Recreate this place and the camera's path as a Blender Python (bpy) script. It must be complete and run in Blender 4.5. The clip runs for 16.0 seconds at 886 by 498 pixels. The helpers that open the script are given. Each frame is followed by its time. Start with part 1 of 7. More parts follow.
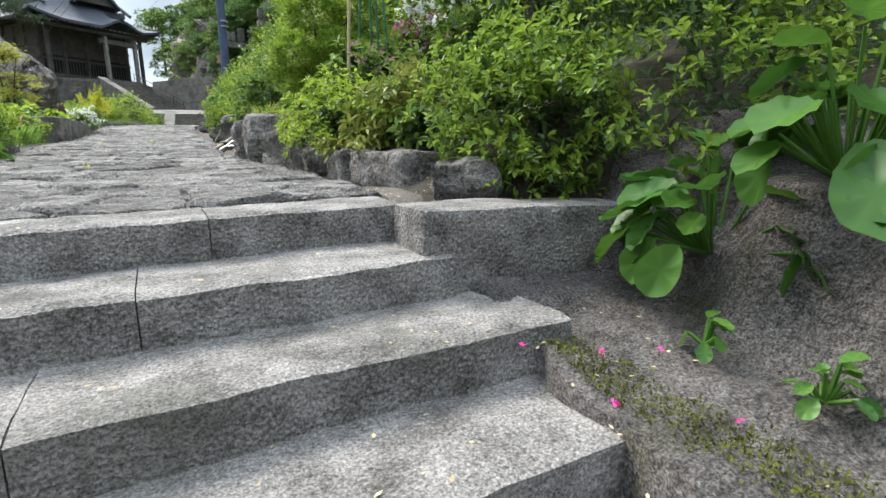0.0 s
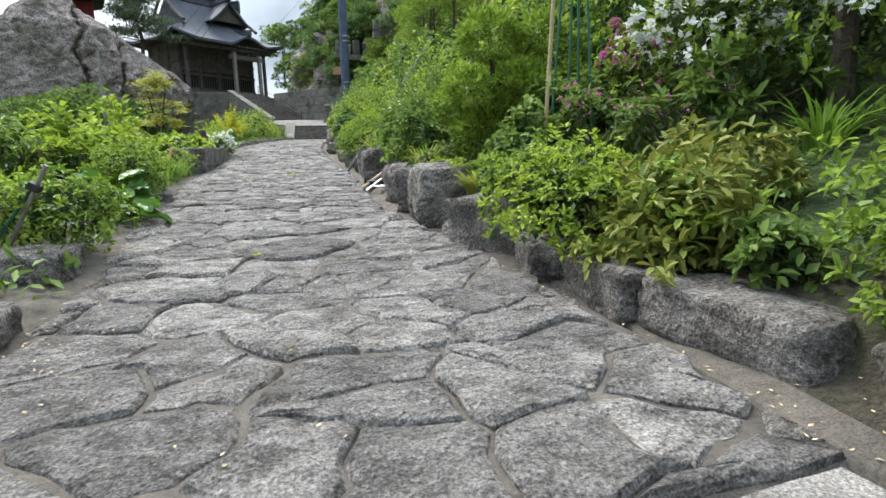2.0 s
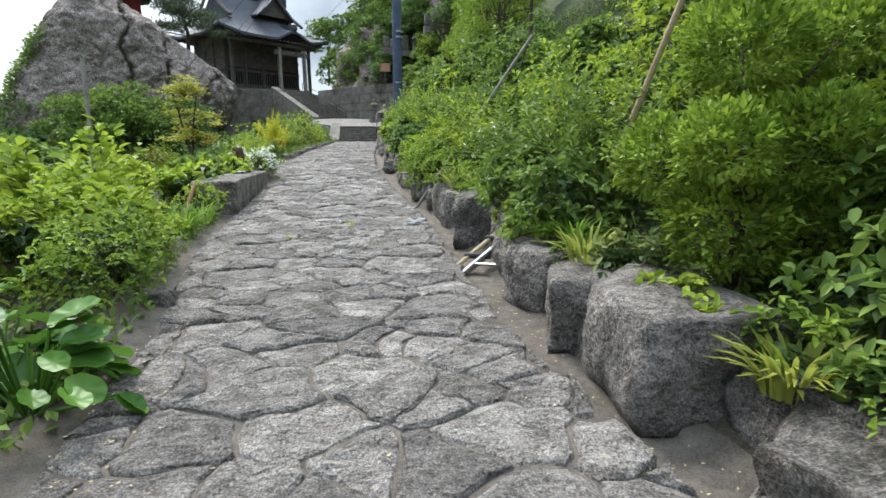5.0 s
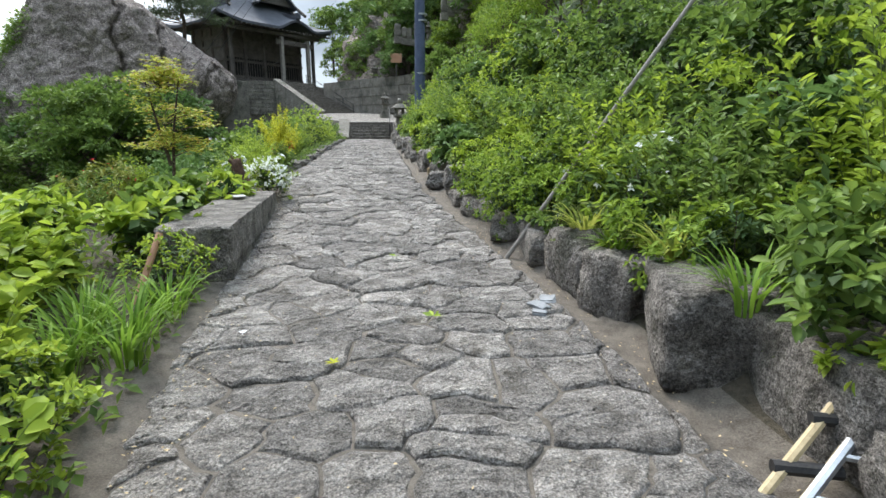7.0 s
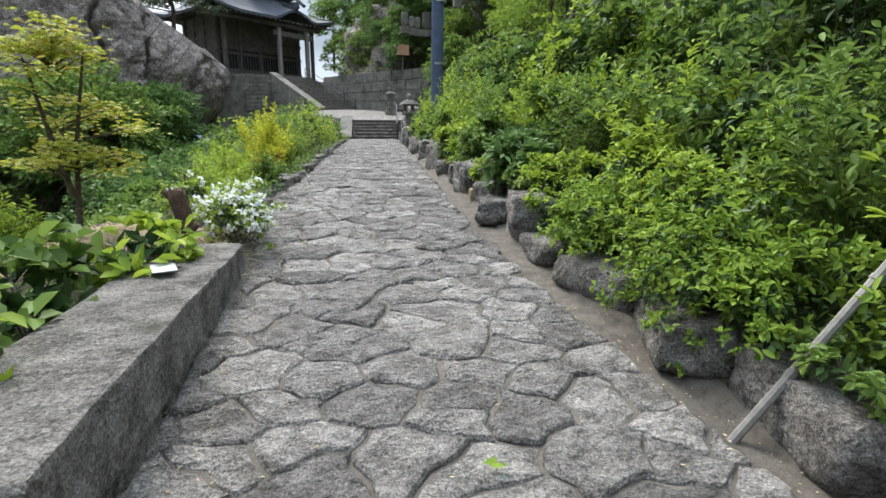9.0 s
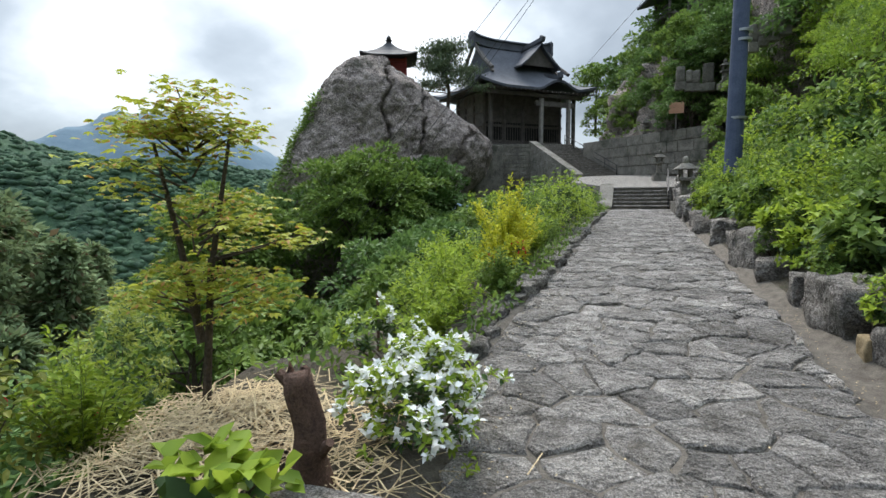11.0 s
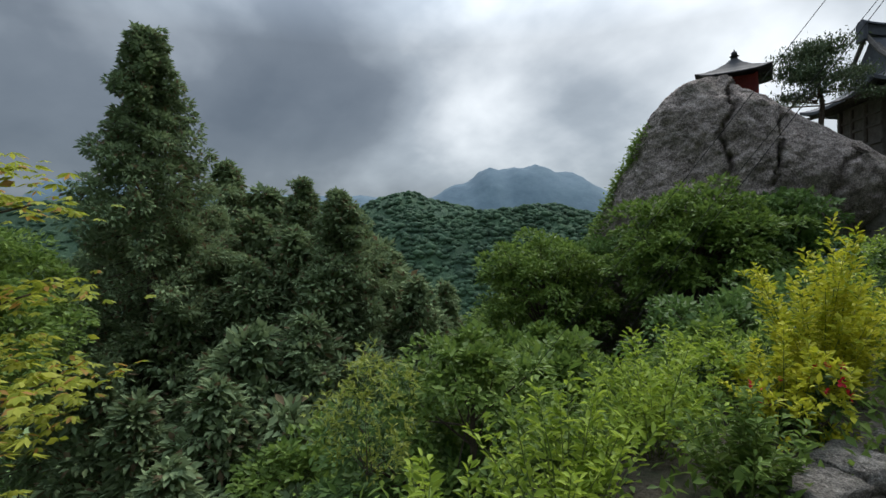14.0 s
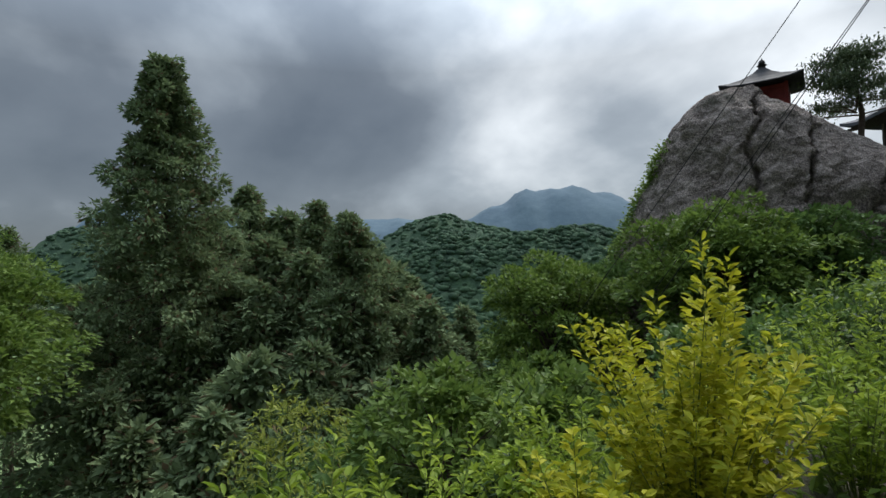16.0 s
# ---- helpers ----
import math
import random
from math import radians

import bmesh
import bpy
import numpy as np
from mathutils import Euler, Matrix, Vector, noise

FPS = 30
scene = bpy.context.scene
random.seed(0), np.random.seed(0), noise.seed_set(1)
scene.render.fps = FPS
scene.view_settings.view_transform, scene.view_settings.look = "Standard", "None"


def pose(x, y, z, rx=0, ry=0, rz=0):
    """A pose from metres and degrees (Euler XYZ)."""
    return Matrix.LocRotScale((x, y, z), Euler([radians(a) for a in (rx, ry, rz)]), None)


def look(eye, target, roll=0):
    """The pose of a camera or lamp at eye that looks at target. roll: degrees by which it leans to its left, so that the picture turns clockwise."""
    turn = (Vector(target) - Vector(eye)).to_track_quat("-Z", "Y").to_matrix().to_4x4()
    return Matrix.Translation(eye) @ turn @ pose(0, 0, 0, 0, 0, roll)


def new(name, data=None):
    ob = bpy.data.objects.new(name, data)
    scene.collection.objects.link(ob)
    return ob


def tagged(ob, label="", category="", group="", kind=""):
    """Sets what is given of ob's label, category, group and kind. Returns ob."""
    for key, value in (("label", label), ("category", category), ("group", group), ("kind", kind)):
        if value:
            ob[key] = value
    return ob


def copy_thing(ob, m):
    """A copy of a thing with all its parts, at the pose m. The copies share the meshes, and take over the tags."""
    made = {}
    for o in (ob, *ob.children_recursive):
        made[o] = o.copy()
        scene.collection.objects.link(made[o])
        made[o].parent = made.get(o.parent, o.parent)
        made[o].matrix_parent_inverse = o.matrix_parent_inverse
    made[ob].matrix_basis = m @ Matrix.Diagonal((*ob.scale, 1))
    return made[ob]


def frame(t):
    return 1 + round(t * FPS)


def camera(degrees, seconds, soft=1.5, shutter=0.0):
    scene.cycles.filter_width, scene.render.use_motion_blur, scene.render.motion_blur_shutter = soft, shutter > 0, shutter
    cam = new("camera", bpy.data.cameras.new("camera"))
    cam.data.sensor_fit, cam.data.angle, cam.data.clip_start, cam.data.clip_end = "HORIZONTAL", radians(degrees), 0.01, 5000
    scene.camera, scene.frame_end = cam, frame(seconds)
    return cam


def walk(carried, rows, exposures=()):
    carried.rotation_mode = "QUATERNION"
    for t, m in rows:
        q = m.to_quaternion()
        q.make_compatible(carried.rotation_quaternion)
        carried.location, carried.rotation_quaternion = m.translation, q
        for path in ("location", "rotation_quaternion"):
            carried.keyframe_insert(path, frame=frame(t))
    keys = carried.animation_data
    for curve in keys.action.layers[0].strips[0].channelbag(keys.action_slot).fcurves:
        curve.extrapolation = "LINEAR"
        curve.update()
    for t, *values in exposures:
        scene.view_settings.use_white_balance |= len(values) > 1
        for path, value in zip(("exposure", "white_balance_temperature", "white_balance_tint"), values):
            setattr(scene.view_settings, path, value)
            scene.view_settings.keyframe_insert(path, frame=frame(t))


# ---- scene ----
cam = camera(80.8, 16.0)
PATH = [
    (0, (3.381, 5.686, 0.012), (4.105, 7.506, -0.392), -0.8),
    (0.5, (3.287, 6.159, 0.186), (3.955, 8.0, -0.218), -0.9),
    (1, (3.081, 6.593, 0.373), (3.658, 8.466, -0.023), -0.8),
    (1.5, (2.89, 6.963, 0.485), (3.38, 8.861, 0.09), -1.0),
    (2, (2.795, 7.292, 0.577), (3.178, 9.216, 0.187), -1.0),
    (2.5, (2.779, 7.557, 0.778), (3.141, 9.482, 0.379), -1.1),
    (3, (2.792, 7.94, 0.966), (3.165, 9.862, 0.561), -0.7),
    (3.5, (2.677, 8.309, 1.14), (3.036, 10.235, 0.736), -0.6),
    (4, (2.601, 8.801, 1.156), (2.906, 10.735, 0.75), -0.7),
    (4.5, (2.523, 9.508, 1.19), (2.785, 11.446, 0.773), -0.5),
    (4.7, (2.464, 9.8, 1.193), (2.711, 11.742, 0.786), -0.4),
    (6.8, (1.628, 13.37, 1.432), (1.885, 15.307, 1.004), 0.4),
    (7, (1.581, 13.673, 1.443), (1.824, 15.611, 1.013), -0.1),
    (7.5, (1.507, 14.523, 1.373), (1.754, 16.455, 0.919), -0.2),
    (8, (1.472, 15.346, 1.455), (1.727, 17.274, 0.987), 0.1),
    (8.2, (1.433, 15.668, 1.5), (1.695, 17.595, 1.032), 0.3),
    (10.3, (0.856, 19.431, 1.8), (0.834, 21.402, 1.461), 0.5),
    (10.5, (0.81, 19.638, 1.858), (0.512, 21.59, 1.54), 0.2),
    (11, (0.9, 20.183, 1.908), (0.217, 22.052, 1.703), -0.5),
    (11.5, (1.037, 20.735, 1.952), (0.043, 22.464, 1.803), -0.7),
    (12, (1.123, 21.261, 2.022), (-0.092, 22.845, 1.907), -0.8),
    (12.5, (1.197, 21.798, 2.057), (-0.168, 23.258, 1.979), -0.8),
    (13, (1.075, 22.298, 2.009), (-0.432, 23.613, 1.963), -0.9),
    (13.5, (0.943, 22.845, 2.029), (-0.664, 24.035, 1.993), -1.1),
    (14, (0.822, 23.477, 2.083), (-0.851, 24.573, 2.058), -1.2),
    (14.5, (0.67, 24.051, 2.111), (-1.04, 25.088, 2.119), -1.3),
    (15, (0.746, 24.75, 2.101), (-0.974, 25.771, 2.136), -1.5),
    (15.5, (0.715, 25.419, 2.088), (-1.028, 26.399, 2.141), -1.5),
    (16, (0.633, 26.013, 2.13), (-1.112, 26.989, 2.193), -1.5),
]
walk(cam, [(t, look(eye, target, roll)) for t, eye, target, roll in PATH], exposures=((0, 1.85), (1, 1.8), (3, 1.7), (9, 1.65), (11, 1.3), (12.5, 0.75), (13.5, 0.6), (16, 0.48)))


# ==== world, sun ====
world = bpy.data.worlds.new("sky")
scene.world = world
world.use_nodes = True
wn = world.node_tree
wn.nodes.clear()


def nd(tree, kind, **values):
    n = tree.nodes.new(kind)
    for k, v in values.items():
        if k == "inputs":
            for a, b in v.items():
                n.inputs[a].default_value = b
        elif k == "noise_dimensions":
            n.noise_dimensions = v
        elif k == "operation":
            n.operation = v
        elif k == "blend_type":
            n.blend_type = v
        elif k == "data_type":
            n.data_type = v
        elif k == "feature":
            n.feature = v
    return n


def ramp(tree, stops):
    n = tree.nodes.new("ShaderNodeValToRGB")
    while len(n.color_ramp.elements) < len(stops):
        n.color_ramp.elements.new(0.5)
    for e, (p, c) in zip(n.color_ramp.elements, stops):
        e.position = p
        e.color = (*c, 1) if len(c) == 3 else c
    return n


SUN_AZ, SUN_EL = radians(24), radians(52)   # west of +y, height
sun_way = Vector((-math.sin(SUN_AZ) * math.cos(SUN_EL), math.cos(SUN_AZ) * math.cos(SUN_EL), math.sin(SUN_EL)))
sky = wn.nodes.new("ShaderNodeTexSky")
sky.sky_type, sky.sun_disc, sky.sun_elevation, sky.sun_rotation = "NISHITA", False, SUN_EL, -SUN_AZ
tc = wn.nodes.new("ShaderNodeTexCoord")
sep = wn.nodes.new("ShaderNodeSeparateXYZ")
wn.links.new(tc.outputs["Generated"], sep.inputs[0])
# cloud deck: the view direction meets a flat layer, so clouds flatten to the horizon
zz = nd(wn, "ShaderNodeMath", operation="MAXIMUM", inputs={1: 0.02})
wn.links.new(sep.outputs[2], zz.inputs[0])
zadd = nd(wn, "ShaderNodeMath", operation="ADD", inputs={1: 0.55})
wn.links.new(zz.outputs[0], zadd.inputs[0])
dx = nd(wn, "ShaderNodeMath", operation="DIVIDE")
dy = nd(wn, "ShaderNodeMath", operation="DIVIDE")
wn.links.new(sep.outputs[0], dx.inputs[0]), wn.links.new(zadd.outputs[0], dx.inputs[1])
wn.links.new(sep.outputs[1], dy.inputs[0]), wn.links.new(zadd.outputs[0], dy.inputs[1])
flat = wn.nodes.new("ShaderNodeCombineXYZ")
wn.links.new(dx.outputs[0], flat.inputs[0]), wn.links.new(dy.outputs[0], flat.inputs[1])
big = nd(wn, "ShaderNodeTexNoise", inputs={"Scale": 2.3, "Detail": 7.0, "Roughness": 0.47, "Distortion": 0.1})
wn.links.new(flat.outputs[0], big.inputs["Vector"])
# brighter towards the thin cloud round the sun
dot = nd(wn, "ShaderNodeVectorMath", operation="DOT_PRODUCT")
dot.inputs[1].default_value = (-0.48, 0.78, 0.40)
wn.links.new(tc.outputs["Generated"], dot.inputs[0])
glow = nd(wn, "ShaderNodeMapRange", inputs={"From Min": 0.78, "From Max": 1.0, "To Min": -0.065, "To Max": 0.21})
wn.links.new(dot.outputs["Value"], glow.inputs["Value"])
addg = nd(wn, "ShaderNodeMath", operation="ADD")
calm = nd(wn, "ShaderNodeMath", operation="MULTIPLY_ADD", inputs={1: 0.75, 2: 0.12})
wn.links.new(big.outputs["Fac"], calm.inputs[0])
wn.links.new(calm.outputs[0], addg.inputs[0]), wn.links.new(glow.outputs[0], addg.inputs[1])
cr = ramp(wn, [(0.32, (0.078, 0.095, 0.116)), (0.47, (0.125, 0.147, 0.172)), (0.60, (0.26, 0.295, 0.33)), (0.82, (0.74, 0.78, 0.81))])
wn.links.new(addg.outputs[0], cr.inputs[0])
mixs = nd(wn, "ShaderNodeMix", data_type="RGBA")
mixs.inputs[0].default_value = 0.92
scale_sky = nd(wn, "ShaderNodeVectorMath", operation="SCALE")
scale_sky.inputs["Scale"].default_value = 0.1
wn.links.new(sky.outputs[0], scale_sky.inputs[0])
wn.links.new(scale_sky.outputs[0], mixs.inputs[6]), wn.links.new(cr.outputs[0], mixs.inputs[7])
bg = wn.nodes.new("ShaderNodeBackground")
bg.inputs[1].default_value = 1.0
# an overcast dome is about three times brighter overhead than low down
zen = nd(wn, "ShaderNodeMapRange", inputs={"From Min": 0.35, "From Max": 1.0, "To Min": 1.0, "To Max": 7.0})
wn.links.new(sep.outputs[2], zen.inputs["Value"])
lit = nd(wn, "ShaderNodeVectorMath", operation="SCALE")
wn.links.new(mixs.outputs[2], lit.inputs[0]), wn.links.new(zen.outputs[0], lit.inputs["Scale"])
wn.links.new(lit.outputs[0], bg.inputs[0])
wo = wn.nodes.new("ShaderNodeOutputWorld")
wn.links.new(bg.outputs[0], wo.inputs[0])

sun = new("sun", bpy.data.lights.new("sun", "SUN"))
sun.data.energy, sun.data.angle, sun.data.color = 1.5, radians(25), (1.0, 0.96, 0.9)
sun.matrix_world = look(sun_way * 50, (0, 0, 0))


# ==== materials ====
def material(name, low, high, rough=0.85, scale=6.0, fine=60.0, bump=0.3, depth=0.02, metal=0.0, island=0.0, stain=None, spec=0.3, cells=0.0, ridges=False, edge=0.14, speck=0.0, grain=0.0):
    """Two scales of colour noise, a fine relief, an optional stain colour, and a brightness that differs from piece to piece."""
    m = bpy.data.materials.new(name)
    m.use_nodes = True
    t = m.node_tree
    b = t.nodes["Principled BSDF"]
    co = t.nodes.new("ShaderNodeTexCoord")
    geo = t.nodes.new("ShaderNodeNewGeometry")
    n1 = nd(t, "ShaderNodeTexNoise", inputs={"Scale": scale, "Detail": 6.0, "Roughness": 0.6})
    n2 = nd(t, "ShaderNodeTexNoise", inputs={"Scale": fine, "Detail": 5.0, "Roughness": 0.7})
    if ridges:                                            # tool and wear marks run across the path
        mp = t.nodes.new("ShaderNodeMapping")
        mp.inputs["Scale"].default_value = (0.85, 1.2, 1.0)
        t.links.new(geo.outputs["Position"], mp.inputs["Vector"])
        t.links.new(mp.outputs[0], n1.inputs["Vector"])
        n1.inputs["Distortion"].default_value = 0.35
    else:
        t.links.new(geo.outputs["Position"], n1.inputs["Vector"])
    t.links.new(geo.outputs["Position"], n2.inputs["Vector"])
    mixn = nd(t, "ShaderNodeMix", data_type="FLOAT")
    mixn.inputs[0].default_value = 0.5
    t.links.new(n1.outputs["Fac"], mixn.inputs[2]), t.links.new(n2.outputs["Fac"], mixn.inputs[3])
    r = ramp(t, [(0.5 - edge, low), (0.5 + edge, high)])
    t.links.new(mixn.outputs[0], r.inputs[0])
    out = r.outputs[0]
    if stain:
        n3 = nd(t, "ShaderNodeTexNoise", inputs={"Scale": scale * 0.35, "Detail": 8.0, "Roughness": 0.7})
        t.links.new(geo.outputs["Position"], n3.inputs["Vector"])
        rs = ramp(t, [(0.54, (0, 0, 0)), (0.68, (1, 1, 1))])
        t.links.new(n3.outputs["Fac"], rs.inputs[0])
        mx = nd(t, "ShaderNodeMix", data_type="RGBA")
        t.links.new(rs.outputs[0], mx.inputs[0])
        t.links.new(out, mx.inputs[6])
        mx.inputs[7].default_value = (*stain, 1)
        out = mx.outputs[2]
    if speck:                                             # open pores in the tuff, the shade inside them painted as dark specks
        vp = nd(t, "ShaderNodeTexVoronoi", inputs={"Scale": speck})
        t.links.new(geo.outputs["Position"], vp.inputs["Vector"])
        rp = ramp(t, [(0.07, (0.3, 0.29, 0.27)), (0.24, (1, 1, 1))])
        t.links.new(vp.outputs["Distance"], rp.inputs[0])
        mp2 = nd(t, "ShaderNodeMix", data_type="RGBA", blend_type="MULTIPLY")
        mp2.inputs[0].default_value = 0.8
        t.links.new(out, mp2.inputs[6]), t.links.new(rp.outputs[0], mp2.inputs[7])
        out = mp2.outputs[2]
    if grain:                                             # crystals and grit, light and dark
        ng = nd(t, "ShaderNodeTexNoise", inputs={"Scale": grain, "Detail": 3.0, "Roughness": 0.75})
        t.links.new(geo.outputs["Position"], ng.inputs["Vector"])
        mg = nd(t, "ShaderNodeMapRange", inputs={"From Min": 0.36, "From Max": 0.64, "To Min": 0.5, "To Max": 1.5})
        t.links.new(ng.outputs["Fac"], mg.inputs["Value"])
        sg = nd(t, "ShaderNodeVectorMath", operation="SCALE")
        t.links.new(out, sg.inputs[0]), t.links.new(mg.outputs[0], sg.inputs["Scale"])
        out = sg.outputs[0]
    if island:
        oi = t.nodes.new("ShaderNodeObjectInfo")
        ad = nd(t, "ShaderNodeMath", operation="ADD")
        t.links.new(oi.outputs["Random"], ad.inputs[0]), t.links.new(geo.outputs["Random Per Island"], ad.inputs[1])
        fr = nd(t, "ShaderNodeMath", operation="FRACT")
        t.links.new(ad.outputs[0], fr.inputs[0])
        mr = nd(t, "ShaderNodeMapRange", inputs={"To Min": 1 - island, "To Max": 1 + island})
        t.links.new(fr.outputs[0], mr.inputs["Value"])
        sc = nd(t, "ShaderNodeVectorMath", operation="SCALE")
        t.links.new(out, sc.inputs[0]), t.links.new(mr.outputs[0], sc.inputs["Scale"])
        out = sc.outputs[0]
    t.links.new(out, b.inputs["Base Color"])
    b.inputs["Roughness"].default_value, b.inputs["Metallic"].default_value = rough, metal
    b.inputs["Specular IOR Level"].default_value = spec
    if bump:
        bp = nd(t, "ShaderNodeBump", inputs={"Strength": bump, "Distance": depth})
        hsum = nd(t, "ShaderNodeMath", operation="MULTIPLY_ADD", inputs={1: 1.6})
        t.links.new(n1.outputs["Fac"], hsum.inputs[0]), t.links.new(n2.outputs["Fac"], hsum.inputs[2])
        hout = hsum.outputs[0]
        if cells:
            vo = nd(t, "ShaderNodeTexVoronoi", inputs={"Scale": cells})
            t.links.new(geo.outputs["Position"], vo.inputs["Vector"])
            hs = nd(t, "ShaderNodeMath", operation="MULTIPLY_ADD", inputs={1: 0.9})
            t.links.new(vo.outputs["Distance"], hs.inputs[0]), t.links.new(hout, hs.inputs[2])
            hout = hs.outputs[0]
        t.links.new(hout, bp.inputs["Height"])
        t.links.new(bp.outputs[0], b.inputs["Normal"])
    return m


def leaf_material(name, low, high, trans=0.35, rough=0.55, odd=None, odd_at=0.9):
    """Leaf tissue: colour differs leaf by leaf, some light passes through."""
    m = bpy.data.materials.new(name)
    m.use_nodes = True
    t = m.node_tree
    b = t.nodes["Principled BSDF"]
    geo = t.nodes.new("ShaderNodeNewGeometry")
    n1 = nd(t, "ShaderNodeTexNoise", inputs={"Scale": 2.2, "Detail": 3.0})
    t.links.new(geo.outputs["Position"], n1.inputs["Vector"])
    mixn = nd(t, "ShaderNodeMix", data_type="FLOAT")
    mixn.inputs[0].default_value = 0.45
    oi = t.nodes.new("ShaderNodeObjectInfo")
    ad = nd(t, "ShaderNodeMath", operation="ADD")
    t.links.new(oi.outputs["Random"], ad.inputs[0]), t.links.new(geo.outputs["Random Per Island"], ad.inputs[1])
    fr = nd(t, "ShaderNodeMath", operation="FRACT")
    t.links.new(ad.outputs[0], fr.inputs[0])
    t.links.new(fr.outputs[0], mixn.inputs[2]), t.links.new(n1.outputs["Fac"], mixn.inputs[3])
    mid = [(a + c) / 2 for a, c in zip(low, high)]
    stops = [(0.15, low), (0.5, mid), (0.85, high)]
    r = ramp(t, stops)
    t.links.new(mixn.outputs[0], r.inputs[0])
    out = r.outputs[0]
    if odd:
        gt = nd(t, "ShaderNodeMath", operation="GREATER_THAN", inputs={1: odd_at})
        t.links.new(geo.outputs["Random Per Island"], gt.inputs[0])
        mx = nd(t, "ShaderNodeMix", data_type="RGBA")
        t.links.new(gt.outputs[0], mx.inputs[0]), t.links.new(out, mx.inputs[6])
        mx.inputs[7].default_value = (*odd, 1)
        out = mx.outputs[2]
    t.links.new(out, b.inputs["Base Color"])
    b.inputs["Roughness"].default_value = rough
    b.inputs["Specular IOR Level"].default_value = 0.2
    tr = t.nodes.new("ShaderNodeBsdfTranslucent")
    t.links.new(out, tr.inputs[0])
    ms = t.nodes.new("ShaderNodeMixShader")
    ms.inputs[0].default_value = trans
    t.links.new(b.outputs[0], ms.inputs[1]), t.links.new(tr.outputs[0], ms.inputs[2])
    t.links.new(ms.outputs[0], t.nodes["Material Output"].inputs[0])
    return m


M_STONE = material("path_stone", (0.105, 0.094, 0.082), (0.45, 0.41, 0.368), 0.92, 7.0, 60.0, 1.0, 0.06, island=0.3, stain=(0.13, 0.113, 0.092), cells=26, ridges=True, edge=0.11, speck=27.0, grain=105.0)
M_JOINT = material("joint_soil", (0.07, 0.059, 0.046), (0.20, 0.172, 0.14), 0.95, 9.0, 90.0, 0.8, 0.02)
M_STEP = material("step_stone", (0.075, 0.067, 0.057), (0.31, 0.283, 0.25), 0.93, 5.0, 75.0, 0.55, 0.025, stain=(0.12, 0.11, 0.09), cells=60, edge=0.11, speck=48.0, grain=130.0)
M_ROCK = material("garden_rock", (0.09, 0.08, 0.069), (0.39, 0.352, 0.31), 0.93, 4.5, 42.0, 1.0, 0.09, island=0.14, stain=(0.075, 0.075, 0.052), cells=16, edge=0.10, speck=34.0, grain=90.0)
M_CLIFF = material("crag_rock", (0.15, 0.12, 0.103), (0.43, 0.36, 0.315), 0.95, 1.1, 7.0, 1.0, 0.3, stain=(0.15, 0.135, 0.105), cells=2.4, edge=0.11, speck=3.0, grain=14.0)
M_WALLST = material("wall_stone", (0.09, 0.082, 0.068), (0.25, 0.228, 0.19), 0.95, 1.6, 9.0, 0.8, 0.1, island=0.15, stain=(0.06, 0.065, 0.045))
M_SOIL = material("soil", (0.035, 0.03, 0.02), (0.12, 0.1, 0.07), 0.97, 2.0, 30.0, 0.9, 0.05, stain=(0.04, 0.06, 0.02))
M_SLOPE = material("slope_green", (0.028, 0.042, 0.014), (0.09, 0.125, 0.045), 0.97, 0.8, 9.0, 1.0, 0.2)
M_WOOD = material("weathered_wood", (0.055, 0.048, 0.042), (0.14, 0.122, 0.105), 0.8, 2.0, 25.0, 0.3, 0.02)
M_PALEWOOD = material("pale_post_wood", (0.16, 0.145, 0.125), (0.30, 0.275, 0.24), 0.8, 3.0, 30.0, 0.3, 0.01)
M_ROOF = material("copper_roof", (0.05, 0.052, 0.06), (0.095, 0.10, 0.115), 0.78, 0.8, 6.0, 0.15, 0.02, metal=0.1, spec=0.4)
M_DARKROOF = material("dark_sheet_roof", (0.03, 0.03, 0.033), (0.07, 0.07, 0.075), 0.75, 1.5, 12.0, 0.2, 0.01)
M_RED = material("vermilion_wood", (0.13, 0.018, 0.014), (0.24, 0.035, 0.025), 0.7, 2.0, 20.0, 0.2, 0.01)
M_BARK = material("bark", (0.045, 0.034, 0.025), (0.13, 0.10, 0.075), 0.95, 5.0, 40.0, 0.9, 0.03)
M_STUMP = material("stump_wood", (0.05, 0.028, 0.02), (0.17, 0.10, 0.07), 0.9, 8.0, 60.0, 0.9, 0.02)
M_BAMBOO = material("bamboo_pole", (0.27, 0.20, 0.10), (0.50, 0.40, 0.24), 0.55, 4.0, 40.0, 0.2, 0.005)
M_GREENPOLE = material("green_stake", (0.03, 0.10, 0.06), (0.05, 0.16, 0.10), 0.45, 8.0, 40.0, 0.1, 0.003)
M_IRON = material("dark_iron", (0.03, 0.03, 0.032), (0.07, 0.065, 0.06), 0.6, 8.0, 60.0, 0.2, 0.003, metal=0.6)
M_STEEL = material("galvanised_steel", (0.30, 0.31, 0.32), (0.45, 0.46, 0.47), 0.42, 6.0, 50.0, 0.1, 0.002, metal=0.85)
M_POLE = material("utility_pole_paint", (0.04, 0.055, 0.10), (0.09, 0.11, 0.17), 0.6, 3.0, 30.0, 0.1, 0.004)
M_STRAW = material("straw", (0.32, 0.23, 0.12), (0.62, 0.49, 0.29), 0.85, 30.0, 120.0, 0.3, 0.005, island=0.3)
M_SIGN = material("sign_board", (0.42, 0.22, 0.14), (0.55, 0.31, 0.2), 0.7, 4.0, 30.0, 0.1, 0.003)
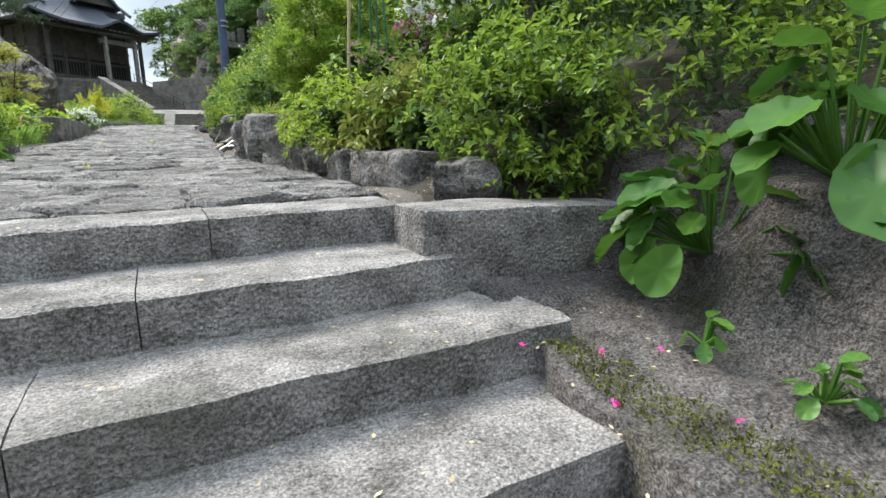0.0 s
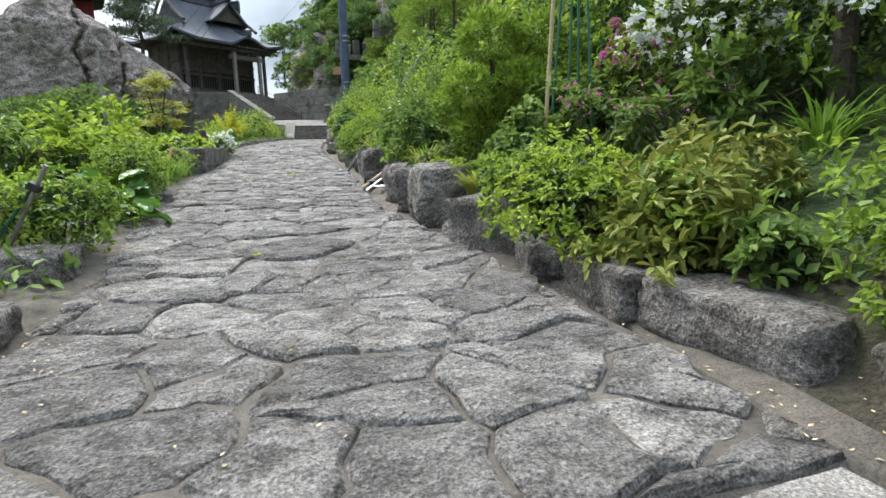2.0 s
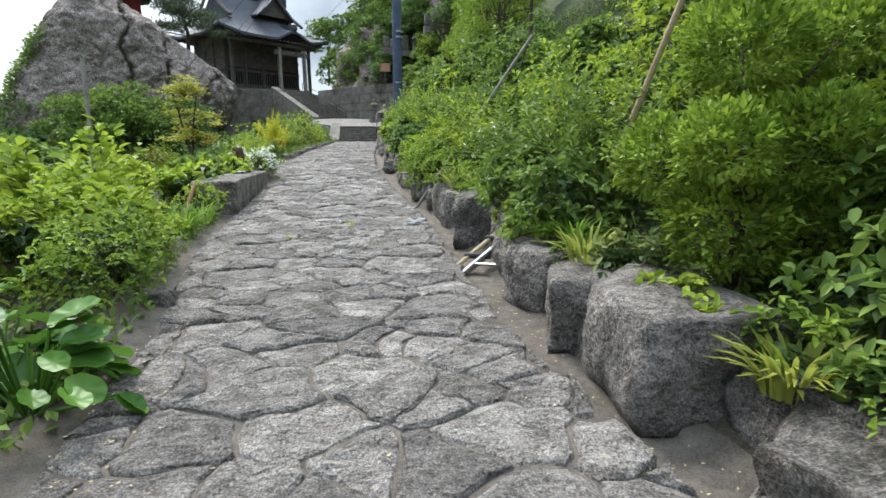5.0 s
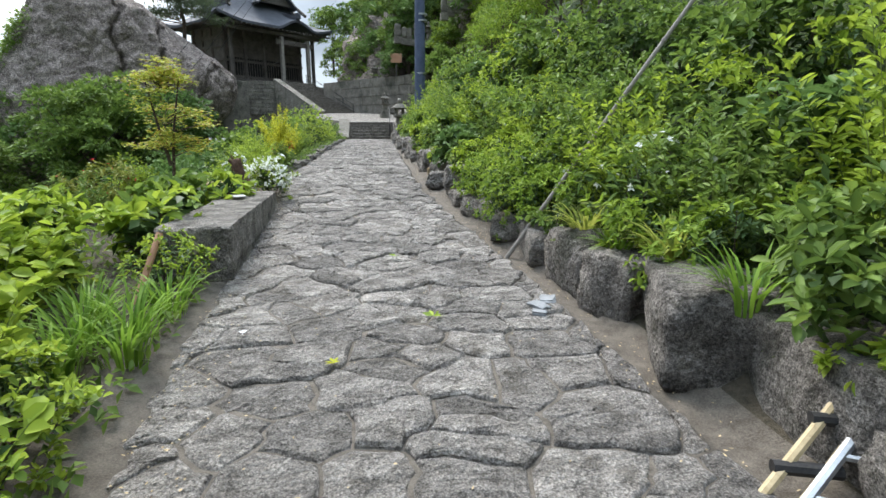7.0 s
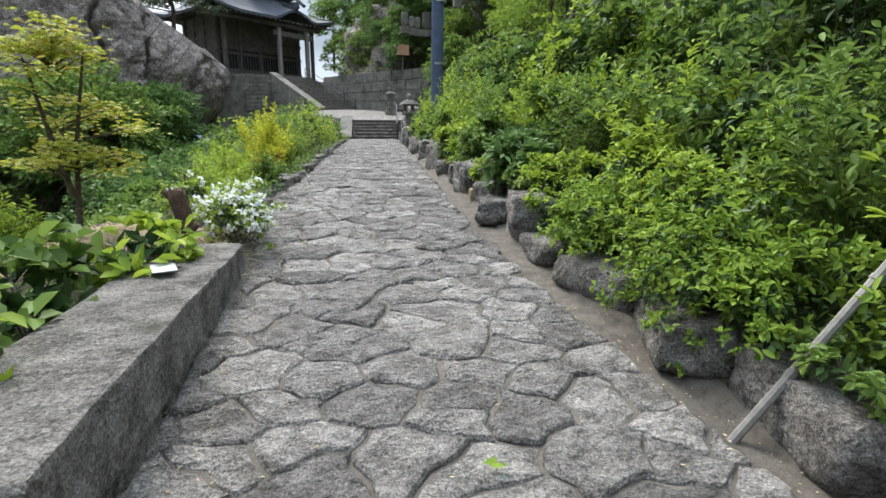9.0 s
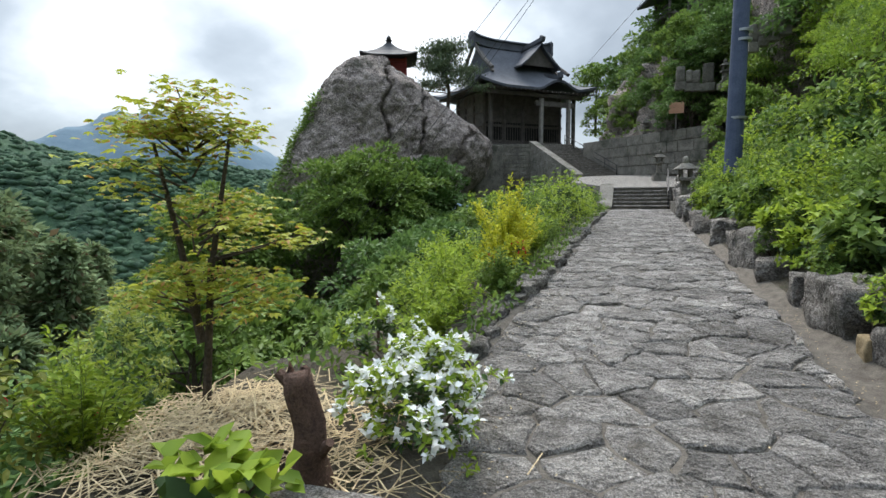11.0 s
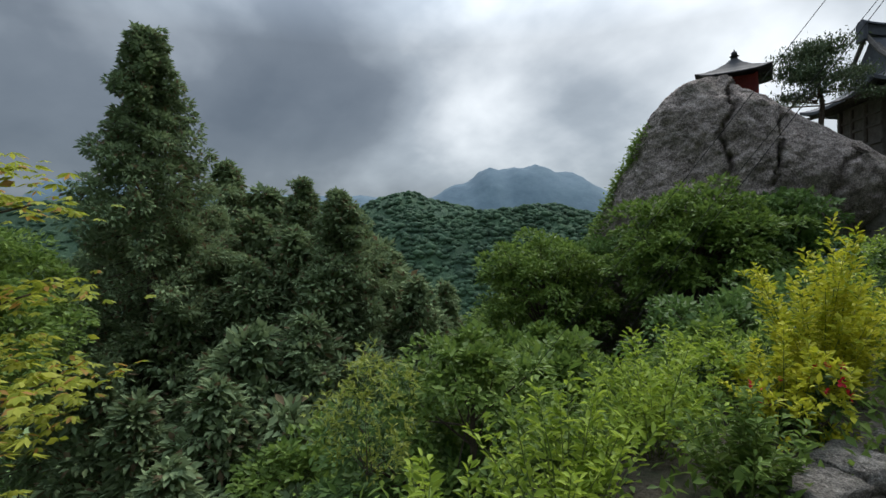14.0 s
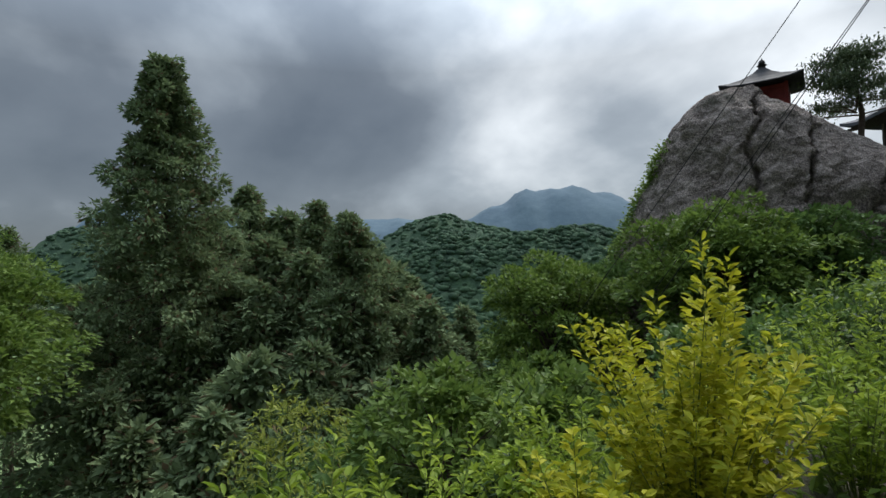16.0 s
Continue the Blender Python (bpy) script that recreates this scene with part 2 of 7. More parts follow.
# forest green lightened and cooled a little, slight aerial haze in the colour
M_HILL = material("far_forest_hazed", (0.034, 0.066, 0.042), (0.07, 0.125, 0.062), 0.98, 0.03, 0.3, 1.0, 2.0, island=0.18)
# blue distance haze is painted into the mountain's base colour
M_MOUNT = material("far_mountain_hazed", (0.10, 0.15, 0.19), (0.14, 0.2, 0.235), 1.0, 0.006, 0.03, 0.3, 8.0)
M_FIELD = material("valley_field", (0.09, 0.15, 0.05), (0.20, 0.26, 0.11), 0.98, 0.012, 0.05, 0.2, 1.0)
M_DARK = material("interior_shade", (0.01, 0.009, 0.008), (0.025, 0.022, 0.02), 0.9, 2.0, 20.0, 0.1, 0.01)

L_AZALEA = leaf_material("azalea_leaf", (0.085, 0.155, 0.018), (0.31, 0.42, 0.055), 0.38)
L_BRIGHT = leaf_material("spring_leaf", (0.13, 0.21, 0.02), (0.41, 0.51, 0.065), 0.42)
L_DEEP = leaf_material("deep_leaf", (0.06, 0.115, 0.032), (0.165, 0.26, 0.07), 0.32)
L_MID = leaf_material("mid_leaf", (0.07, 0.125, 0.026), (0.225, 0.32, 0.065), 0.38)
L_YELLOW = leaf_material("golden_leaf", (0.28, 0.33, 0.02), (0.62, 0.58, 0.05), 0.4)
L_MAPLE = leaf_material("maple_leaf", (0.22, 0.275, 0.028), (0.50, 0.50, 0.075), 0.45, odd=(0.45, 0.25, 0.07), odd_at=0.9)
L_BRONZE = leaf_material("bronze_leaf", (0.10, 0.16, 0.03), (0.30, 0.29, 0.06), 0.25)
L_CEDAR = leaf_material("cedar_spray", (0.14, 0.195, 0.10), (0.27, 0.34, 0.165), 0.3, 0.92, odd=(0.17, 0.125, 0.07), odd_at=0.93)
# older leaves, and the shade inside a bush painted as darker green
L_OLD_SHADED = leaf_material("old_shaded_leaf", (0.03, 0.06, 0.02), (0.10, 0.16, 0.045), 0.2)
L_GRASS = leaf_material("grass_blade", (0.07, 0.15, 0.015), (0.24, 0.38, 0.05), 0.4)
L_WHITE = leaf_material("white_petal", (0.72, 0.73, 0.70), (0.85, 0.86, 0.84), 0.3, 0.6)
L_PINK = leaf_material("pink_petal", (0.45, 0.08, 0.30), (0.62, 0.18, 0.45), 0.3, 0.6)
L_REDF = leaf_material("red_petal", (0.45, 0.015, 0.03), (0.65, 0.04, 0.06), 0.3, 0.6)
L_BIG = leaf_material("broad_leaf", (0.035, 0.10, 0.016), (0.12, 0.24, 0.035), 0.3, 0.35)
L_FERN = leaf_material("bamboo_grass_leaf", (0.18, 0.24, 0.03), (0.40, 0.42, 0.09), 0.4)
L_PINE = leaf_material("pine_needle", (0.055, 0.085, 0.045), (0.13, 0.165, 0.08), 0.2, 0.6)
L_PALE = leaf_material("willow_leaf", (0.12, 0.17, 0.05), (0.25, 0.30, 0.10), 0.4)


# ==== small building helpers ====
def part(name, bm, mat, parent=None, label="", smooth=False):
    me = bpy.data.meshes.new(name)
    bm.to_mesh(me)
    bm.free()
    me.materials.append(mat)
    if smooth:
        for p in me.polygons:
            p.use_smooth = True
    ob = new(name, me)
    ob.parent = parent
    if label:
        ob["label"] = label
    return ob


def raw(name, verts, faces, mat, parent=None, label="", smooth=False):
    me = bpy.data.meshes.new(name)
    me.from_pydata(verts, [], faces)
    me.materials.append(mat)
    if smooth:
        me.polygons.foreach_set("use_smooth", [True] * len(me.polygons))
    ob = new(name, me)
    ob.parent = parent
    if label:
        ob["label"] = label
    return ob


def thing(name, m, label, category, group="", kind=""):
    ob = new(name)
    ob.matrix_world = m
    return tagged(ob, label, category, group, kind)


def add_box(bm, m, size, bevel=0.0):
    r = bmesh.ops.create_cube(bm, size=1.0, matrix=m @ Matrix.Diagonal((*size, 1)))
    if bevel:
        es = list({e for v in r["verts"] for e in v.link_edges})
        bmesh.ops.bevel(bm, geom=es, offset=bevel, segments=2, affect="EDGES", profile=0.6)


def box(m, size, bevel=0.0):
    bm = bmesh.new()
    add_box(bm, m, size, bevel)
    return bm


def add_rod(bm, a, b, r1, r2=None, seg=8):
    a, b = Vector(a), Vector(b)
    d = b - a
    q = d.to_track_quat("Z", "Y").to_matrix().to_4x4()
    bmesh.ops.create_cone(bm, cap_ends=True, segments=seg, radius1=r1, radius2=r1 if r2 is None else r2, depth=d.length,
                          matrix=Matrix.Translation((a + b) / 2) @ q)


def rod(a, b, r1, r2=None, seg=8):
    bm = bmesh.new()
    add_rod(bm, a, b, r1, r2, seg)
    return bm


def rocky(size, seed, sub=3, rough=0.25):
    """A weathered boulder: a box pulled towards a ball and broken up by noise."""
    bm = bmesh.new()
    bmesh.ops.create_cube(bm, size=2.0)
    bmesh.ops.subdivide_edges(bm, edges=bm.edges[:], cuts=2 ** sub - 1, use_grid_fill=True)
    off = Vector((seed * 7.31, seed * 3.17, seed * 1.73))
    for v in bm.verts:
        c = v.co.copy()
        k = c.normalized() * 1.25
        c = c.lerp(k, 0.27)
        d = noise.noise(c * 0.8 + off) * rough * 1.5 + noise.noise(c * 1.9 + off) * rough * 0.8 + (0.35 - abs(noise.noise(c * 3.3 + off))) * rough * 0.55 + noise.noise(c * 8 + off) * rough * 0.22
        c += c.normalized() * d
        v.co = Vector((c.x * size[0] / 2, c.y * size[1] / 2, c.z * size[2] / 2))
    return bm


PATH_Y = [-10, 5, 7.8, 12, 16.4, 18, 20, 22, 25.6, 30, 40, 47, 60]
PATH_Z = [-0.4, -0.3, -0.26, -0.18, 0, 0.06, 0.16, 0.30, 0.62, 0.8, 1.02, 1.153, 1.4]
LEFT_Y = [4, 8, 10.9, 12.5, 14.2, 16.3, 19.2, 22, 23.5, 25, 29, 39, 47]
LEFT_X = [0.4, 1.6, 1.28, 0.9, 0.74, 0.3, 0.1, 0.05, -0.2, -0.28, -0.15, -0.22, -0.1]
RIGHT_Y = [4, 8.3, 9.2, 10.5, 11.9, 13.4, 14.6, 17, 18, 19.3, 21.8, 24.8, 29, 44, 47]
RIGHT_X = [4.2, 4.12, 4.05, 3.87, 3.63, 3.32, 3.2, 3.13, 3.07, 2.95, 2.6, 2.34, 2.3, 2.45, 2.6]
GUT_Y = [4, 8.2, 9.2, 10.3, 11.1, 12.25, 13.3, 15.7, 17, 18, 20, 22, 23.5, 25.4, 29, 44, 50]
GUT_X = [4.3, 4.18, 4.16, 4.10, 3.98, 3.86, 3.65, 3.42, 3.42, 3.33, 3.13, 2.9, 2.82, 2.66, 2.5, 2.6, 2.8]


def path_z(y):
    return float(np.interp(y, PATH_Y, PATH_Z))


def left_x(y):
    return float(np.interp(y, LEFT_Y, LEFT_X))


def right_x(y):
    return float(np.interp(y, RIGHT_Y, RIGHT_X))


def gut_x(y):
    return float(np.interp(y, GUT_Y, GUT_X))


def ground_z(x, y):
    """Height of the bare ground: path bed, gutter, terrace and falling slope on the valley side, rising slope on the hill side."""
    p = path_z(y)
    low = min(1.7, 0.15 + (8.15 - y) * 0.42) if y < 8.15 else 0.0     # under the near steps
    bank = min(0.55, low * 0.62)
    l, r, g = left_x(y), right_x(y), gut_x(y)
    n = noise.noise(Vector((x * 0.35, y * 0.35, 0))) * 0.12
    if x < l:
        d = l - x
        shelf = float(np.interp(y, [5, 18, 22, 26, 30, 48, 70], [6.0, 4.0, 2.2, 1.25, 1.5, 3.2, 14.0]))
        z = p + 0.05 * min(1, d / 0.3) + n * min(1, d)
        if d > shelf:
            e = d - shelf
            z -= float(np.interp(e, [0, 1.5, 5, 20, 60, 200, 420, 6000], [0, 1.9, 6.5, 20, 42, 75, 88, 90]))
        return z
    if x > g:
        d = x - g
        up = float(np.interp(d, [0, 0.25, 0.6, 2, 5, 12, 30, 80, 6000], [0, 0.1, 0.35, 0.9, 3.2, 10.5, 24, 40, 60]))
        under = 0.45 * float(np.interp(d, [0, 1.5, 2.4], [1, 1, 0])) * float(np.interp(y, [7.8, 8.15], [1, 0]))
        return p - under - bank - 0.06 + up * float(np.interp(y, [48, 60], [1.0, 1.7])) + n * min(1, d)
    if x > r:
        return p - low - 0.085
    return p - low - 0.016

# ==== ground ====
def axis(parts):
    out = []
    for a, b, s in parts:
        out += list(np.arange(a, b, s))
    return out


off_l = axis([(0.0, 1.2, 0.2), (1.2, 8, 0.6), (8, 30, 2.2), (30, 130, 9), (130, 600, 60), (600, 3000, 300)])[::-1]
off_r = axis([(0.0, 0.6, 0.12), (0.6, 4, 0.4), (4, 14, 1.2), (14, 60, 6), (60, 900, 90)])
gy = axis([(-700, -60, 80), (-60, 0, 6), (0, 5, 0.8), (5, 30, 0.3), (30, 60, 0.8), (60, 140, 6), (140, 700, 45), (700, 3800, 260)])


def ground_row(y):
    l, r, g = left_x(y), right_x(y), gut_x(y)
    return [l - o - 0.01 for o in off_l] + [l + (r - l) * k / 6 for k in range(7)] + [r + 0.015, (r + g) / 2, g - 0.01] + [g + 0.005 + o for o in off_r]


gv = [(x, y, ground_z(x, y)) for y in gy for x in ground_row(y)]
w = len(ground_row(0))
gf = [(j * w + i, j * w + i + 1, (j + 1) * w + i + 1, (j + 1) * w + i) for j in range(len(gy) - 1) for i in range(w - 1)]
ground = tagged(raw("ground", gv, gf, M_SOIL, smooth=True), "dark garden soil and wooded slope falling to the valley", "ground", kind="structure")
for m in (M_SLOPE, M_FIELD, M_JOINT):
    ground.data.materials.append(m)
for p in ground.data.polygons:
    c = p.center
    if c.z < -70:
        p.material_index = 2
    elif c.x < left_x(c.y) - 3 or c.x > gut_x(c.y) + (0.7 if c.y > 9 else 2.2) or c.y > 60:
        p.material_index = 1
    elif left_x(c.y) - 0.35 < c.x < gut_x(c.y) + 0.1:
        p.material_index = 3

# ==== foliage kit ====
def leaf_mesh(rng, pos, nrm, length, width, droop=0.3, spread=0.6, fold=0.25, shoulders=False):
    """One folded leaf at each place, four-cornered or with rounded shoulders; nrm is the way it grows."""
    n = len(pos)
    d = nrm + rng.normal(0, spread, (n, 3))
    d[:, 2] -= droop * rng.random(n)
    d /= np.linalg.norm(d, axis=1)[:, None] + 1e-9
    s = np.cross(d, rng.normal(0, 0.35, (n, 3)) + np.array([0, 0, 1.0]))
    s /= np.linalg.norm(s, axis=1)[:, None] + 1e-9
    u = np.cross(s, d)
    ln = (length * rng.uniform(0.65, 1.25, n))[:, None]
    wd = (width * rng.uniform(0.7, 1.2, n))[:, None]
    if shoulders:
        m1, m2 = pos + d * ln * 0.34, pos + d * ln * 0.70 - u * ln * 0.03
        tip = pos + d * ln - u * ln * 0.1
        v = np.stack([pos, m1 + s * wd * 0.44 + u * wd * fold, m2 + s * wd * 0.42 + u * wd * fold, tip, m2 - s * wd * 0.42 + u * wd * fold, m1 - s * wd * 0.44 + u * wd * fold], 1).reshape(-1, 3)
        i = np.arange(n) * 6
        return v, np.concatenate([np.stack([i, i + a, i + a + 1], 1) for a in (1, 2, 3, 4)])
    mid = pos + d * ln * 0.48
    v = np.stack([pos, mid + s * wd * 0.5 + u * wd * fold, pos + d * ln, mid - s * wd * 0.5 + u * wd * fold], 1).reshape(-1, 3)
    i = np.arange(n) * 4
    f = np.concatenate([np.stack([i, i + 1, i + 2], 1), np.stack([i, i + 2, i + 3], 1)])
    return v, f


def mesh_np(name, v, f, mat, parent=None, label=""):
    me = bpy.data.meshes.new(name)
    me.vertices.add(len(v))
    me.vertices.foreach_set("co", np.asarray(v, float).ravel())
    k = f.shape[1]
    me.loops.add(len(f) * k)
    me.loops.foreach_set("vertex_index", f.astype(np.int32).ravel())
    me.polygons.add(len(f))
    me.polygons.foreach_set("loop_start", np.arange(len(f), dtype=np.int32) * k)
    me.update()
    me.validate()
    me.materials.append(mat)
    ob = new(name, me)
    ob.parent = parent
    if label:
        ob["label"] = label
    return ob


def clumps(rng, n, radii, fill=0.5, top=0.0):
    """Clump centres spread over an ellipsoid, mostly near its skin."""
    d = rng.normal(0, 1, (n, 3))
    d[:, 2] = np.where(d[:, 2] < -top - 0.1, -d[:, 2], d[:, 2])
    d /= np.linalg.norm(d, axis=1)[:, None]
    r = fill + (1 - fill) * rng.random(n) ** 0.6
    r *= rng.uniform(0.85, 1.15, n)
    return d * r[:, None] * np.array(radii), d


def bush(name, label, x, y, radii, n, leaf, mat, seed, z=None, flower=None, nf=0, fsize=0.05, category="shrub", spread=0.75, clump=0.16, lift=0.85, droop=0.3, nc=None, group="", stems=7, fill=0.4, low=0.9):
    rng = np.random.default_rng(seed)
    gz = ground_z(x, y) if z is None else z
    t = thing(name, pose(x, y, gz - 0.03), label, category, group)
    leaf = (leaf[0] * 1.5, leaf[1] * 1.6)
    whorl = 6
    nt = max(20, int(n * 0.62 / whorl))
    n = nt * whorl
    rz = radii[2]
    nc = nc or max(12, int(n / 60))
    cs, dirs = clumps(rng, nc, radii, fill, top=low)
    cs[:, 2] += rz * lift
    cs[:, 2] = np.maximum(cs[:, 2], 0.06)
    who = rng.integers(0, nc, nt)
    g = rng.normal(0, clump * 1.05, (nt, 3)) * np.array([1, 1, 0.7]) * (sum(radii) / 3)
    tip = cs[who] + g
    tip[:, 2] = np.maximum(tip[:, 2], 0.03)
    up = dirs[who] * 0.6 + g / (np.linalg.norm(g, axis=1)[:, None] + 1e-6) * 0.5 + np.array([0, 0, 0.6]) + rng.normal(0, 0.22, (nt, 3))
    up /= np.linalg.norm(up, axis=1)[:, None]
    e1 = np.cross(up, rng.normal(0, 1, (nt, 3)))
    e1 /= np.linalg.norm(e1, axis=1)[:, None] + 1e-9
    e2 = np.cross(up, e1)
    an = np.tile(np.arange(whorl) * 2 * math.pi / whorl, nt) + rng.normal(0, 0.25, n)
    who = np.repeat(who, whorl)
    rise = np.where(np.arange(n) % 2 == 0, 0.75, 0.25)[:, None]
    nrm = np.repeat(e1, whorl, 0) * np.cos(an)[:, None] + np.repeat(e2, whorl, 0) * np.sin(an)[:, None] + np.repeat(up, whorl, 0) * rise
    pos = np.repeat(tip, whorl, 0) + rng.normal(0, leaf[0] * 0.12, (n, 3))
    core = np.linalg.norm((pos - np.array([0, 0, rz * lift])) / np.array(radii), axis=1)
    # some older leaves at random; all core leaves darkened to paint inner shade
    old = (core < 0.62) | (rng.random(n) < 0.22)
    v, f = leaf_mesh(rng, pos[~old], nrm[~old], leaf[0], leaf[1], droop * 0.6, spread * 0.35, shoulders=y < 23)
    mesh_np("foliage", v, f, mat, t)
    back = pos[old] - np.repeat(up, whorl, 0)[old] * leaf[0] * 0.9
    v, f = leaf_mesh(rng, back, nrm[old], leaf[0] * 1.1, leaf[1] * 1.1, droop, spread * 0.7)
    mesh_np("older_foliage", v, f, L_BRONZE if mat is L_BRONZE else L_OLD_SHADED, t)
    bm = bmesh.new()
    for k in range(stems):
        c = cs[rng.integers(0, nc)]
        b = Vector((rng.normal(0, 0.06) * radii[0], rng.normal(0, 0.06) * radii[1], 0))
        m = b.lerp(Vector(c), 0.5) + Vector((rng.normal(0, 0.05), rng.normal(0, 0.05), 0.05)) * radii[0]
        add_rod(bm, b, m, 0.006 + 0.005 * rz, 0.006, 5)
        add_rod(bm, m, Vector(c), 0.006, 0.003, 5)
    part("stem", bm, M_BARK, t)["kind"] = "stuff"
    if flower:
        pick = rng.choice(np.where((dirs[who][:, 2] > -0.2) & (core > 0.6))[0], nf)
        fp = pos[pick] + nrm[pick] / (np.linalg.norm(nrm[pick], axis=1)[:, None]) * leaf[0] * 0.7
        vs, fs = [], []
        for k in range(5):
            a = k * 2 * math.pi / 5
            base = nrm[pick] / np.linalg.norm(nrm[pick], axis=1)[:, None]
            s1 = np.cross(base, [0.3, 0.2, 1.0])
            s1 /= np.linalg.norm(s1, axis=1)[:, None]
            s2 = np.cross(base, s1)
            way = s1 * math.cos(a) + s2 * math.sin(a) + base * 0.45
            pv, pf = leaf_mesh(rng, fp, way, fsize * 0.62, fsize * 0.5, 0.0, 0.1, 0.12)
            fs.append(pf + sum(len(q) for q in vs))
            vs.append(pv)
        mesh_np("blossom", np.concatenate(vs), np.concatenate(fs), flower, t)
    return t


def tube(pts, r0, r1, seg=7):
    """One connected round sweep along the points."""
    bm = bmesh.new()
    pts = [Vector(p) for p in pts]
    rings = []
    for i, p in enumerate(pts):
        d = (pts[min(i + 1, len(pts) - 1)] - pts[max(i - 1, 0)]).normalized()
        a = d.orthogonal().normalized() if not rings else (last - d * last.dot(d)).normalized()
        last = a
        b = d.cross(a)
        r = r0 + (r1 - r0) * i / (len(pts) - 1)
        rings.append([bm.verts.new(p + (a * math.cos(2 * math.pi * k / seg) + b * math.sin(2 * math.pi * k / seg)) * r) for k in range(seg)])
    for u, v in zip(rings, rings[1:]):
        for k in range(seg):
            bm.faces.new((u[k], u[(k + 1) % seg], v[(k + 1) % seg], v[k]))
    bm.faces.new(rings[0][::-1])
    bm.faces.new(rings[-1])
    return bm


def broadleaf(name, label, x, y, z, height, radii, n, leaf, mat, seed, trunk_r=0.12, category="tree", nc=40, clump=0.13, lean=(0, 0), group=""):
    rng = np.random.default_rng(seed)
    t = thing(name, pose(x, y, z), label, category, group)
    top = Vector((lean[0], lean[1], height - radii[2] * 0.6))
    part("trunk", tube([Vector((0, 0, -0.3)), top * 0.35 + Vector((rng.normal(0, .05), rng.normal(0, .05), 0)) * height * 0.3, top * 0.7, top], trunk_r, trunk_r * 0.35), M_BARK, t)
    cs, dirs = clumps(rng, nc, radii, 0.45, top=0.6)
    cs += np.array([lean[0], lean[1], height - radii[2]])
    bm = bmesh.new()
    for k in range(0, nc, 4):
        a = top * float(rng.uniform(0.45, 0.95))
        add_rod(bm, a, Vector(cs[k]), trunk_r * 0.3, trunk_r * 0.08, 5)
    part("limb", bm, M_BARK, t)["kind"] = "stuff"
    who = rng.integers(0, nc, n)
    g = rng.normal(0, 1, (n, 3))
    g /= np.linalg.norm(g, axis=1)[:, None]
    g[:, 2] = np.abs(g[:, 2]) - 0.25
    size = (clump * 1.9 * (sum(radii) / 3) * rng.uniform(0.6, 1.4, nc))[who]
    pos = cs[who] + g * (size * rng.uniform(0.7, 1.05, n))[:, None] * np.array([1.1, 1.1, 0.8])
    nrm = dirs[who] * 0.4 + g * 0.7 + np.array([0, 0, 0.05])
    v, f = leaf_mesh(rng, pos, nrm, leaf[0], leaf[1], 0.7, 0.4)
    mesh_np("crown", v, f, mat, t)
    return t


def cedar(label, x, y, top, base, radius, n, seed, group="cedar grove", spray=0.55):
    """A tall conifer: straight trunk, tiers of short drooping boughs, sprays of needles in tufts."""
    rng = np.random.default_rng(seed)
    h = top - base
    t = thing("cedar_tree", pose(x, y, base), label, "tree", group)
    part("trunk", tube([Vector((0, 0, -1)), Vector((0.1, 0, h * 0.5)), Vector((0, 0.1, h * 0.97))], radius * 0.11, 0.05, 8), M_BARK, t)
    nb = int(h * 4.4)
    u = (np.arange(nb) + rng.random(nb)) / nb
    u = u ** 0.9
    zc = h * (0.16 + 0.83 * u)
    prof = np.interp(u, [0, 0.15, 0.5, 0.75, 0.9, 1.0], [0.8, 0.95, 0.78, 0.52, 0.33, 0.05]) * radius
    wob = np.array([1 + 0.45 * noise.noise(Vector((q * 0.35, seed, 0))) for q in zc])
    a = np.arange(nb) * 2.4 + rng.normal(0, 0.5, nb)
    rr = prof * wob * rng.uniform(0.62, 1.12, nb)
    tips = np.stack([np.cos(a) * rr, np.sin(a) * rr, zc - rr * 0.10], 1)
    bm = bmesh.new()
    for k in range(0, nb, 2):
        add_rod(bm, (0, 0, zc[k] + rr[k] * 0.1), tips[k], 0.06, 0.02, 4)
    part("bough", bm, M_BARK, t)["kind"] = "stuff"
    # each bough carries a few rounded tufts; each tuft bristles outwards and up
    per = 5
    s = np.tile(np.array([0.35, 0.58, 0.78, 0.95, 1.05]), nb)
    bw = np.repeat(np.arange(nb), per)
    tc = np.stack([tips[bw, 0] * s, tips[bw, 1] * s, zc[bw] + (tips[bw, 2] - zc[bw]) * s], 1) + rng.normal(0, 0.035, (nb * per, 3)) * radius
    who = rng.integers(0, nb * per, n)
    g = rng.normal(0, 1, (n, 3))
    g /= np.linalg.norm(g, axis=1)[:, None]
    size = ((0.25 + radius * 0.085) * rng.uniform(0.6, 1.25, nb * per) * np.interp(zc[bw] / h, [0.7, 1.0], [1.0, 0.55]))[who]
    pos = tc[who] + g * (size * rng.uniform(0.7, 1.0, n))[:, None] * np.array([1, 1, 0.62])
    out = np.stack([np.cos(a[bw[who]]), np.sin(a[bw[who]]), np.full(n, 0.35)], 1)
    v, f = leaf_mesh(rng, pos, out * 0.5 + g * 0.9, spray, spray * 0.5, 0.5, 0.3, 0.3)
    mesh_np("crown", v, f, L_CEDAR, t)
    return t


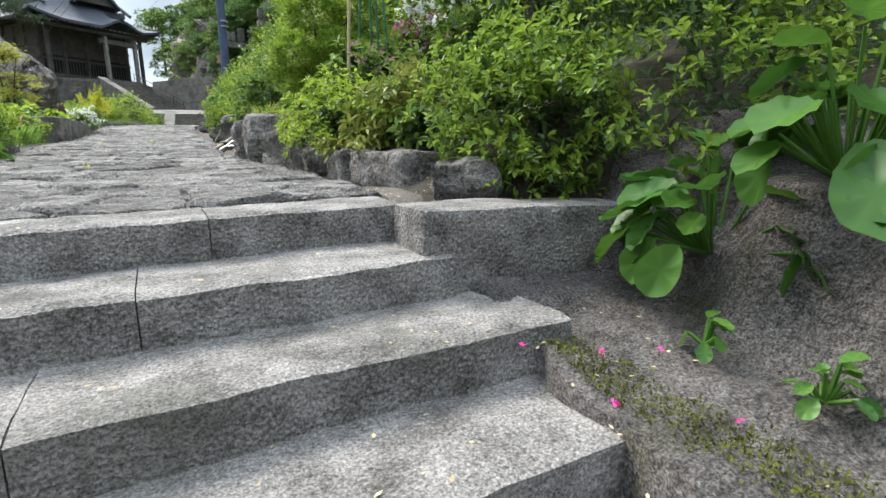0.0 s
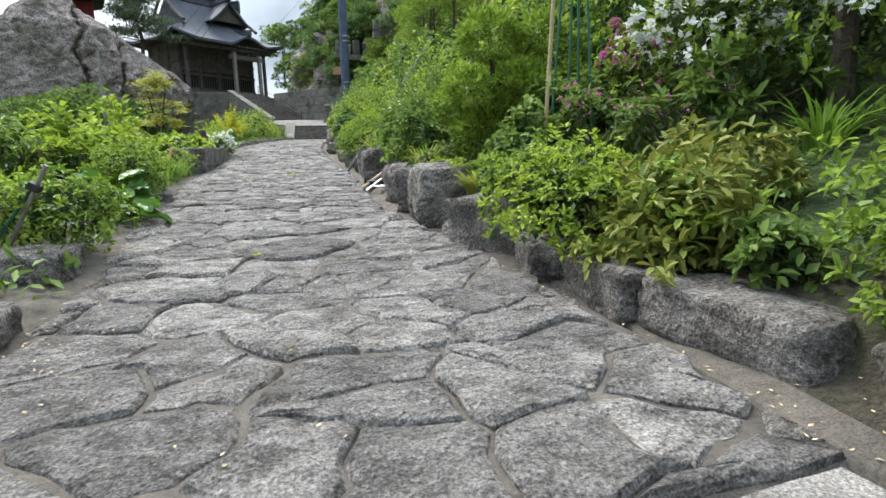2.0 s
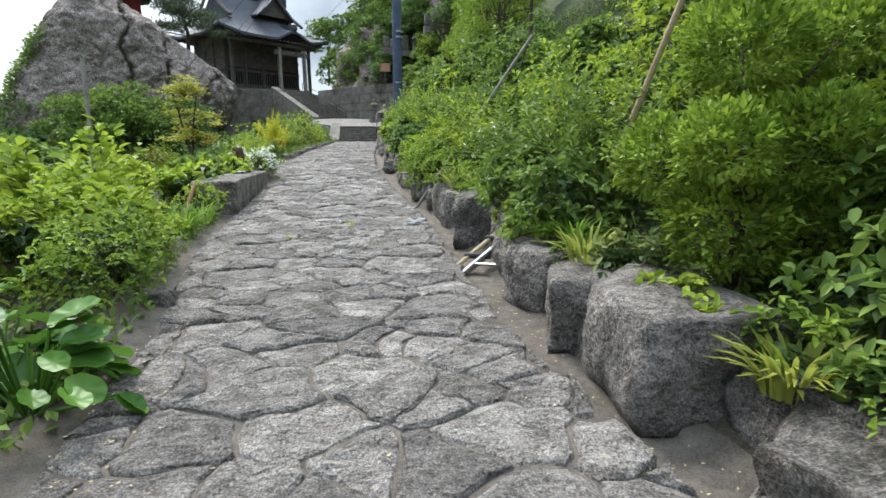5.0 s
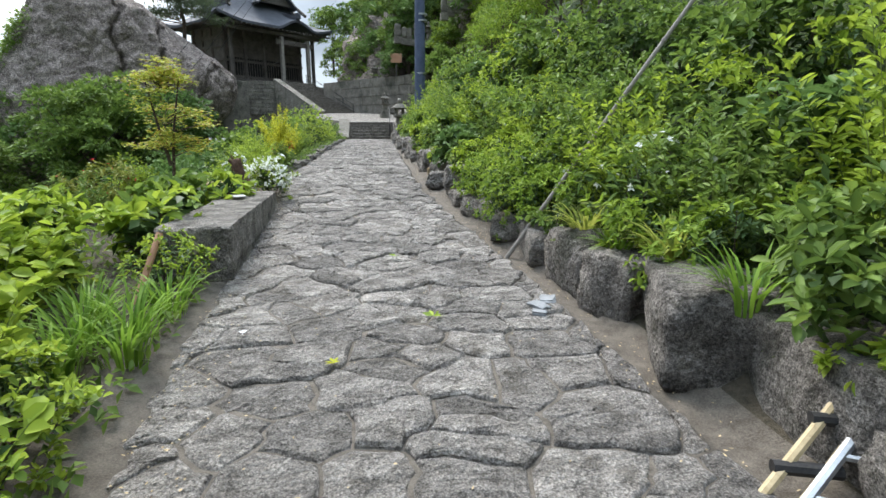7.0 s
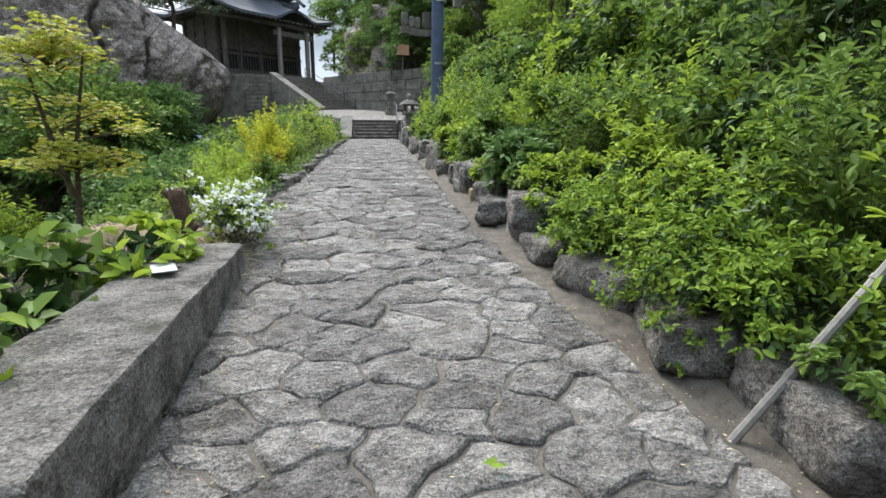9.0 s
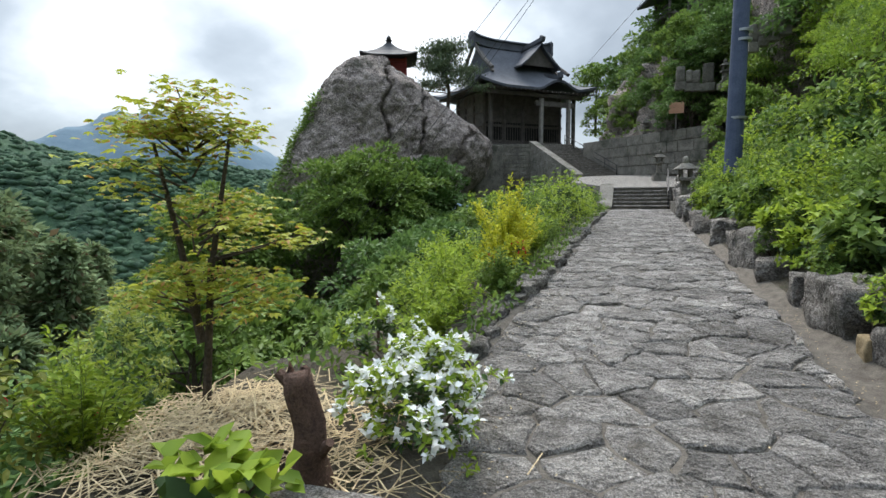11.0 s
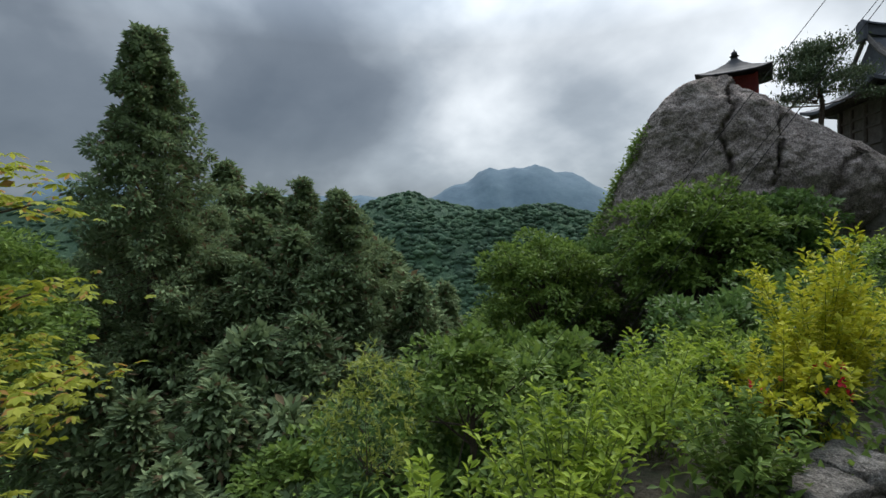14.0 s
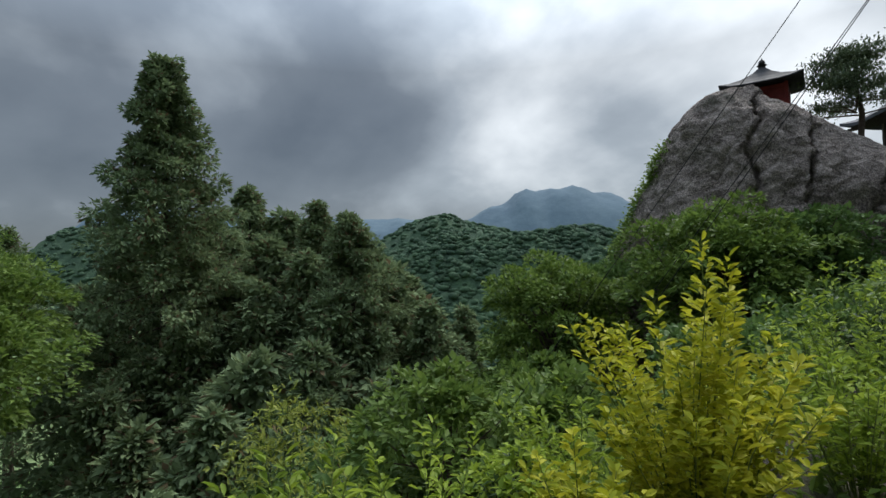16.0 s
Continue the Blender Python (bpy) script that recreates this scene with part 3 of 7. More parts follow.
def blades(name, label, x, y, n, length, width, mat, seed, r=0.2, category="plant", z=None, arch=1.0, group="", kind="", flower=None, nf=0):
    """A tuft of arching strap leaves."""
    rng = np.random.default_rng(seed)
    gz = ground_z(x, y) if z is None else z
    t = thing(name, pose(x, y, gz - 0.02), label, category, group, kind)
    vs, fs = [], []
    for k in range(n):
        a = rng.random() * 2 * math.pi
        o = np.array([math.cos(a), math.sin(a), 0])
        side = np.array([-o[1], o[0], 0])
        b = o * r * rng.random() ** 0.5
        ln = length * rng.uniform(0.6, 1.15)
        bend = arch * rng.uniform(0.4, 1.0)
        pts = []
        for s in (0, 0.25, 0.5, 0.75, 1.0):
            h = ln * (s - 0.62 * bend * s * s)
            out = ln * bend * 0.75 * s * s + 0.1 * ln * s
            pts.append((b + o * out + np.array([0, 0, max(h, -0.3)]), width * (1 - s) ** 0.6 * (0.6 + s) + 0.002))
        i0 = len(vs)
        for p, wd in pts:
            vs += [p - side * wd / 2, p + side * wd / 2]
        for q in range(4):
            fs.append((i0 + 2 * q, i0 + 2 * q + 1, i0 + 2 * q + 3, i0 + 2 * q + 2))
    mesh_np("leaf_tuft", np.array(vs), np.array(fs), mat, t)
    return t


def shoots(name, label, x, y, height, spread, nst, leaf, mat, seed, z=None, per=34, group="", flower=None, nf=0, fsize=0.06, category="shrub", bare=0.15):
    """An upright shrub: many thin shoots that lean outwards, leafy along their length."""
    rng = np.random.default_rng(seed)
    gz = ground_z(x, y) if z is None else z
    t = thing(name, pose(x, y, gz - 0.03), label, category, group)
    bm = bmesh.new()
    pos, nrm, tips = [], [], []
    for k in range(nst):
        a = rng.uniform(0, 2 * math.pi)
        r = spread * rng.random() ** 0.6
        h = height * rng.uniform(0.55, 1.05) * (1 - 0.35 * (r / spread) ** 2)
        b = np.array([math.cos(a) * r * 0.25, math.sin(a) * r * 0.25, 0])
        c = np.array([math.cos(a) * r * 0.6, math.sin(a) * r * 0.6, h * 0.55])
        e = np.array([math.cos(a) * r, math.sin(a) * r, h]) + rng.normal(0, 0.03, 3)
        add_rod(bm, b, c, 0.005, 0.0035, 5)
        add_rod(bm, c, e, 0.0035, 0.0015, 4)
        for q in range(per):
            u = bare + (1 - bare) * (q + rng.random()) / per
            p = b + (c - b) * (u / 0.5) if u < 0.5 else c + (e - c) * ((u - 0.5) / 0.5)
            w = rng.uniform(0, 2 * math.pi)
            o = np.array([math.cos(w), math.sin(w), 0.55])
            side = o * rng.random() * 0.09 * height * (1.15 - u)
            pos.append(p + side)
            nrm.append(o + (e - c) * 0.35)
        tips.append(e)
    part("shoot", bm, L_PALE, t)["kind"] = "stuff"
    v, f = leaf_mesh(rng, np.array(pos), np.array(nrm), leaf[0], leaf[1], 0.2, 0.25, shoulders=True)
    mesh_np("foliage", v, f, mat, t)
    if flower:
        fp = np.array(pos)[rng.choice(len(pos), nf)] + np.array([0, 0, 0.02])
        vs, fs = [], []
        for k in range(5):
            a = k * 2 * math.pi / 5
            pv, pf = leaf_mesh(rng, fp, np.tile([math.cos(a), math.sin(a), 0.5], (nf, 1)), fsize * 0.62, fsize * 0.5, 0, 0.1, 0.12)
            fs.append(pf + sum(len(q) for q in vs))
            vs.append(pv)
        mesh_np("blossom", np.concatenate(vs), np.concatenate(fs), flower, t)
    return t

# ==== crag with the red sutra hall, main hall, stairs, walls ====
CRAG_AT, CRAG_TURN = Vector((-17.0, 61.0, 0)), radians(24.5)
crag_m = Matrix.Translation(CRAG_AT) @ Matrix.Rotation(CRAG_TURN, 4, "Z")


def crag():
    t = thing("crag", crag_m, "huge weathered brown-grey rock outcrop with deep cracks", "rock")
    left = ([-6, -2.5, -0.5, 6.7, 10.2, 12.4, 13.3, 13.6], [-16.0, -14.4, -12.8, -9.4, -7.4, -6.0, -5.0, -3.4])
    right = ([-6, 0.4, 1.6, 3.5, 5.2, 6.5, 8.9, 11.6, 12.3, 13.0, 13.6], [1.5, 3.0, 4.8, 6.7, 7.4, 7.2, 3.8, 0.5, -0.9, -1.3, -1.7])
    nu, nv = 300, 110
    vs, fs = [], []
    for j in range(nv + 1):
        z = -6 + 19.55 * j / nv
        a, b = float(np.interp(z, *left)), float(np.interp(z, *right))
        c, h = (a + b) / 2, (b - a) / 2
        dep = float(np.interp(z, [-6, 6, 11, 13.6], [5.5, 5.0, 3.4, 1.2]))
        for i in range(nu):
            an = 2 * math.pi * i / nu
            cx, sy = math.cos(an), math.sin(an)
            k = (abs(cx) ** 2.6 + abs(sy) ** 2.6) ** (-1 / 2.6)
            p = Vector((c + h * cx * k, dep * sy * k + 1.5, z))
            q = p * 0.22
            d = noise.noise(q) * 0.7 + noise.noise(q * 2.7) * 0.35 + (abs(noise.noise(q * 5)) - 0.25) * 0.5 + noise.noise(q * 11) * 0.16 + noise.noise(q * 22) * 0.08
            for at, bend, wd in ((-1.5, 0.3, 0.22), (1.1, -0.25, 0.17), (4.3, -0.7, 0.17)):      # deep upright cracks
                cxr = at + bend * math.sin(z * 0.55) + 0.5 * noise.noise(Vector((z * 0.8, at, 0))) + 0.3 * noise.noise(Vector((z * 2.9, at, 4)))
                d -= (0.7 + 0.8 * abs(noise.noise(Vector((z * 0.5, at, 7))))) * max(0.0, 1 - abs(p.x - cxr) / wd) * (1 if z > 3 else 0)
            o = Vector((cx, sy, 0.15))
            p += o * d * (0.35 + 0.65 * abs(sy))
            vs.append(tuple(p))
    for j in range(nv):
        for i in range(nu):
            fs.append((j * nu + i, j * nu + (i + 1) % nu, (j + 1) * nu + (i + 1) % nu, (j + 1) * nu + i))
    fs.append(tuple(nv * nu + i for i in range(nu)))
    raw("rock_body", vs, fs, M_CLIFF, t, smooth=True)
    rng = np.random.default_rng(3)
    pv = np.array(vs)
    dens = np.array([noise.noise(Vector(q) * 0.28) for q in vs]) + np.interp(pv[:, 0], [-12, -8, -6, -4], [0.55, 0.35, 0.0, -0.6]) + np.interp(pv[:, 2], [0, 4, 8, 13], [0.5, 0.15, -0.25, -0.35])
    pick = np.where((dens > 0.12) & (pv[:, 1] < 4))[0]
    pick = rng.choice(pick, 9000)
    pos = pv[pick] + rng.normal(0, 0.18, (9000, 3))
    out = np.stack([pv[pick, 0] * 0.08, np.full(9000, -0.8), np.full(9000, 0.35)], 1)
    v, f = leaf_mesh(rng, pos + out * 0.12, out, 0.32, 0.2, 0.6, 0.5)
    mesh_np("ivy", v, f, L_MID, t, "green creepers hanging on the rock")
    return t


crag()


def red_hall():
    t = thing("sutra_hall", crag_m @ pose(-1.6, 4.2, 12.0) @ Matrix.Scale(1.12, 4), "small red wooden sutra hall with a dark pyramid roof", "shrine")
    part("wall", box(pose(0, 0, 0.7), (2.6, 2.6, 2.0), 0.03), M_RED, t)
    for sx in (-1, 1):
        for sy in (-1, 1):
            part("post", box(pose(sx * 1.3, sy * 1.3, 0.7), (0.2, 0.2, 2.1), 0.02), M_RED, t)
    for sx in (-1, 1):
        part("beam", box(pose(sx * 1.3, 0, 1.55), (0.18, 2.6, 0.2), 0.02), M_RED, t)
        part("beam", box(pose(0, sx * 1.3, 1.55), (2.6, 0.18, 0.2), 0.02), M_RED, t)
    vs, fs, n = [], [], 9
    rows = [(0.6, 1.75), (2.5, 1.74), (2.5, 1.80), (1.9, 2.02), (1.2, 2.38), (0.6, 2.8), (0.25, 3.15)]
    for r, z in rows:
        for s in range(4):
            a, b = (s * 90 + 45), (s * 90 + 135)
            for i in range(n):
                u = i / n
                p = Vector((math.cos(radians(a)), math.sin(radians(a)), 0)).lerp(Vector((math.cos(radians(b)), math.sin(radians(b)), 0)), u) * r * 1.25
                vs.append((p.x, p.y, z + 0.22 * (abs(u - 0.5) * 2) ** 4 * (r / 2.5) ** 2))
    m = 4 * n
    for j in range(len(rows) - 1):
        fs += [(j * m + i, j * m + (i + 1) % m, (j + 1) * m + (i + 1) % m, (j + 1) * m + i) for i in range(m)]
    raw("roof", vs, fs, M_DARKROOF, t)
    bm = rod((0, 0, 3.0), (0, 0, 3.25), 0.28, 0.22, 10)
    add_rod(bm, (0, 0, 3.25), (0, 0, 3.4), 0.14, 0.3, 10)
    bmesh.ops.create_uvsphere(bm, u_segments=10, v_segments=8, radius=0.2, matrix=Matrix.Translation((0, 0, 3.55)))
    add_rod(bm, (0, 0, 3.65), (0, 0, 3.9), 0.1, 0.0, 8)
    part("finial", bm, M_IRON, t, "dark metal jewel finial")


red_hall()

HALL_Z = 6.4
hall_m = Matrix.Translation((-12.87, 68.25, HALL_Z)) @ Matrix.Rotation(radians(45), 4, "Z") @ Matrix.Diagonal((1.05, 1.05, 1.13, 1))   # x along the front, y to the back, origin under the front-left eave corner
HW, HD, EAVE = 13.3, 10.5, 5.35


def slope_z(dist, run, rise, sag):
    """Concave Japanese roof line: 0 at the eave, rise at the ridge."""
    u = max(0.0, min(1.0, dist / run))
    return rise * (u - sag * math.sin(math.pi * u) * (1 - 0.35 * u))


def main_roof(t):
    nx, ny = 64, 48
    rise, gable_in = 4.4, 2.6
    def top(x, y):
        ef, eb, el, er = y, HD - y, x, HW - x
        zf = slope_z(min(ef, eb), HD / 2, rise, 0.16)
        zs = slope_z(min(el, er), HD / 2, rise, 0.16)
        z = zf if min(el, er) > gable_in else min(zf, zs)
        cornery = max(0, 1 - min(el, er) / 3.2) * max(0, 1 - min(ef, eb) / 3.2)
        z += 0.55 * cornery ** 1.5
        u = (x - HW * 0.66) / 2.6                       # wave-shaped gable over the porch
        if abs(u) < 1:
            z += 0.85 * (0.5 + 0.5 * math.cos(math.pi * u)) * max(0, 1 - ef / 3.4)
        return EAVE + z
    xs = sorted(set([HW * i / nx for i in range(nx + 1)] + [gable_in - 0.01, gable_in + 0.01, HW - gable_in - 0.01, HW - gable_in + 0.01]))
    ys = [HD * i / ny for i in range(ny + 1)]
    vs = [(x, y, top(x, y)) for y in ys for x in xs]
    n = len(xs)
    vs += [(x, y, z - 0.22) for x, y, z in vs]
    k = n * len(ys)
    fs = []
    for j in range(len(ys) - 1):
        for i in range(n - 1):
            a = j * n + i
            fs.append((a, a + 1, a + 1 + n, a + n))
            fs.append((k + a, k + a + n, k + a + 1 + n, k + a + 1))
    edge = [i for i in range(n)] + [j * n + n - 1 for j in range(1, len(ys))] + [(len(ys) - 1) * n + i for i in range(n - 2, -1, -1)] + [j * n for j in range(len(ys) - 2, 0, -1)]
    for a, b in zip(edge, edge[1:] + edge[:1]):
        fs.append((a, k + a, k + b, b))
    raw("roof", vs, fs, M_ROOF, t, smooth=False)
    return top


def hall():
    t = thing("temple_hall", hall_m, "dark weathered timber temple hall under a curved grey copper roof", "temple")
    top = main_roof(t)
    rz = EAVE + 4.4
    # ridge with upswept ends
    vs, fs = [], []
    for i in range(17):                                     # boxed ridge course with a wider cap, curving up at the ends
        u = i / 16
        x = 1.9 + (HW - 3.8) * u
        z0 = rz - 0.15 + 0.5 * (abs(u - 0.5) * 2) ** 4
        for yy, dz in ((-0.26, 0), (-0.24, 0.66), (-0.40, 0.68), (-0.34, 0.82), (0.34, 0.82), (0.40, 0.68), (0.24, 0.66), (0.26, 0)):
            vs.append((x, HD / 2 + yy, z0 + dz))
    for i in range(16):
        fs += [(i * 8 + k, i * 8 + (k + 1) % 8, i * 8 + 8 + (k + 1) % 8, i * 8 + 8 + k) for k in range(8)]
    fs += [tuple(range(8)), tuple(range(135, 127, -1))]
    raw("ridge", vs, fs, M_ROOF, t)
    for x in (2.0, HW - 2.0):
        part("ridge_end_tile", box(pose(x, HD / 2, rz + 0.35), (0.28, 1.1, 1.3), 0.08), M_ROOF, t)
    # side gables
    for x, s in ((2.62, 1), (HW - 2.62, -1)):
        vs = [(x, HD / 2 - 3.0, EAVE + 1.55), (x, HD / 2 + 3.0, EAVE + 1.55), (x, HD / 2, rz - 0.1), (x + s * 0.3, HD / 2 - 3.0, EAVE + 1.55), (x + s * 0.3, HD / 2 + 3.0, EAVE + 1.55), (x + s * 0.3, HD / 2, rz - 0.1)]
        raw("gable_wall", vs, [(0, 1, 2), (5, 4, 3), (0, 3, 4, 1), (1, 4, 5, 2), (2, 5, 3, 0)], M_WOOD, t)
        for sg in (-1, 1):
            a, b = Vector((x - s * 0.35, HD / 2 + sg * 3.6, EAVE + 1.7)), Vector((x - s * 0.35, HD / 2, rz + 0.15))
            mid = (a + b) / 2 + Vector((0, 0, -0.3))
            part("barge_board", tube([a, mid, b], 0.17, 0.17, 6), M_WOOD, t)
    # dormer gable over the front slope
    cx, fy = HW * 0.60, 1.9
    vs, fs = [], []
    for j in range(9):
        y = fy + (HD / 2 - 0.3 - fy) * j / 8
        for i in range(13):
            u = (i - 6) / 6
            z = rz + 0.05 - 2.15 * abs(u) ** 0.8
            vs.append((cx + u * 2.3, y, max(z, top(cx + u * 2.3, y) - 0.1)))
    n = 13
    vs += [(x, y, z - 0.16) for x, y, z in vs]
    for j in range(8):
        for i in range(12):
            a = j * n + i
            fs += [(a, a + 1, a + 1 + n, a + n), (117 + a, 117 + a + n, 117 + a + n + 1, 117 + a + 1)]
    fs += [(i, 117 + i, 118 + i, i + 1) for i in range(12)]
    raw("dormer_roof", vs, fs, M_ROOF, t)
    raw("dormer_gable", [(cx - 1.9, fy + 0.5, rz - 2.0), (cx + 1.9, fy + 0.5, rz - 2.0), (cx, fy + 0.5, rz - 0.15), (cx - 1.9, fy + 0.8, rz - 2.0), (cx + 1.9, fy + 0.8, rz - 2.0), (cx, fy + 0.8, rz - 0.15)], [(0, 1, 2), (5, 4, 3), (0, 3, 4, 1), (1, 4, 5, 2), (2, 5, 3, 0)], M_WOOD, t)
    bm = box(pose(cx, (fy + HD / 2) / 2, rz + 0.15, -3), (0.4, HD / 2 - fy + 0.2, 0.4), 0.05)
    add_box(bm, pose(cx, fy - 0.05, rz + 0.32, 25), (0.35, 0.6, 0.5), 0.08)
    part("dormer_ridge", bm, M_ROOF, t)
    bm = bmesh.new()
    for i in range(8):
        add_box(bm, pose(HW * 0.66, 0.1 + i * 0.3, EAVE + 1.0 + 0.08 * i, 6), (0.4, 0.32, 0.35))
    add_box(bm, pose(HW * 0.66, -0.05, EAVE + 1.2), (0.5, 0.35, 0.55), 0.1)
    part("porch_ridge", bm, M_ROOF, t)
    # body
    bx0, bx1, by0, by1 = 2.2, HW - 2.2, 3.2, HD - 2.0
    part("timber_wall", box(pose((bx0 + bx1) / 2, by1, 2.6), (bx1 - bx0, 0.2, 5.4)), M_WOOD, t)
    for y0, y1, x in ((by0, by1, bx0), (by0, by1, bx1)):
        part("timber_wall", box(pose(x, (y0 + y1) / 2, 2.6), (0.2, y1 - y0, 5.4)), M_WOOD, t)
    part("timber_wall", box(pose((bx0 + bx1) / 2, by0, 2.6), (bx1 - bx0, 0.2, 5.4)), M_WOOD, t)
    part("plank_floor", box(pose(HW / 2, HD / 2 - 0.2, 0.55), (HW - 3.2, HD - 3.6, 0.14), 0.02), M_WOOD, t)
    k = 5
    for i in range(k):
        x = bx0 + (bx1 - bx0) * i / (k - 1)
        part("column", rod((x, by0 - 0.14, 0.5), (x, by0 - 0.14, EAVE - 0.3), 0.17, seg=12), M_WOOD, t)
    for i in range(3):
        y = by0 + (by1 - by0) * (i + 1) / 3
        part("column", rod((bx0 - 0.14, y, 0.5), (bx0 - 0.14, y, EAVE - 0.3), 0.17, seg=12), M_WOOD, t)
    for z in (0.9, 2.3, 3.5, 4.3):
        part("tie_beam", box(pose((bx0 + bx1) / 2, by0 - 0.16, z), (bx1 - bx0 + 0.5, 0.14, 0.22), 0.02), M_WOOD, t)
        part("tie_beam", box(pose(bx0 - 0.16, (by0 + by1) / 2, z), (0.14, by1 - by0 + 0.5, 0.22), 0.02), M_WOOD, t)
    for i in range(4):
        x = bx0 + (bx1 - bx0) * (i + 0.5) / 4
        # near-black panel paints the unlit interior behind the door bars
        part("lattice_door", box(pose(x, by0 - 0.12, 1.65), ((bx1 - bx0) / 4 - 0.5, 0.06, 1.9), 0.01), M_DARK, t)
        for q in range(6):
            part("lattice_bar", box(pose(x - 0.72 + q * 0.29, by0 - 0.17, 1.65), (0.05, 0.04, 1.9)), M_WOOD, t)
    # outer posts of the veranda and the pale porch posts
    for x, y in ((2.0, 1.55), (2.0, HD - 2.2), (HW - 1.6, 1.6)):
        part("column", box(pose(x, y, 2.5), (0.3, 0.3, 5.4), 0.03), M_WOOD, t)
    for x in (HW * 0.66 - 1.62, HW * 0.66 + 1.62):
        part("porch_post", box(pose(x, 0.75, 2.2), (0.34, 0.34, 4.8), 0.04), M_PALEWOOD, t, "paler square porch post")
        part("post_base", box(pose(x, 0.75, -0.1), (0.55, 0.55, 0.35), 0.06), M_WALLST, t)
    part("porch_beam", box(pose(HW * 0.66, 0.75, 4.1), (4.6, 0.3, 0.45), 0.06), M_WOOD, t)
    part("porch_beam", box(pose(HW * 0.5, 0.95, 4.85), (HW - 2.4, 0.3, 0.3), 0.04), M_WOOD, t)
    for i in range(26):
        x = 0.4 + (HW - 0.8) * i / 25
        part("rafter", box(pose(x, 1.5, EAVE - 0.05, 8), (0.12, 3.0, 0.14)), M_WOOD, t)
    for i in range(18):
        y = 0.5 + (HD - 1.0) * i / 17
        part("rafter", box(pose(1.4, y, EAVE - 0.02, 0, -8), (2.6, 0.12, 0.14)), M_WOOD, t)
    for i in range(9):
        part("veranda_rail_post", box(pose(1.3, 1.5 + i * 0.95, 1.0), (0.1, 0.1, 1.0), 0.01), M_WOOD, t)
    for z in (1.1, 1.45):
        part("veranda_rail", box(pose(1.3, 5.3, z), (0.08, 8.0, 0.08), 0.01), M_WOOD, t)


hall()


def block_wall(name, label, a, b, height, thick, rows, seed, top_slope=0.0, mat=None, parts_max=140):
    """A retaining wall of cut stone courses; each stone is a piece."""
    rng = random.Random(seed)
    a, b = Vector(a), Vector(b)
    d = b - a
    ang = math.atan2(d.y, d.x)
    ln = math.hypot(d.x, d.y)
    t = tagged(new(name), label, "wall", kind="structure")
    t.matrix_world = Matrix.Translation(a) @ Matrix.Rotation(ang, 4, "Z")
    part("wall_core", box(pose(ln / 2, thick / 2 + 0.08, height / 2 - 0.3), (ln, thick, height + 0.5)), M_JOINT, t)
    h = height / rows
    for r in range(rows):
        x = 0.0
        while x < ln - 0.05:
            wdt = min(rng.uniform(0.7, 1.5) * h * 1.7, ln - x)
            if ln - x - wdt < 0.25:
                wdt = ln - x
            part("stone_block", box(pose(x + wdt / 2, 0.12 + rng.uniform(-0.02, 0.02), h * (r + 0.5), 0, 0, rng.uniform(-0.4, 0.4)), (wdt - 0.03, 0.3, h - 0.03), 0.025), mat or M_WALLST, t)
            x += wdt
    return t


# far flight of six steps, landing and the long stair to the hall
def flight(name, label, m, width, risers, rise, tread, mat, bevel=0.02, group="", joint=0.0):
    t = tagged(new(name), label, "stairs", group, "structure")
    t.matrix_world = m
    for i in range(risers):
        # risers take a darker stone than treads, painting top-lit treads and shaded fronts
        part("riser", box(pose(width / 2, i * tread + 0.05 + tread * 0.75, (i + 0.5) * rise - 0.03), (width - 0.02, tread * 1.5, rise - 0.05)), M_WALLST, t)
        part("tread", box(pose(width / 2, i * tread + tread * 0.75, (i + 1) * rise - 0.035), (width, tread * 1.5, 0.07), bevel), mat, t)
    return t


flight("stairs_far", "six worn grey stone steps leading to a landing", pose(-0.05, 47.0, 1.16, 0, 0, 1), 2.66, 6, 0.18, 0.36, M_STEP)
t = tagged(new("landing"), "pale concrete landing above the steps", "landing", kind="structure")
raw("slab", [(-0.1, 49.1, 2.24), (2.9, 49.1, 2.24), (5.5, 62, 3.3), (-3.2, 62, 3.3), (-3.0, 56, 2.7), (-0.1, 49.1, 1), (2.9, 49.1, 1), (5.5, 62, 1), (-3.2, 62, 1), (-3.0, 56, 1)], [(0, 1, 2, 3, 4), (0, 5, 6, 1), (1, 6, 7, 2), (2, 7, 8, 3), (3, 8, 9, 4), (4, 9, 5, 0)], M_STEP, t)
for x, nm in ((-0.42, "cheek_wall"),):
    vs = [(x - 0.35, 46.9, 1.0), (x + 0.33, 46.9, 1.0), (x + 0.33, 46.9, 1.3), (x - 0.35, 46.9, 1.3), (x - 0.35, 49.4, 1.0), (x + 0.33, 49.4, 1.0), (x + 0.33, 49.4, 2.45), (x - 0.35, 49.4, 2.45)]
    tagged(raw(nm, vs, [(0, 1, 2, 3), (4, 7, 6, 5), (0, 4, 5, 1), (1, 5, 6, 2), (2, 6, 7, 3), (3, 7, 4, 0)], M_WALLST), "sloping stone cheek beside the steps", "wall", kind="structure")
STAIR_A, STAIR_B = Vector((-1.35, 61.9, 3.25)), Vector((-6.1, 68.4, 6.4))
d = STAIR_B - STAIR_A
sa = math.atan2(d.y, d.x) - math.pi / 2
flight("stairs_hall", "long weathered stone stair up to the temple hall", Matrix.Translation(STAIR_A) @ Matrix.Rotation(sa, 4, "Z") @ pose(-1.7, 0, 0), 3.4, 18, 0.175, d.xy.length / 18, M_STEP)

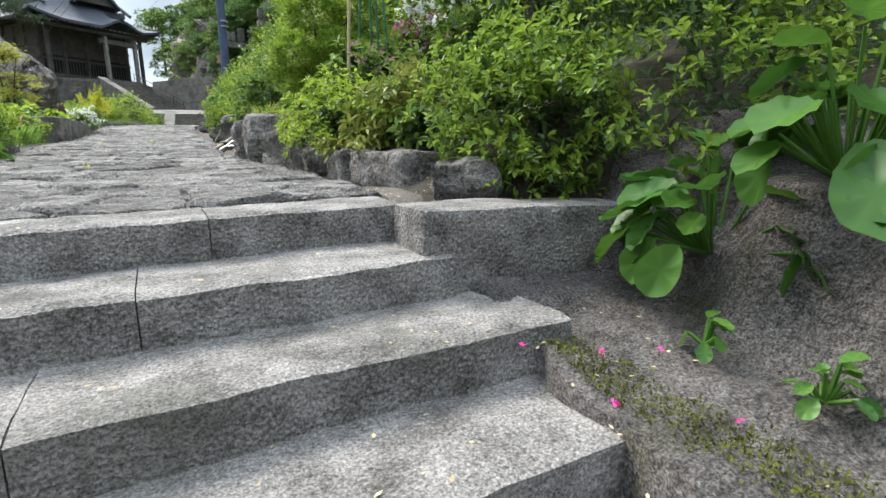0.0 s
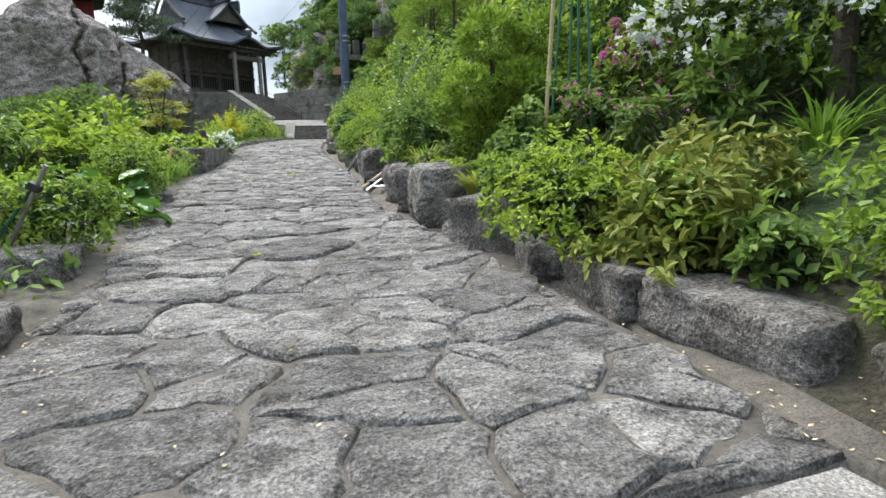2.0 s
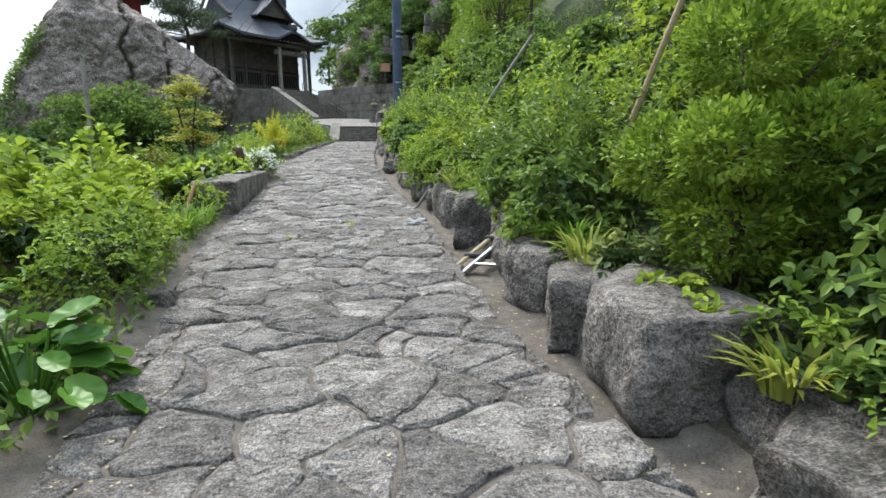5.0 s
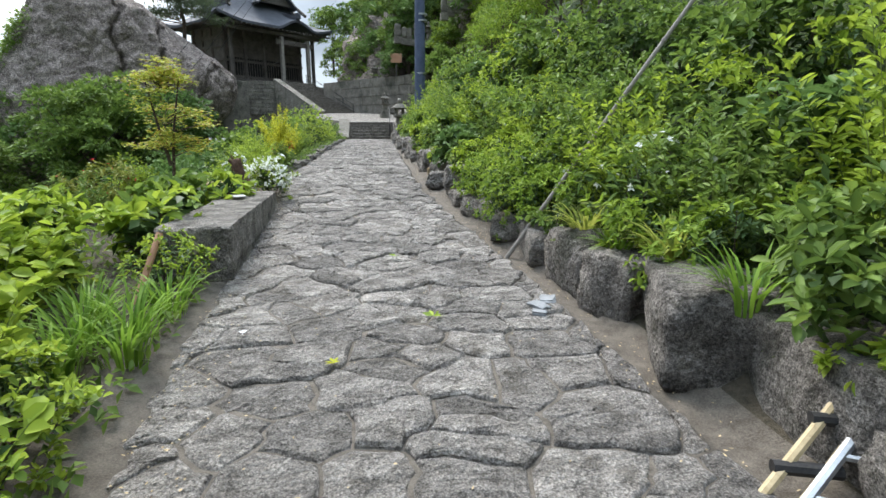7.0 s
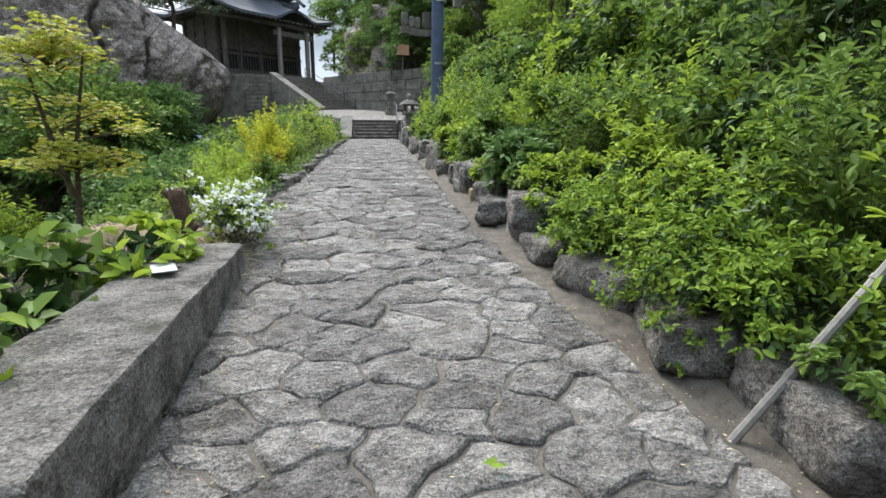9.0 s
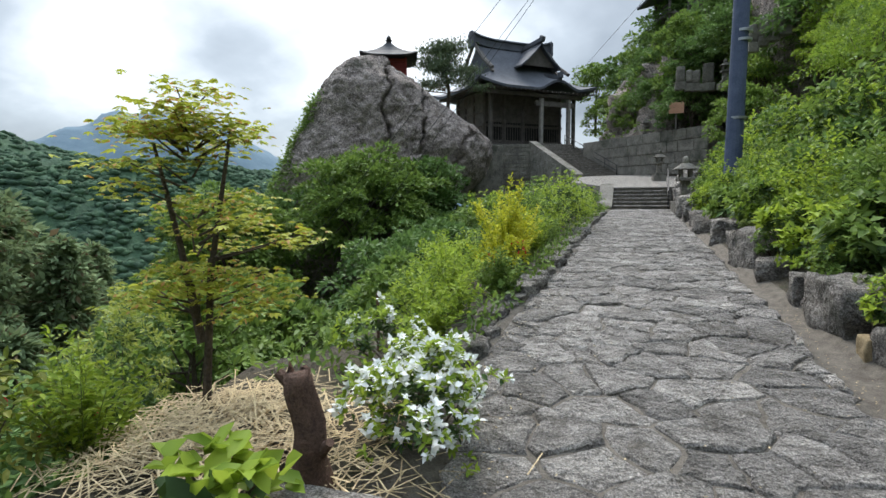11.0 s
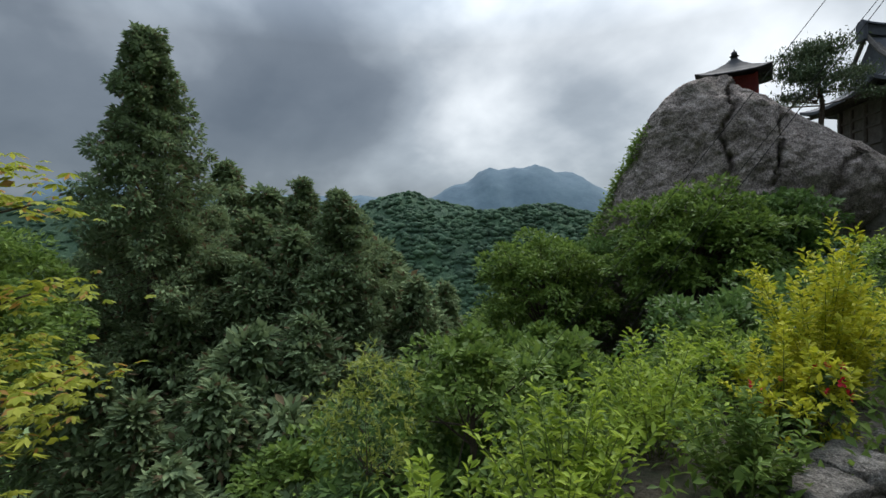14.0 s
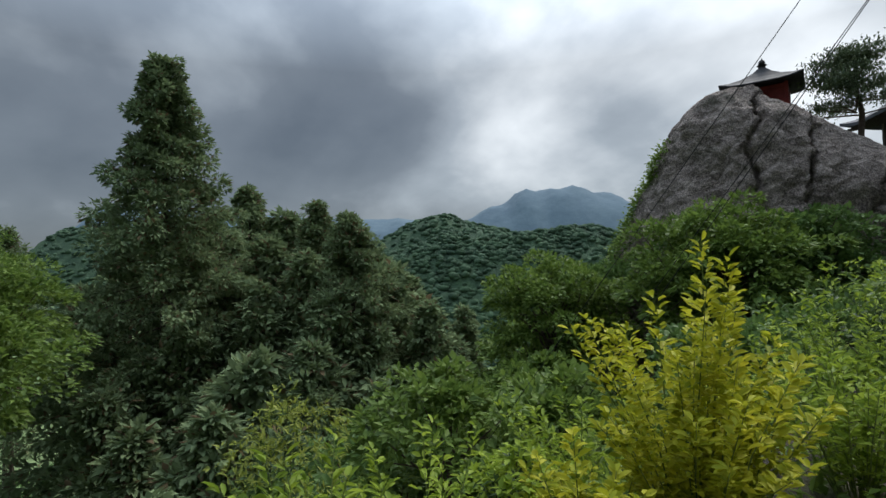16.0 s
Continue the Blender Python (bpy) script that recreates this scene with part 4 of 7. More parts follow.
# ==== far hills ====
def hill(name, label, x0, x1, y_front, depth, base, height_at, mat, seed, nx=150, ny=46, bumps=3.0, turn=0.0, rough=0.16, crowns=0, crown_r=4.0):
    vs, fs = [], []
    for j in range(ny + 1):
        v = j / ny
        for i in range(nx + 1):
            u = i / nx
            x = x0 + (x1 - x0) * u
            h = height_at(u) * math.sin(min(1.0, v * 1.25) * math.pi / 2) ** 1.2
            q = Vector((x * 0.012, v * 4, seed))
            h *= 1 + rough * noise.noise(q) + rough * 0.4 * noise.noise(q * 3)
            b = noise.cell(Vector((x * 0.11, v * depth * 0.11, seed))) * 0.5 + noise.noise(Vector((x * 0.16, v * depth * 0.16, seed))) + 0.6 * noise.noise(Vector((x * 0.4, v * depth * 0.4, seed)))
            vs.append((x, y_front + depth * v, base + h + b * bumps))
    for j in range(ny):
        for i in range(nx):
            a = j * (nx + 1) + i
            fs.append((a, a + 1, a + nx + 2, a + nx + 1))
    ob = raw(name, vs, fs, mat, smooth=True)
    ob.matrix_world = Matrix.Translation((0.6, 26, 2)) @ Matrix.Rotation(turn, 4, "Z")
    tagged(ob, label, "hill", kind="structure")
    if crowns:
        rng = np.random.default_rng(seed)
        bm = bmesh.new()
        bmesh.ops.create_icosphere(bm, subdivisions=1, radius=1.0)
        bv = np.array([v.co for v in bm.verts])
        bf = np.array([[v.index for v in f.verts] for f in bm.faces])
        bm.free()
        grid = np.array(vs).reshape(ny + 1, nx + 1, 3)
        j, i = rng.integers(0, int(ny * 0.85), crowns), rng.integers(0, nx, crowns)
        p, q = rng.random(crowns)[:, None], rng.random(crowns)[:, None]
        at = grid[j, i] * (1 - p) * (1 - q) + grid[j, i + 1] * p * (1 - q) + grid[j + 1, i] * (1 - p) * q + grid[j + 1, i + 1] * p * q
        r = rng.uniform(0.5, 1.3, (crowns, 1, 1)) * crown_r
        body = bv[None] * rng.uniform(0.75, 1.25, (crowns, len(bv), 1)) * r * np.array([1, 1, 0.6])
        v = (at[:, None, :] + body).reshape(-1, 3)
        f = (bf[None] + (np.arange(crowns) * len(bv))[:, None, None]).reshape(-1, 3)
        woods = mesh_np("woods", v, f, mat, ob)
        woods["kind"] = "stuff"
        woods.data.polygons.foreach_set("use_smooth", [True] * len(woods.data.polygons))
    return ob


# turned so that its own +y looks up the valley (north-west of the path)
hill("backdrop_hill", "wooded green hill across the valley", -330, 260, 420, 260, -92, lambda u: float(np.interp(u, [0, 0.12, 0.25, 0.42, 0.5, 0.58, 0.66, 0.8, 1], [70, 95, 92, 112, 132, 128, 130, 126, 118])), M_HILL, 3, bumps=4.0, rough=0.08, turn=radians(57), crowns=5500, crown_r=4.6)
hill("backdrop_hill_far", "darker wooded ridge further up the valley", -900, 500, 800, 400, -92, lambda u: float(np.interp(u, [0, 0.2, 0.33, 0.45, 0.53, 0.60, 0.66, 0.8, 1], [190, 205, 150, 120, 170, 205, 165, 120, 110])), M_HILL, 9, bumps=4.0, rough=0.06, turn=radians(57), crowns=3000, crown_r=8.0)
hill("backdrop_mountain", "mountain under low cloud, its blue mist painted in", -1800, 1700, 1900, 700, -92, lambda u: float(np.interp(u, [0, 0.15, 0.3, 0.5, 0.58, 0.64, 0.70, 0.78, 1], [420, 380, 330, 300, 430, 440, 390, 230, 200])), M_MOUNT, 5, bumps=1.0, rough=0.05, turn=radians(57))

# ==== valley trees ====
CED = "tall dark green cedar standing in the grove"
cedar("very tall dark green cedar with ragged tufted boughs", -49.6, 27.0, 20.7, -27, 8.0, 60000, 11, spray=0.5)
cedar(CED, -64.0, 36.0, 12.0, -28, 7.0, 15000, 12, spray=0.7)
cedar("dark green cedar with browning spray tips", -41.0, 40.5, 6.6, -27, 7.0, 42000, 13, spray=0.48)
cedar(CED, -49.3, 40.0, 8.4, -27, 6.0, 34000, 14, spray=0.48)
for k, (x, y, top, r) in enumerate([(-56, 33, 6, 6.5), (-45, 34, 1, 6.5), (-36, 36, -3, 6), (-38, 46, -1, 5), (-48, 46, 3, 6), (-47.8, 55.5, -2.4, 4), (-40, 30, -6, 6), (-58, 24, 4, 7), (-30, 38, -9, 5), (-75, 33, 10, 7), (-95, 8, 9, 7), (-44, 52, -5, 4.5), (-34, 44, -9, 5)]):
    cedar(CED, x, y, top, -30, r, 9500, 30 + k, spray=0.68)

grove = [o for o in scene.objects if o.name.startswith("cedar_tree")]
for k, (x, y, top) in enumerate([(-55, 30, 5.0), (-52, 36, 4.0), (-45, 38, 2.5), (-60, 29, 3.0), (-53, 44, 4.5), (-44, 45, 1.0), (-39, 38, -1.0), (-37, 32, -5.0), (-46, 28, -3.0), (-54, 21, 0.0), (-50, 50, 0.0), (-43, 48, -3.0), (-34, 40, -7.0), (-31, 33, -9.0), (-42, 23, -7.0), (-62, 40, 7.5), (-28, 26, -9.5), (-24, 31, -11), (-33, 29, -7), (-29, 20, -11), (-36, 25, -8), (-22, 24, -13), (-19, 29, -13)]):
    copy_thing(grove[5 + k % 8], Matrix.Translation((x, y, top - 33)) @ Matrix.Rotation(k * 2.1, 4, "Z") @ Matrix.Scale(33 / (max(q[2] for q in grove[5 + k % 8].children[2].bound_box)), 4))

crown_a = broadleaf("valley_tree", "broad leafy tree on the slope below the path", -16.5, 52.5, -8.6, 13.4, (4.9, 5.0, 4.2), 15000, (0.36, 0.19), L_MID, 61, 0.25, nc=150, clump=0.085, group="slope trees")
crown_b = broadleaf("valley_tree", "broad leafy tree on the slope below the path", -24.5, 48.0, -10.5, 13.0, (4.8, 4.8, 4.6), 13000, (0.36, 0.19), L_MID, 62, 0.25, nc=140, clump=0.085, group="slope trees")
crown_c = broadleaf("valley_tree", "fresh green leafy tree on the slope below the path", -31.0, 17.0, -13.0, 14.5, (5.0, 5.0, 4.2), 9000, (0.40, 0.22), L_MID, 63, 0.25, nc=100, clump=0.10, group="slope trees")
light_a = broadleaf("valley_tree", "leafy tree on the wooded slope", -14.0, 57.0, -4.8, 9.4, (3.7, 3.5, 2.9), 4200, (0.40, 0.22), L_DEEP, 66, 0.2, nc=70, clump=0.11, group="slope trees")
light_b = broadleaf("valley_tree", "leafy tree on the wooded slope", -20.0, 43.0, -12.0, 9.2, (3.4, 3.4, 3.2), 4200, (0.40, 0.22), L_MID, 67, 0.2, nc=70, clump=0.11, group="slope trees")
rng = random.Random(31)
for k, (x, y, top, s, c) in enumerate([(-14.0, 57.0, 3.2, 0.7, 0), (-11.5, 53.0, 0.8, 0.7, 0), (-20.5, 56.0, 3.4, 0.8, 0), (-26, 54, 2.0, 0.9, 0), (-20, 43, -3.0, 0.9, 1), (-30, 51, -2, 0.9, 1), (-13.6, 34.0, -1.2, 0.6, 1), (-9.5, 42.0, 0.0, 0.6, 0), (-14, 39, -2.2, 0.8, 1), (-18, 34, -4.5, 0.9, 0), (-24, 40, -6, 1.0, 1), (-26, 33, -8, 1.0, 1), (-38, 17, 3.4, 1.0, 2), (-44, 13, 5.5, 1.1, 2), (-7.0, 38, -0.5, 0.5, 1), (-9.5, 48, 0.4, 0.6, 0), (-7.5, 52, 1.6, 0.55, 1), (-9, 15, -2.2, 0.6, 1), (-10, 10, -2, 0.6, 2), (-52, 10, 6, 1.2, 2), (-60, 2, 6, 1.3, 2), (-28, 60, -1, 1.0, 0), (-34, 56, -5, 1.0, 1)]):
    src, h = ((light_a, 13.4), (light_b, 13.1), (crown_c, 14.5))[c]
    copy_thing(src, Matrix.Translation((x, y, top - h * s)) @ Matrix.Rotation(rng.uniform(0, 6.28), 4, "Z") @ Matrix.Scale(s * (1.0 if c == 2 else 1.42), 4))
# wooded hill side behind the landing
for k, (x, y, top, s, c) in enumerate([(4.5, 60, 9.5, 0.45, 0), (6.5, 63, 13, 0.55, 0), (3.2, 68, 12.5, 0.55, 1), (5.5, 70, 16.5, 0.65, 0), (8.5, 66, 18.5, 0.7, 0), (8, 58, 13, 0.5, 1), (10, 61, 17.5, 0.6, 0), (12, 66, 22, 0.7, 1), (7, 76, 20, 0.75, 0), (1.0, 76, 11.5, 0.5, 1), (12, 56, 18, 0.6, 0), (9.5, 52, 12.5, 0.5, 0), (7.5, 54, 9.5, 0.4, 1), (14, 60, 22, 0.7, 0), (3.0, 64, 8.8, 0.3, 1), (2.2, 64.0, 10.6, 0.36, 0), (3.8, 62.4, 11.2, 0.4, 1), (5.2, 61, 12.6, 0.45, 0), (0.6, 67, 10.2, 0.36, 1), (6.6, 58.5, 13.4, 0.45, 0), (4.2, 64.5, 15, 0.5, 1), (2.4, 67.5, 13.6, 0.45, 0), (-2, 80, 12.0, 0.5, 1), (-3.6, 86, 17.0, 0.6, 1), (0.2, 84, 17.5, 0.7, 0), (2.6, 79, 18.5, 0.7, 1), (5.0, 75, 20.5, 0.75, 0), (1.8, 72, 13.5, 0.55, 0), (6.0, 50, 7.0, 0.35, 1), (11, 47, 12.5, 0.5, 1), (13, 50, 17, 0.6, 0)]):
    src, h = ((light_a, 13.4), (light_b, 13.1))[c]
    copy_thing(src, Matrix.Translation((x, y, top - h * s)) @ Matrix.Rotation(k * 1.7, 4, "Z") @ Matrix.Scale(s * 1.42, 4))["group"] = "hill-side trees"
far_a = broadleaf("valley_tree", "distant leafy tree in the valley woods", -60, 75, ground_z(-60, 75) - 3.5, 13.0, (5.0, 5.0, 4.5), 700, (1.2, 0.8), L_MID, 64, 0.25, nc=60, clump=0.12, group="valley woods")
far_b = broadleaf("valley_tree", "distant leafy tree in the valley woods", -75, 68, ground_z(-75, 68) - 3.5, 14.0, (5.2, 5.2, 4.8), 700, (1.2, 0.8), L_DEEP, 65, 0.25, nc=60, clump=0.12, group="valley woods")
# loose woods filling the valley floor and flanks
n = 0
while n < 150:
    d = rng.uniform(70, 330)
    a = radians(rng.uniform(15, 100))
    x, y = -math.sin(a) * d, 22 + math.cos(a) * d
    s = rng.uniform(0.8, 1.5)
    copy_thing((far_a, far_b)[n % 2], Matrix.Translation((x, y, ground_z(x, y) - 3.5)) @ Matrix.Rotation(rng.uniform(0, 6.28), 4, "Z") @ Matrix.Scale(s, 4))
    n += 1


def pine(x, y, z, h, seed):
    rng = np.random.default_rng(seed)
    t = thing("pine_tree", pose(x, y, z), "windswept pine with layered needle pads behind the crag", "tree")
    part("trunk", tube([Vector((0, 0, -1)), Vector((0.3, 0, h * 0.4)), Vector((-0.1, 0.2, h * 0.75)), Vector((0.2, 0, h * 0.95))], 0.22, 0.06), M_BARK, t)
    vs, fs, tot = [], [], 0
    for k in range(40):
        u = rng.uniform(0.45, 1.0)
        a = rng.uniform(0, 6.28)
        r = rng.uniform(0.2, 1.0) * 5.2 * (1.3 - u)
        c = np.array([math.cos(a) * r, math.sin(a) * r, h * u])
        part("bough", rod((0, 0, h * u - 0.4), c, 0.06, 0.025, 5), M_BARK, t)
        pos = c + rng.normal(0, 1, (260, 3)) * np.array([0.62, 0.62, 0.2])
        v, f = leaf_mesh(rng, pos, np.tile([0, 0, 0.8], (260, 1)), 0.28, 0.10, 0, 0.7)
        vs.append(v)
        fs.append(f + tot)
        tot += len(v)
    mesh_np("crown", np.concatenate(vs), np.concatenate(fs), L_PINE, t)


pine(-15.6, 66.5, 8.5, 7.0, 5)

# ==== near steps, gutter stones, walls, fixtures ====
near_m = pose(3.28, 7.83, 0, 0, 0, 7)


def near_steps():
    rng = random.Random(5)
    t = tagged(new("stairs_near"), "worn grey stone steps of long cut slabs", "stairs", kind="structure")
    t.matrix_world = near_m
    part("step_core", box(pose(-0.9, -0.75, -1.75), (4.4, 2.4, 0.9)), M_JOINT, t)
    rights = [0.80, 0.84, 1.05, 1.02, 1.1]
    for k in range(5):
        top = -0.255 - 0.166 * k
        cuts = [-3.4, -1.75 + 0.3 * (k % 2), 0.0 - 0.25 * k, rights[k]]
        for a, b in zip(cuts, cuts[1:]):
            bm = bmesh.new()
            bmesh.ops.create_grid(bm, x_segments=26, y_segments=10, size=0.5)
            geo = bmesh.ops.extrude_face_region(bm, geom=bm.faces[:])
            for v in [g for g in geo["geom"] if isinstance(g, bmesh.types.BMVert)]:
                v.co.z -= 1
            bmesh.ops.recalc_face_normals(bm, faces=bm.faces[:])
            seed = rng.uniform(0, 50)
            for v in bm.verts:
                up = v.co.z > -0.5
                x = a + 0.002 + (b - a - 0.004) * (v.co.x + 0.5)
                y = -0.43 * k + (0.60 if k else 0.35) * (v.co.y + 0.5)
                q = Vector((x * 3.1, y * 3.1, seed + k))
                edge = max(0, 1 - (v.co.y + 0.5) * 9)
                z = top - 0.012 * edge + (0.010 * noise.noise(q) + 0.008 * noise.noise(q * 3.2) if up else -0.235)
                v.co = Vector((x, y + 0.014 * noise.noise(q * 2) * edge + (0.012 * edge if up else 0), z))
            part("step_slab", bm, M_STEP, t)
    return t


near_steps()
bm = box(Matrix.Identity(4), (1.08, 0.36, 0.50), 0.03)
bmesh.ops.subdivide_edges(bm, edges=[e for e in bm.edges if e.calc_length() > 0.2], cuts=7, use_grid_fill=True)
for v in bm.verts:
    v.co += Vector((noise.noise(v.co * 5), noise.noise(v.co * 5 + Vector((5, 0, 0))), noise.noise(v.co * 4 + Vector((9, 0, 0))))) * 0.018
tagged(part("wing_block", bm, M_STEP), "squared stone block ending the top step", "stone block")
bpy.data.objects["wing_block"].matrix_world = pose(4.56, 7.76, -0.51, 0, 2, 5)


def boulder(x, y, size, seed, z=None, rz=0, label="rough grey lichened boulder lining the gutter", rough=0.2, mat=None, group="gutter boulders", name="boulder"):
    ob = part(name, rocky(size, seed, 3, rough), mat or M_ROCK, smooth=True)
    gz = min(ground_z(x, y), path_z(y) - 0.05) if z is None else z
    ob.matrix_world = pose(x, y, gz + size[2] * (0.30 if 8.0 < y < 12 else 0.40), 0, 0, rz)
    return tagged(ob, label, "rock", group)


# hill-side edge of the gutter: x away from the gutter line, y, size
for i, (y, dx, sx, sy, sz) in enumerate([
        (8.3, 0.42, 0.45, 0.55, 0.4), (9.1, 0.3, 0.55, 0.75, 0.45), (9.9, 0.2, 0.5, 0.75, 0.42), (10.65, 0.2, 0.55, 0.7, 0.4), (11.45, 0.3, 0.7, 0.95, 0.5),
        (12.1, 0.5, 0.5, 0.6, 0.5), (12.95, 0.28, 0.75, 0.85, 0.68), (13.75, 0.2, 0.5, 0.65, 0.55), (14.4, 0.2, 0.5, 0.55, 0.6), (15.0, 0.32, 0.5, 0.6, 0.5), (15.8, 0.55, 0.6, 0.85, 0.66),
        (16.75, 0.3, 0.62, 0.85, 0.72), (17.6, 0.22, 0.45, 0.5, 0.6), (18.3, 0.24, 0.5, 0.6, 0.62), (19.3, 0.3, 0.5, 0.7, 0.4), (20.4, 0.3, 0.5, 0.8, 0.35), (21.4, 0.3, 0.5, 0.8, 0.35),
        (22.45, 0.2, 0.45, 0.6, 0.25), (23.35, 0.32, 0.55, 0.75, 0.62), (24.1, 0.12, 0.5, 0.6, 0.34), (25.0, 0.35, 0.45, 0.5, 0.4), (26.1, 0.4, 0.7, 0.8, 0.6), (27.2, 0.35, 0.5, 0.6, 0.4), (28.5, 0.3, 0.45, 0.5, 0.36),
        (29.6, 0.4, 0.7, 0.8, 0.7), (31.0, 0.4, 0.6, 0.7, 0.5), (33.0, 0.35, 0.6, 0.8, 0.6), (35.2, 0.4, 0.7, 0.9, 0.6), (37.5, 0.35, 0.6, 0.8, 0.55), (40.0, 0.4, 0.8, 1.0, 0.8), (42.0, 0.45, 0.8, 0.9, 0.9), (43.6, 0.5, 0.8, 0.8, 0.9), (47.6, 0.6, 0.9, 1.0, 1.2), (48.8, 0.7, 1.0, 1.0, 1.6), (50.2, 0.9, 1.0, 1.2, 1.9), (51.8, 1.2, 1.0, 1.2, 2.2)]):
    boulder(gut_x(y) + dx * 0.85 + 0.03, y, (sx * 1.0 * (0.8 if y < 10.8 else 1), sy * 1.2 * (0.9 if y < 10.8 else 1), sz * 0.92 * (0.72 if y < 10.8 else 1)), i + 1, rz=(i * 37) % 50 - 25)
# the small yellow-brown stone by the gutter
boulder(2.82, 25.3, (0.26, 0.22, 0.2), 91, label="small ochre stone beside the gutter", rough=0.12, mat=material("ochre_stone", (0.16, 0.115, 0.06), (0.34, 0.26, 0.15), 0.92, 9.0, 60.0, 0.8, 0.02, speck=60.0))
# stony, mossy bank beside the near steps
M_MOSS = material("mossy_stone", (0.06, 0.052, 0.043), (0.26, 0.23, 0.2), 0.95, 6.0, 55.0, 1.0, 0.05, stain=(0.085, 0.08, 0.04), cells=22, speck=34.0, grain=110.0)
def bank_ledge():
    """Broken rock ledge beside the steps: a mossy shelf, then a rough face up to the planting."""
    xs, ys = np.arange(4.2, 6.4, 0.03), np.arange(4.6, 7.9, 0.035)
    vs = []
    for y in ys:
        foot = 4.80 + 0.09 * (y - 6.4)
        for x in xs:
            u = min(1.0, max(0.0, (x - foot) / 0.42))
            z = -0.60 - 0.15 * (7.5 - y) + 0.52 * u * u * (3 - 2 * u) + 0.25 * max(0, x - foot - 0.42)
            q = Vector((x, y, 0))
            z += 0.035 * noise.noise(q * 3.1) + 0.03 * (0.3 - abs(noise.noise(q * 5.3))) + 0.012 * noise.noise(q * 17)
            z += 0.05 * noise.cell(q * 2.3) * (0.4 + u)
            if x < 4.26:
                z -= 0.5
            vs.append((x + 0.05 * noise.noise(Vector((y * 4, 0, 2))) + 0.02 * noise.noise(Vector((y * 13, z, 5))), y, z))
    n = len(xs)
    fs = [(j * n + i, j * n + i + 1, (j + 1) * n + i + 1, (j + 1) * n + i) for j in range(len(ys) - 1) for i in range(n - 1)]
    tagged(raw("bank_ledge", vs, fs, M_MOSS, smooth=True), "earthy moss-stained rock ledge beside the steps", "rock", kind="structure")
    rng = np.random.default_rng(44)
    vv = np.array(vs)
    pick = np.where((vv[:, 0] > 4.28) & (vv[:, 0] < 4.8) & (np.abs(vv[:, 0] - 4.32 - 0.25 * (7.1 - vv[:, 1])) < 0.11) & (vv[:, 1] > 6.2) & (vv[:, 1] < 7.15))[0]
    at = vv[rng.choice(pick, 2600)] + rng.normal(0, 0.012, (2600, 3))
    v, f = leaf_mesh(rng, at, np.tile([0, 0, 0.6], (2600, 1)), 0.016, 0.008, 0, 0.7)
    tagged(mesh_np("moss_cushion", v, f, leaf_material("moss", (0.045, 0.055, 0.008), (0.14, 0.14, 0.02), 0.2, 0.9)), "brown-green moss cushions on the rock ledge", "moss", kind="stuff")


bank_ledge()
# valley-side edging
rng = random.Random(8)
y = 23.9
i = 0
while y < 43:
    s = rng.uniform(0.2, 0.42)
    boulder(left_x(y) - 0.16 + rng.uniform(-0.05, 0.05), y, (s * 0.8, s * 1.05, s * 0.58), 120 + i, z=path_z(y) - 0.06, rz=rng.uniform(-20, 20), label="small weathered edging stone along the path", group="path edging stones", name="edging_stone")
    y += s * rng.uniform(1.1, 1.45)
    i += 1
for x, y, s in ((0.95, 10.8, 0.45), (1.2, 9.7, 0.35), (-0.1, 16.3, 0.25), (0.55, 14.6, 0.25), (0.5, 12.5, 0.25)):
    boulder(x, y, (s, s * 1.1, s * 0.7), int(s * 1000 + y), label="rough grey stone at the edge of the planting", group="planting edge stones", name="edging_stone")

# long bench-like block on small footing stones
bench = thing("stone_block", pose(-0.22, 20.36, 0.0, -0.6, 0, 3.6), "long squared grey stone block beside the path", "stone block")
bm = bmesh.new()
bmesh.ops.create_cube(bm, size=1.0)
bmesh.ops.subdivide_edges(bm, edges=bm.edges[:], cuts=15, use_grid_fill=True)
for v in bm.verts:
    q = Vector((v.co.x * 0.66, v.co.y * 3.55, v.co.z * 0.36))
    worn = sum(abs(c) > 0.49 for c in v.co) - 1
    q *= 1 - 0.012 * max(0, worn)
    v.co = q + Vector((0, 0, 0.42)) + Vector((noise.noise(q * 4), noise.noise(q * 4 + Vector((5, 0, 0))), noise.noise(q * 4 + Vector((9, 0, 0))))) * 0.022
part("slab", bm, M_ROCK, bench)
for k in range(6):
    part("footing_stone", box(pose(0.02, -1.5 + 0.6 * k, 0.1), (0.6, 0.56, 0.36), 0.05), M_ROCK, bench)
paper = tagged(part("paper_sheet", box(pose(-0.3, 21.05, 0.632, 0, 0, 25), (0.16, 0.24, 0.006)), leaf_material("paper", (0.5, 0.5, 0.5), (0.62, 0.62, 0.6), 0.1)), "pale paper sheet lying on the stone block", "paper")

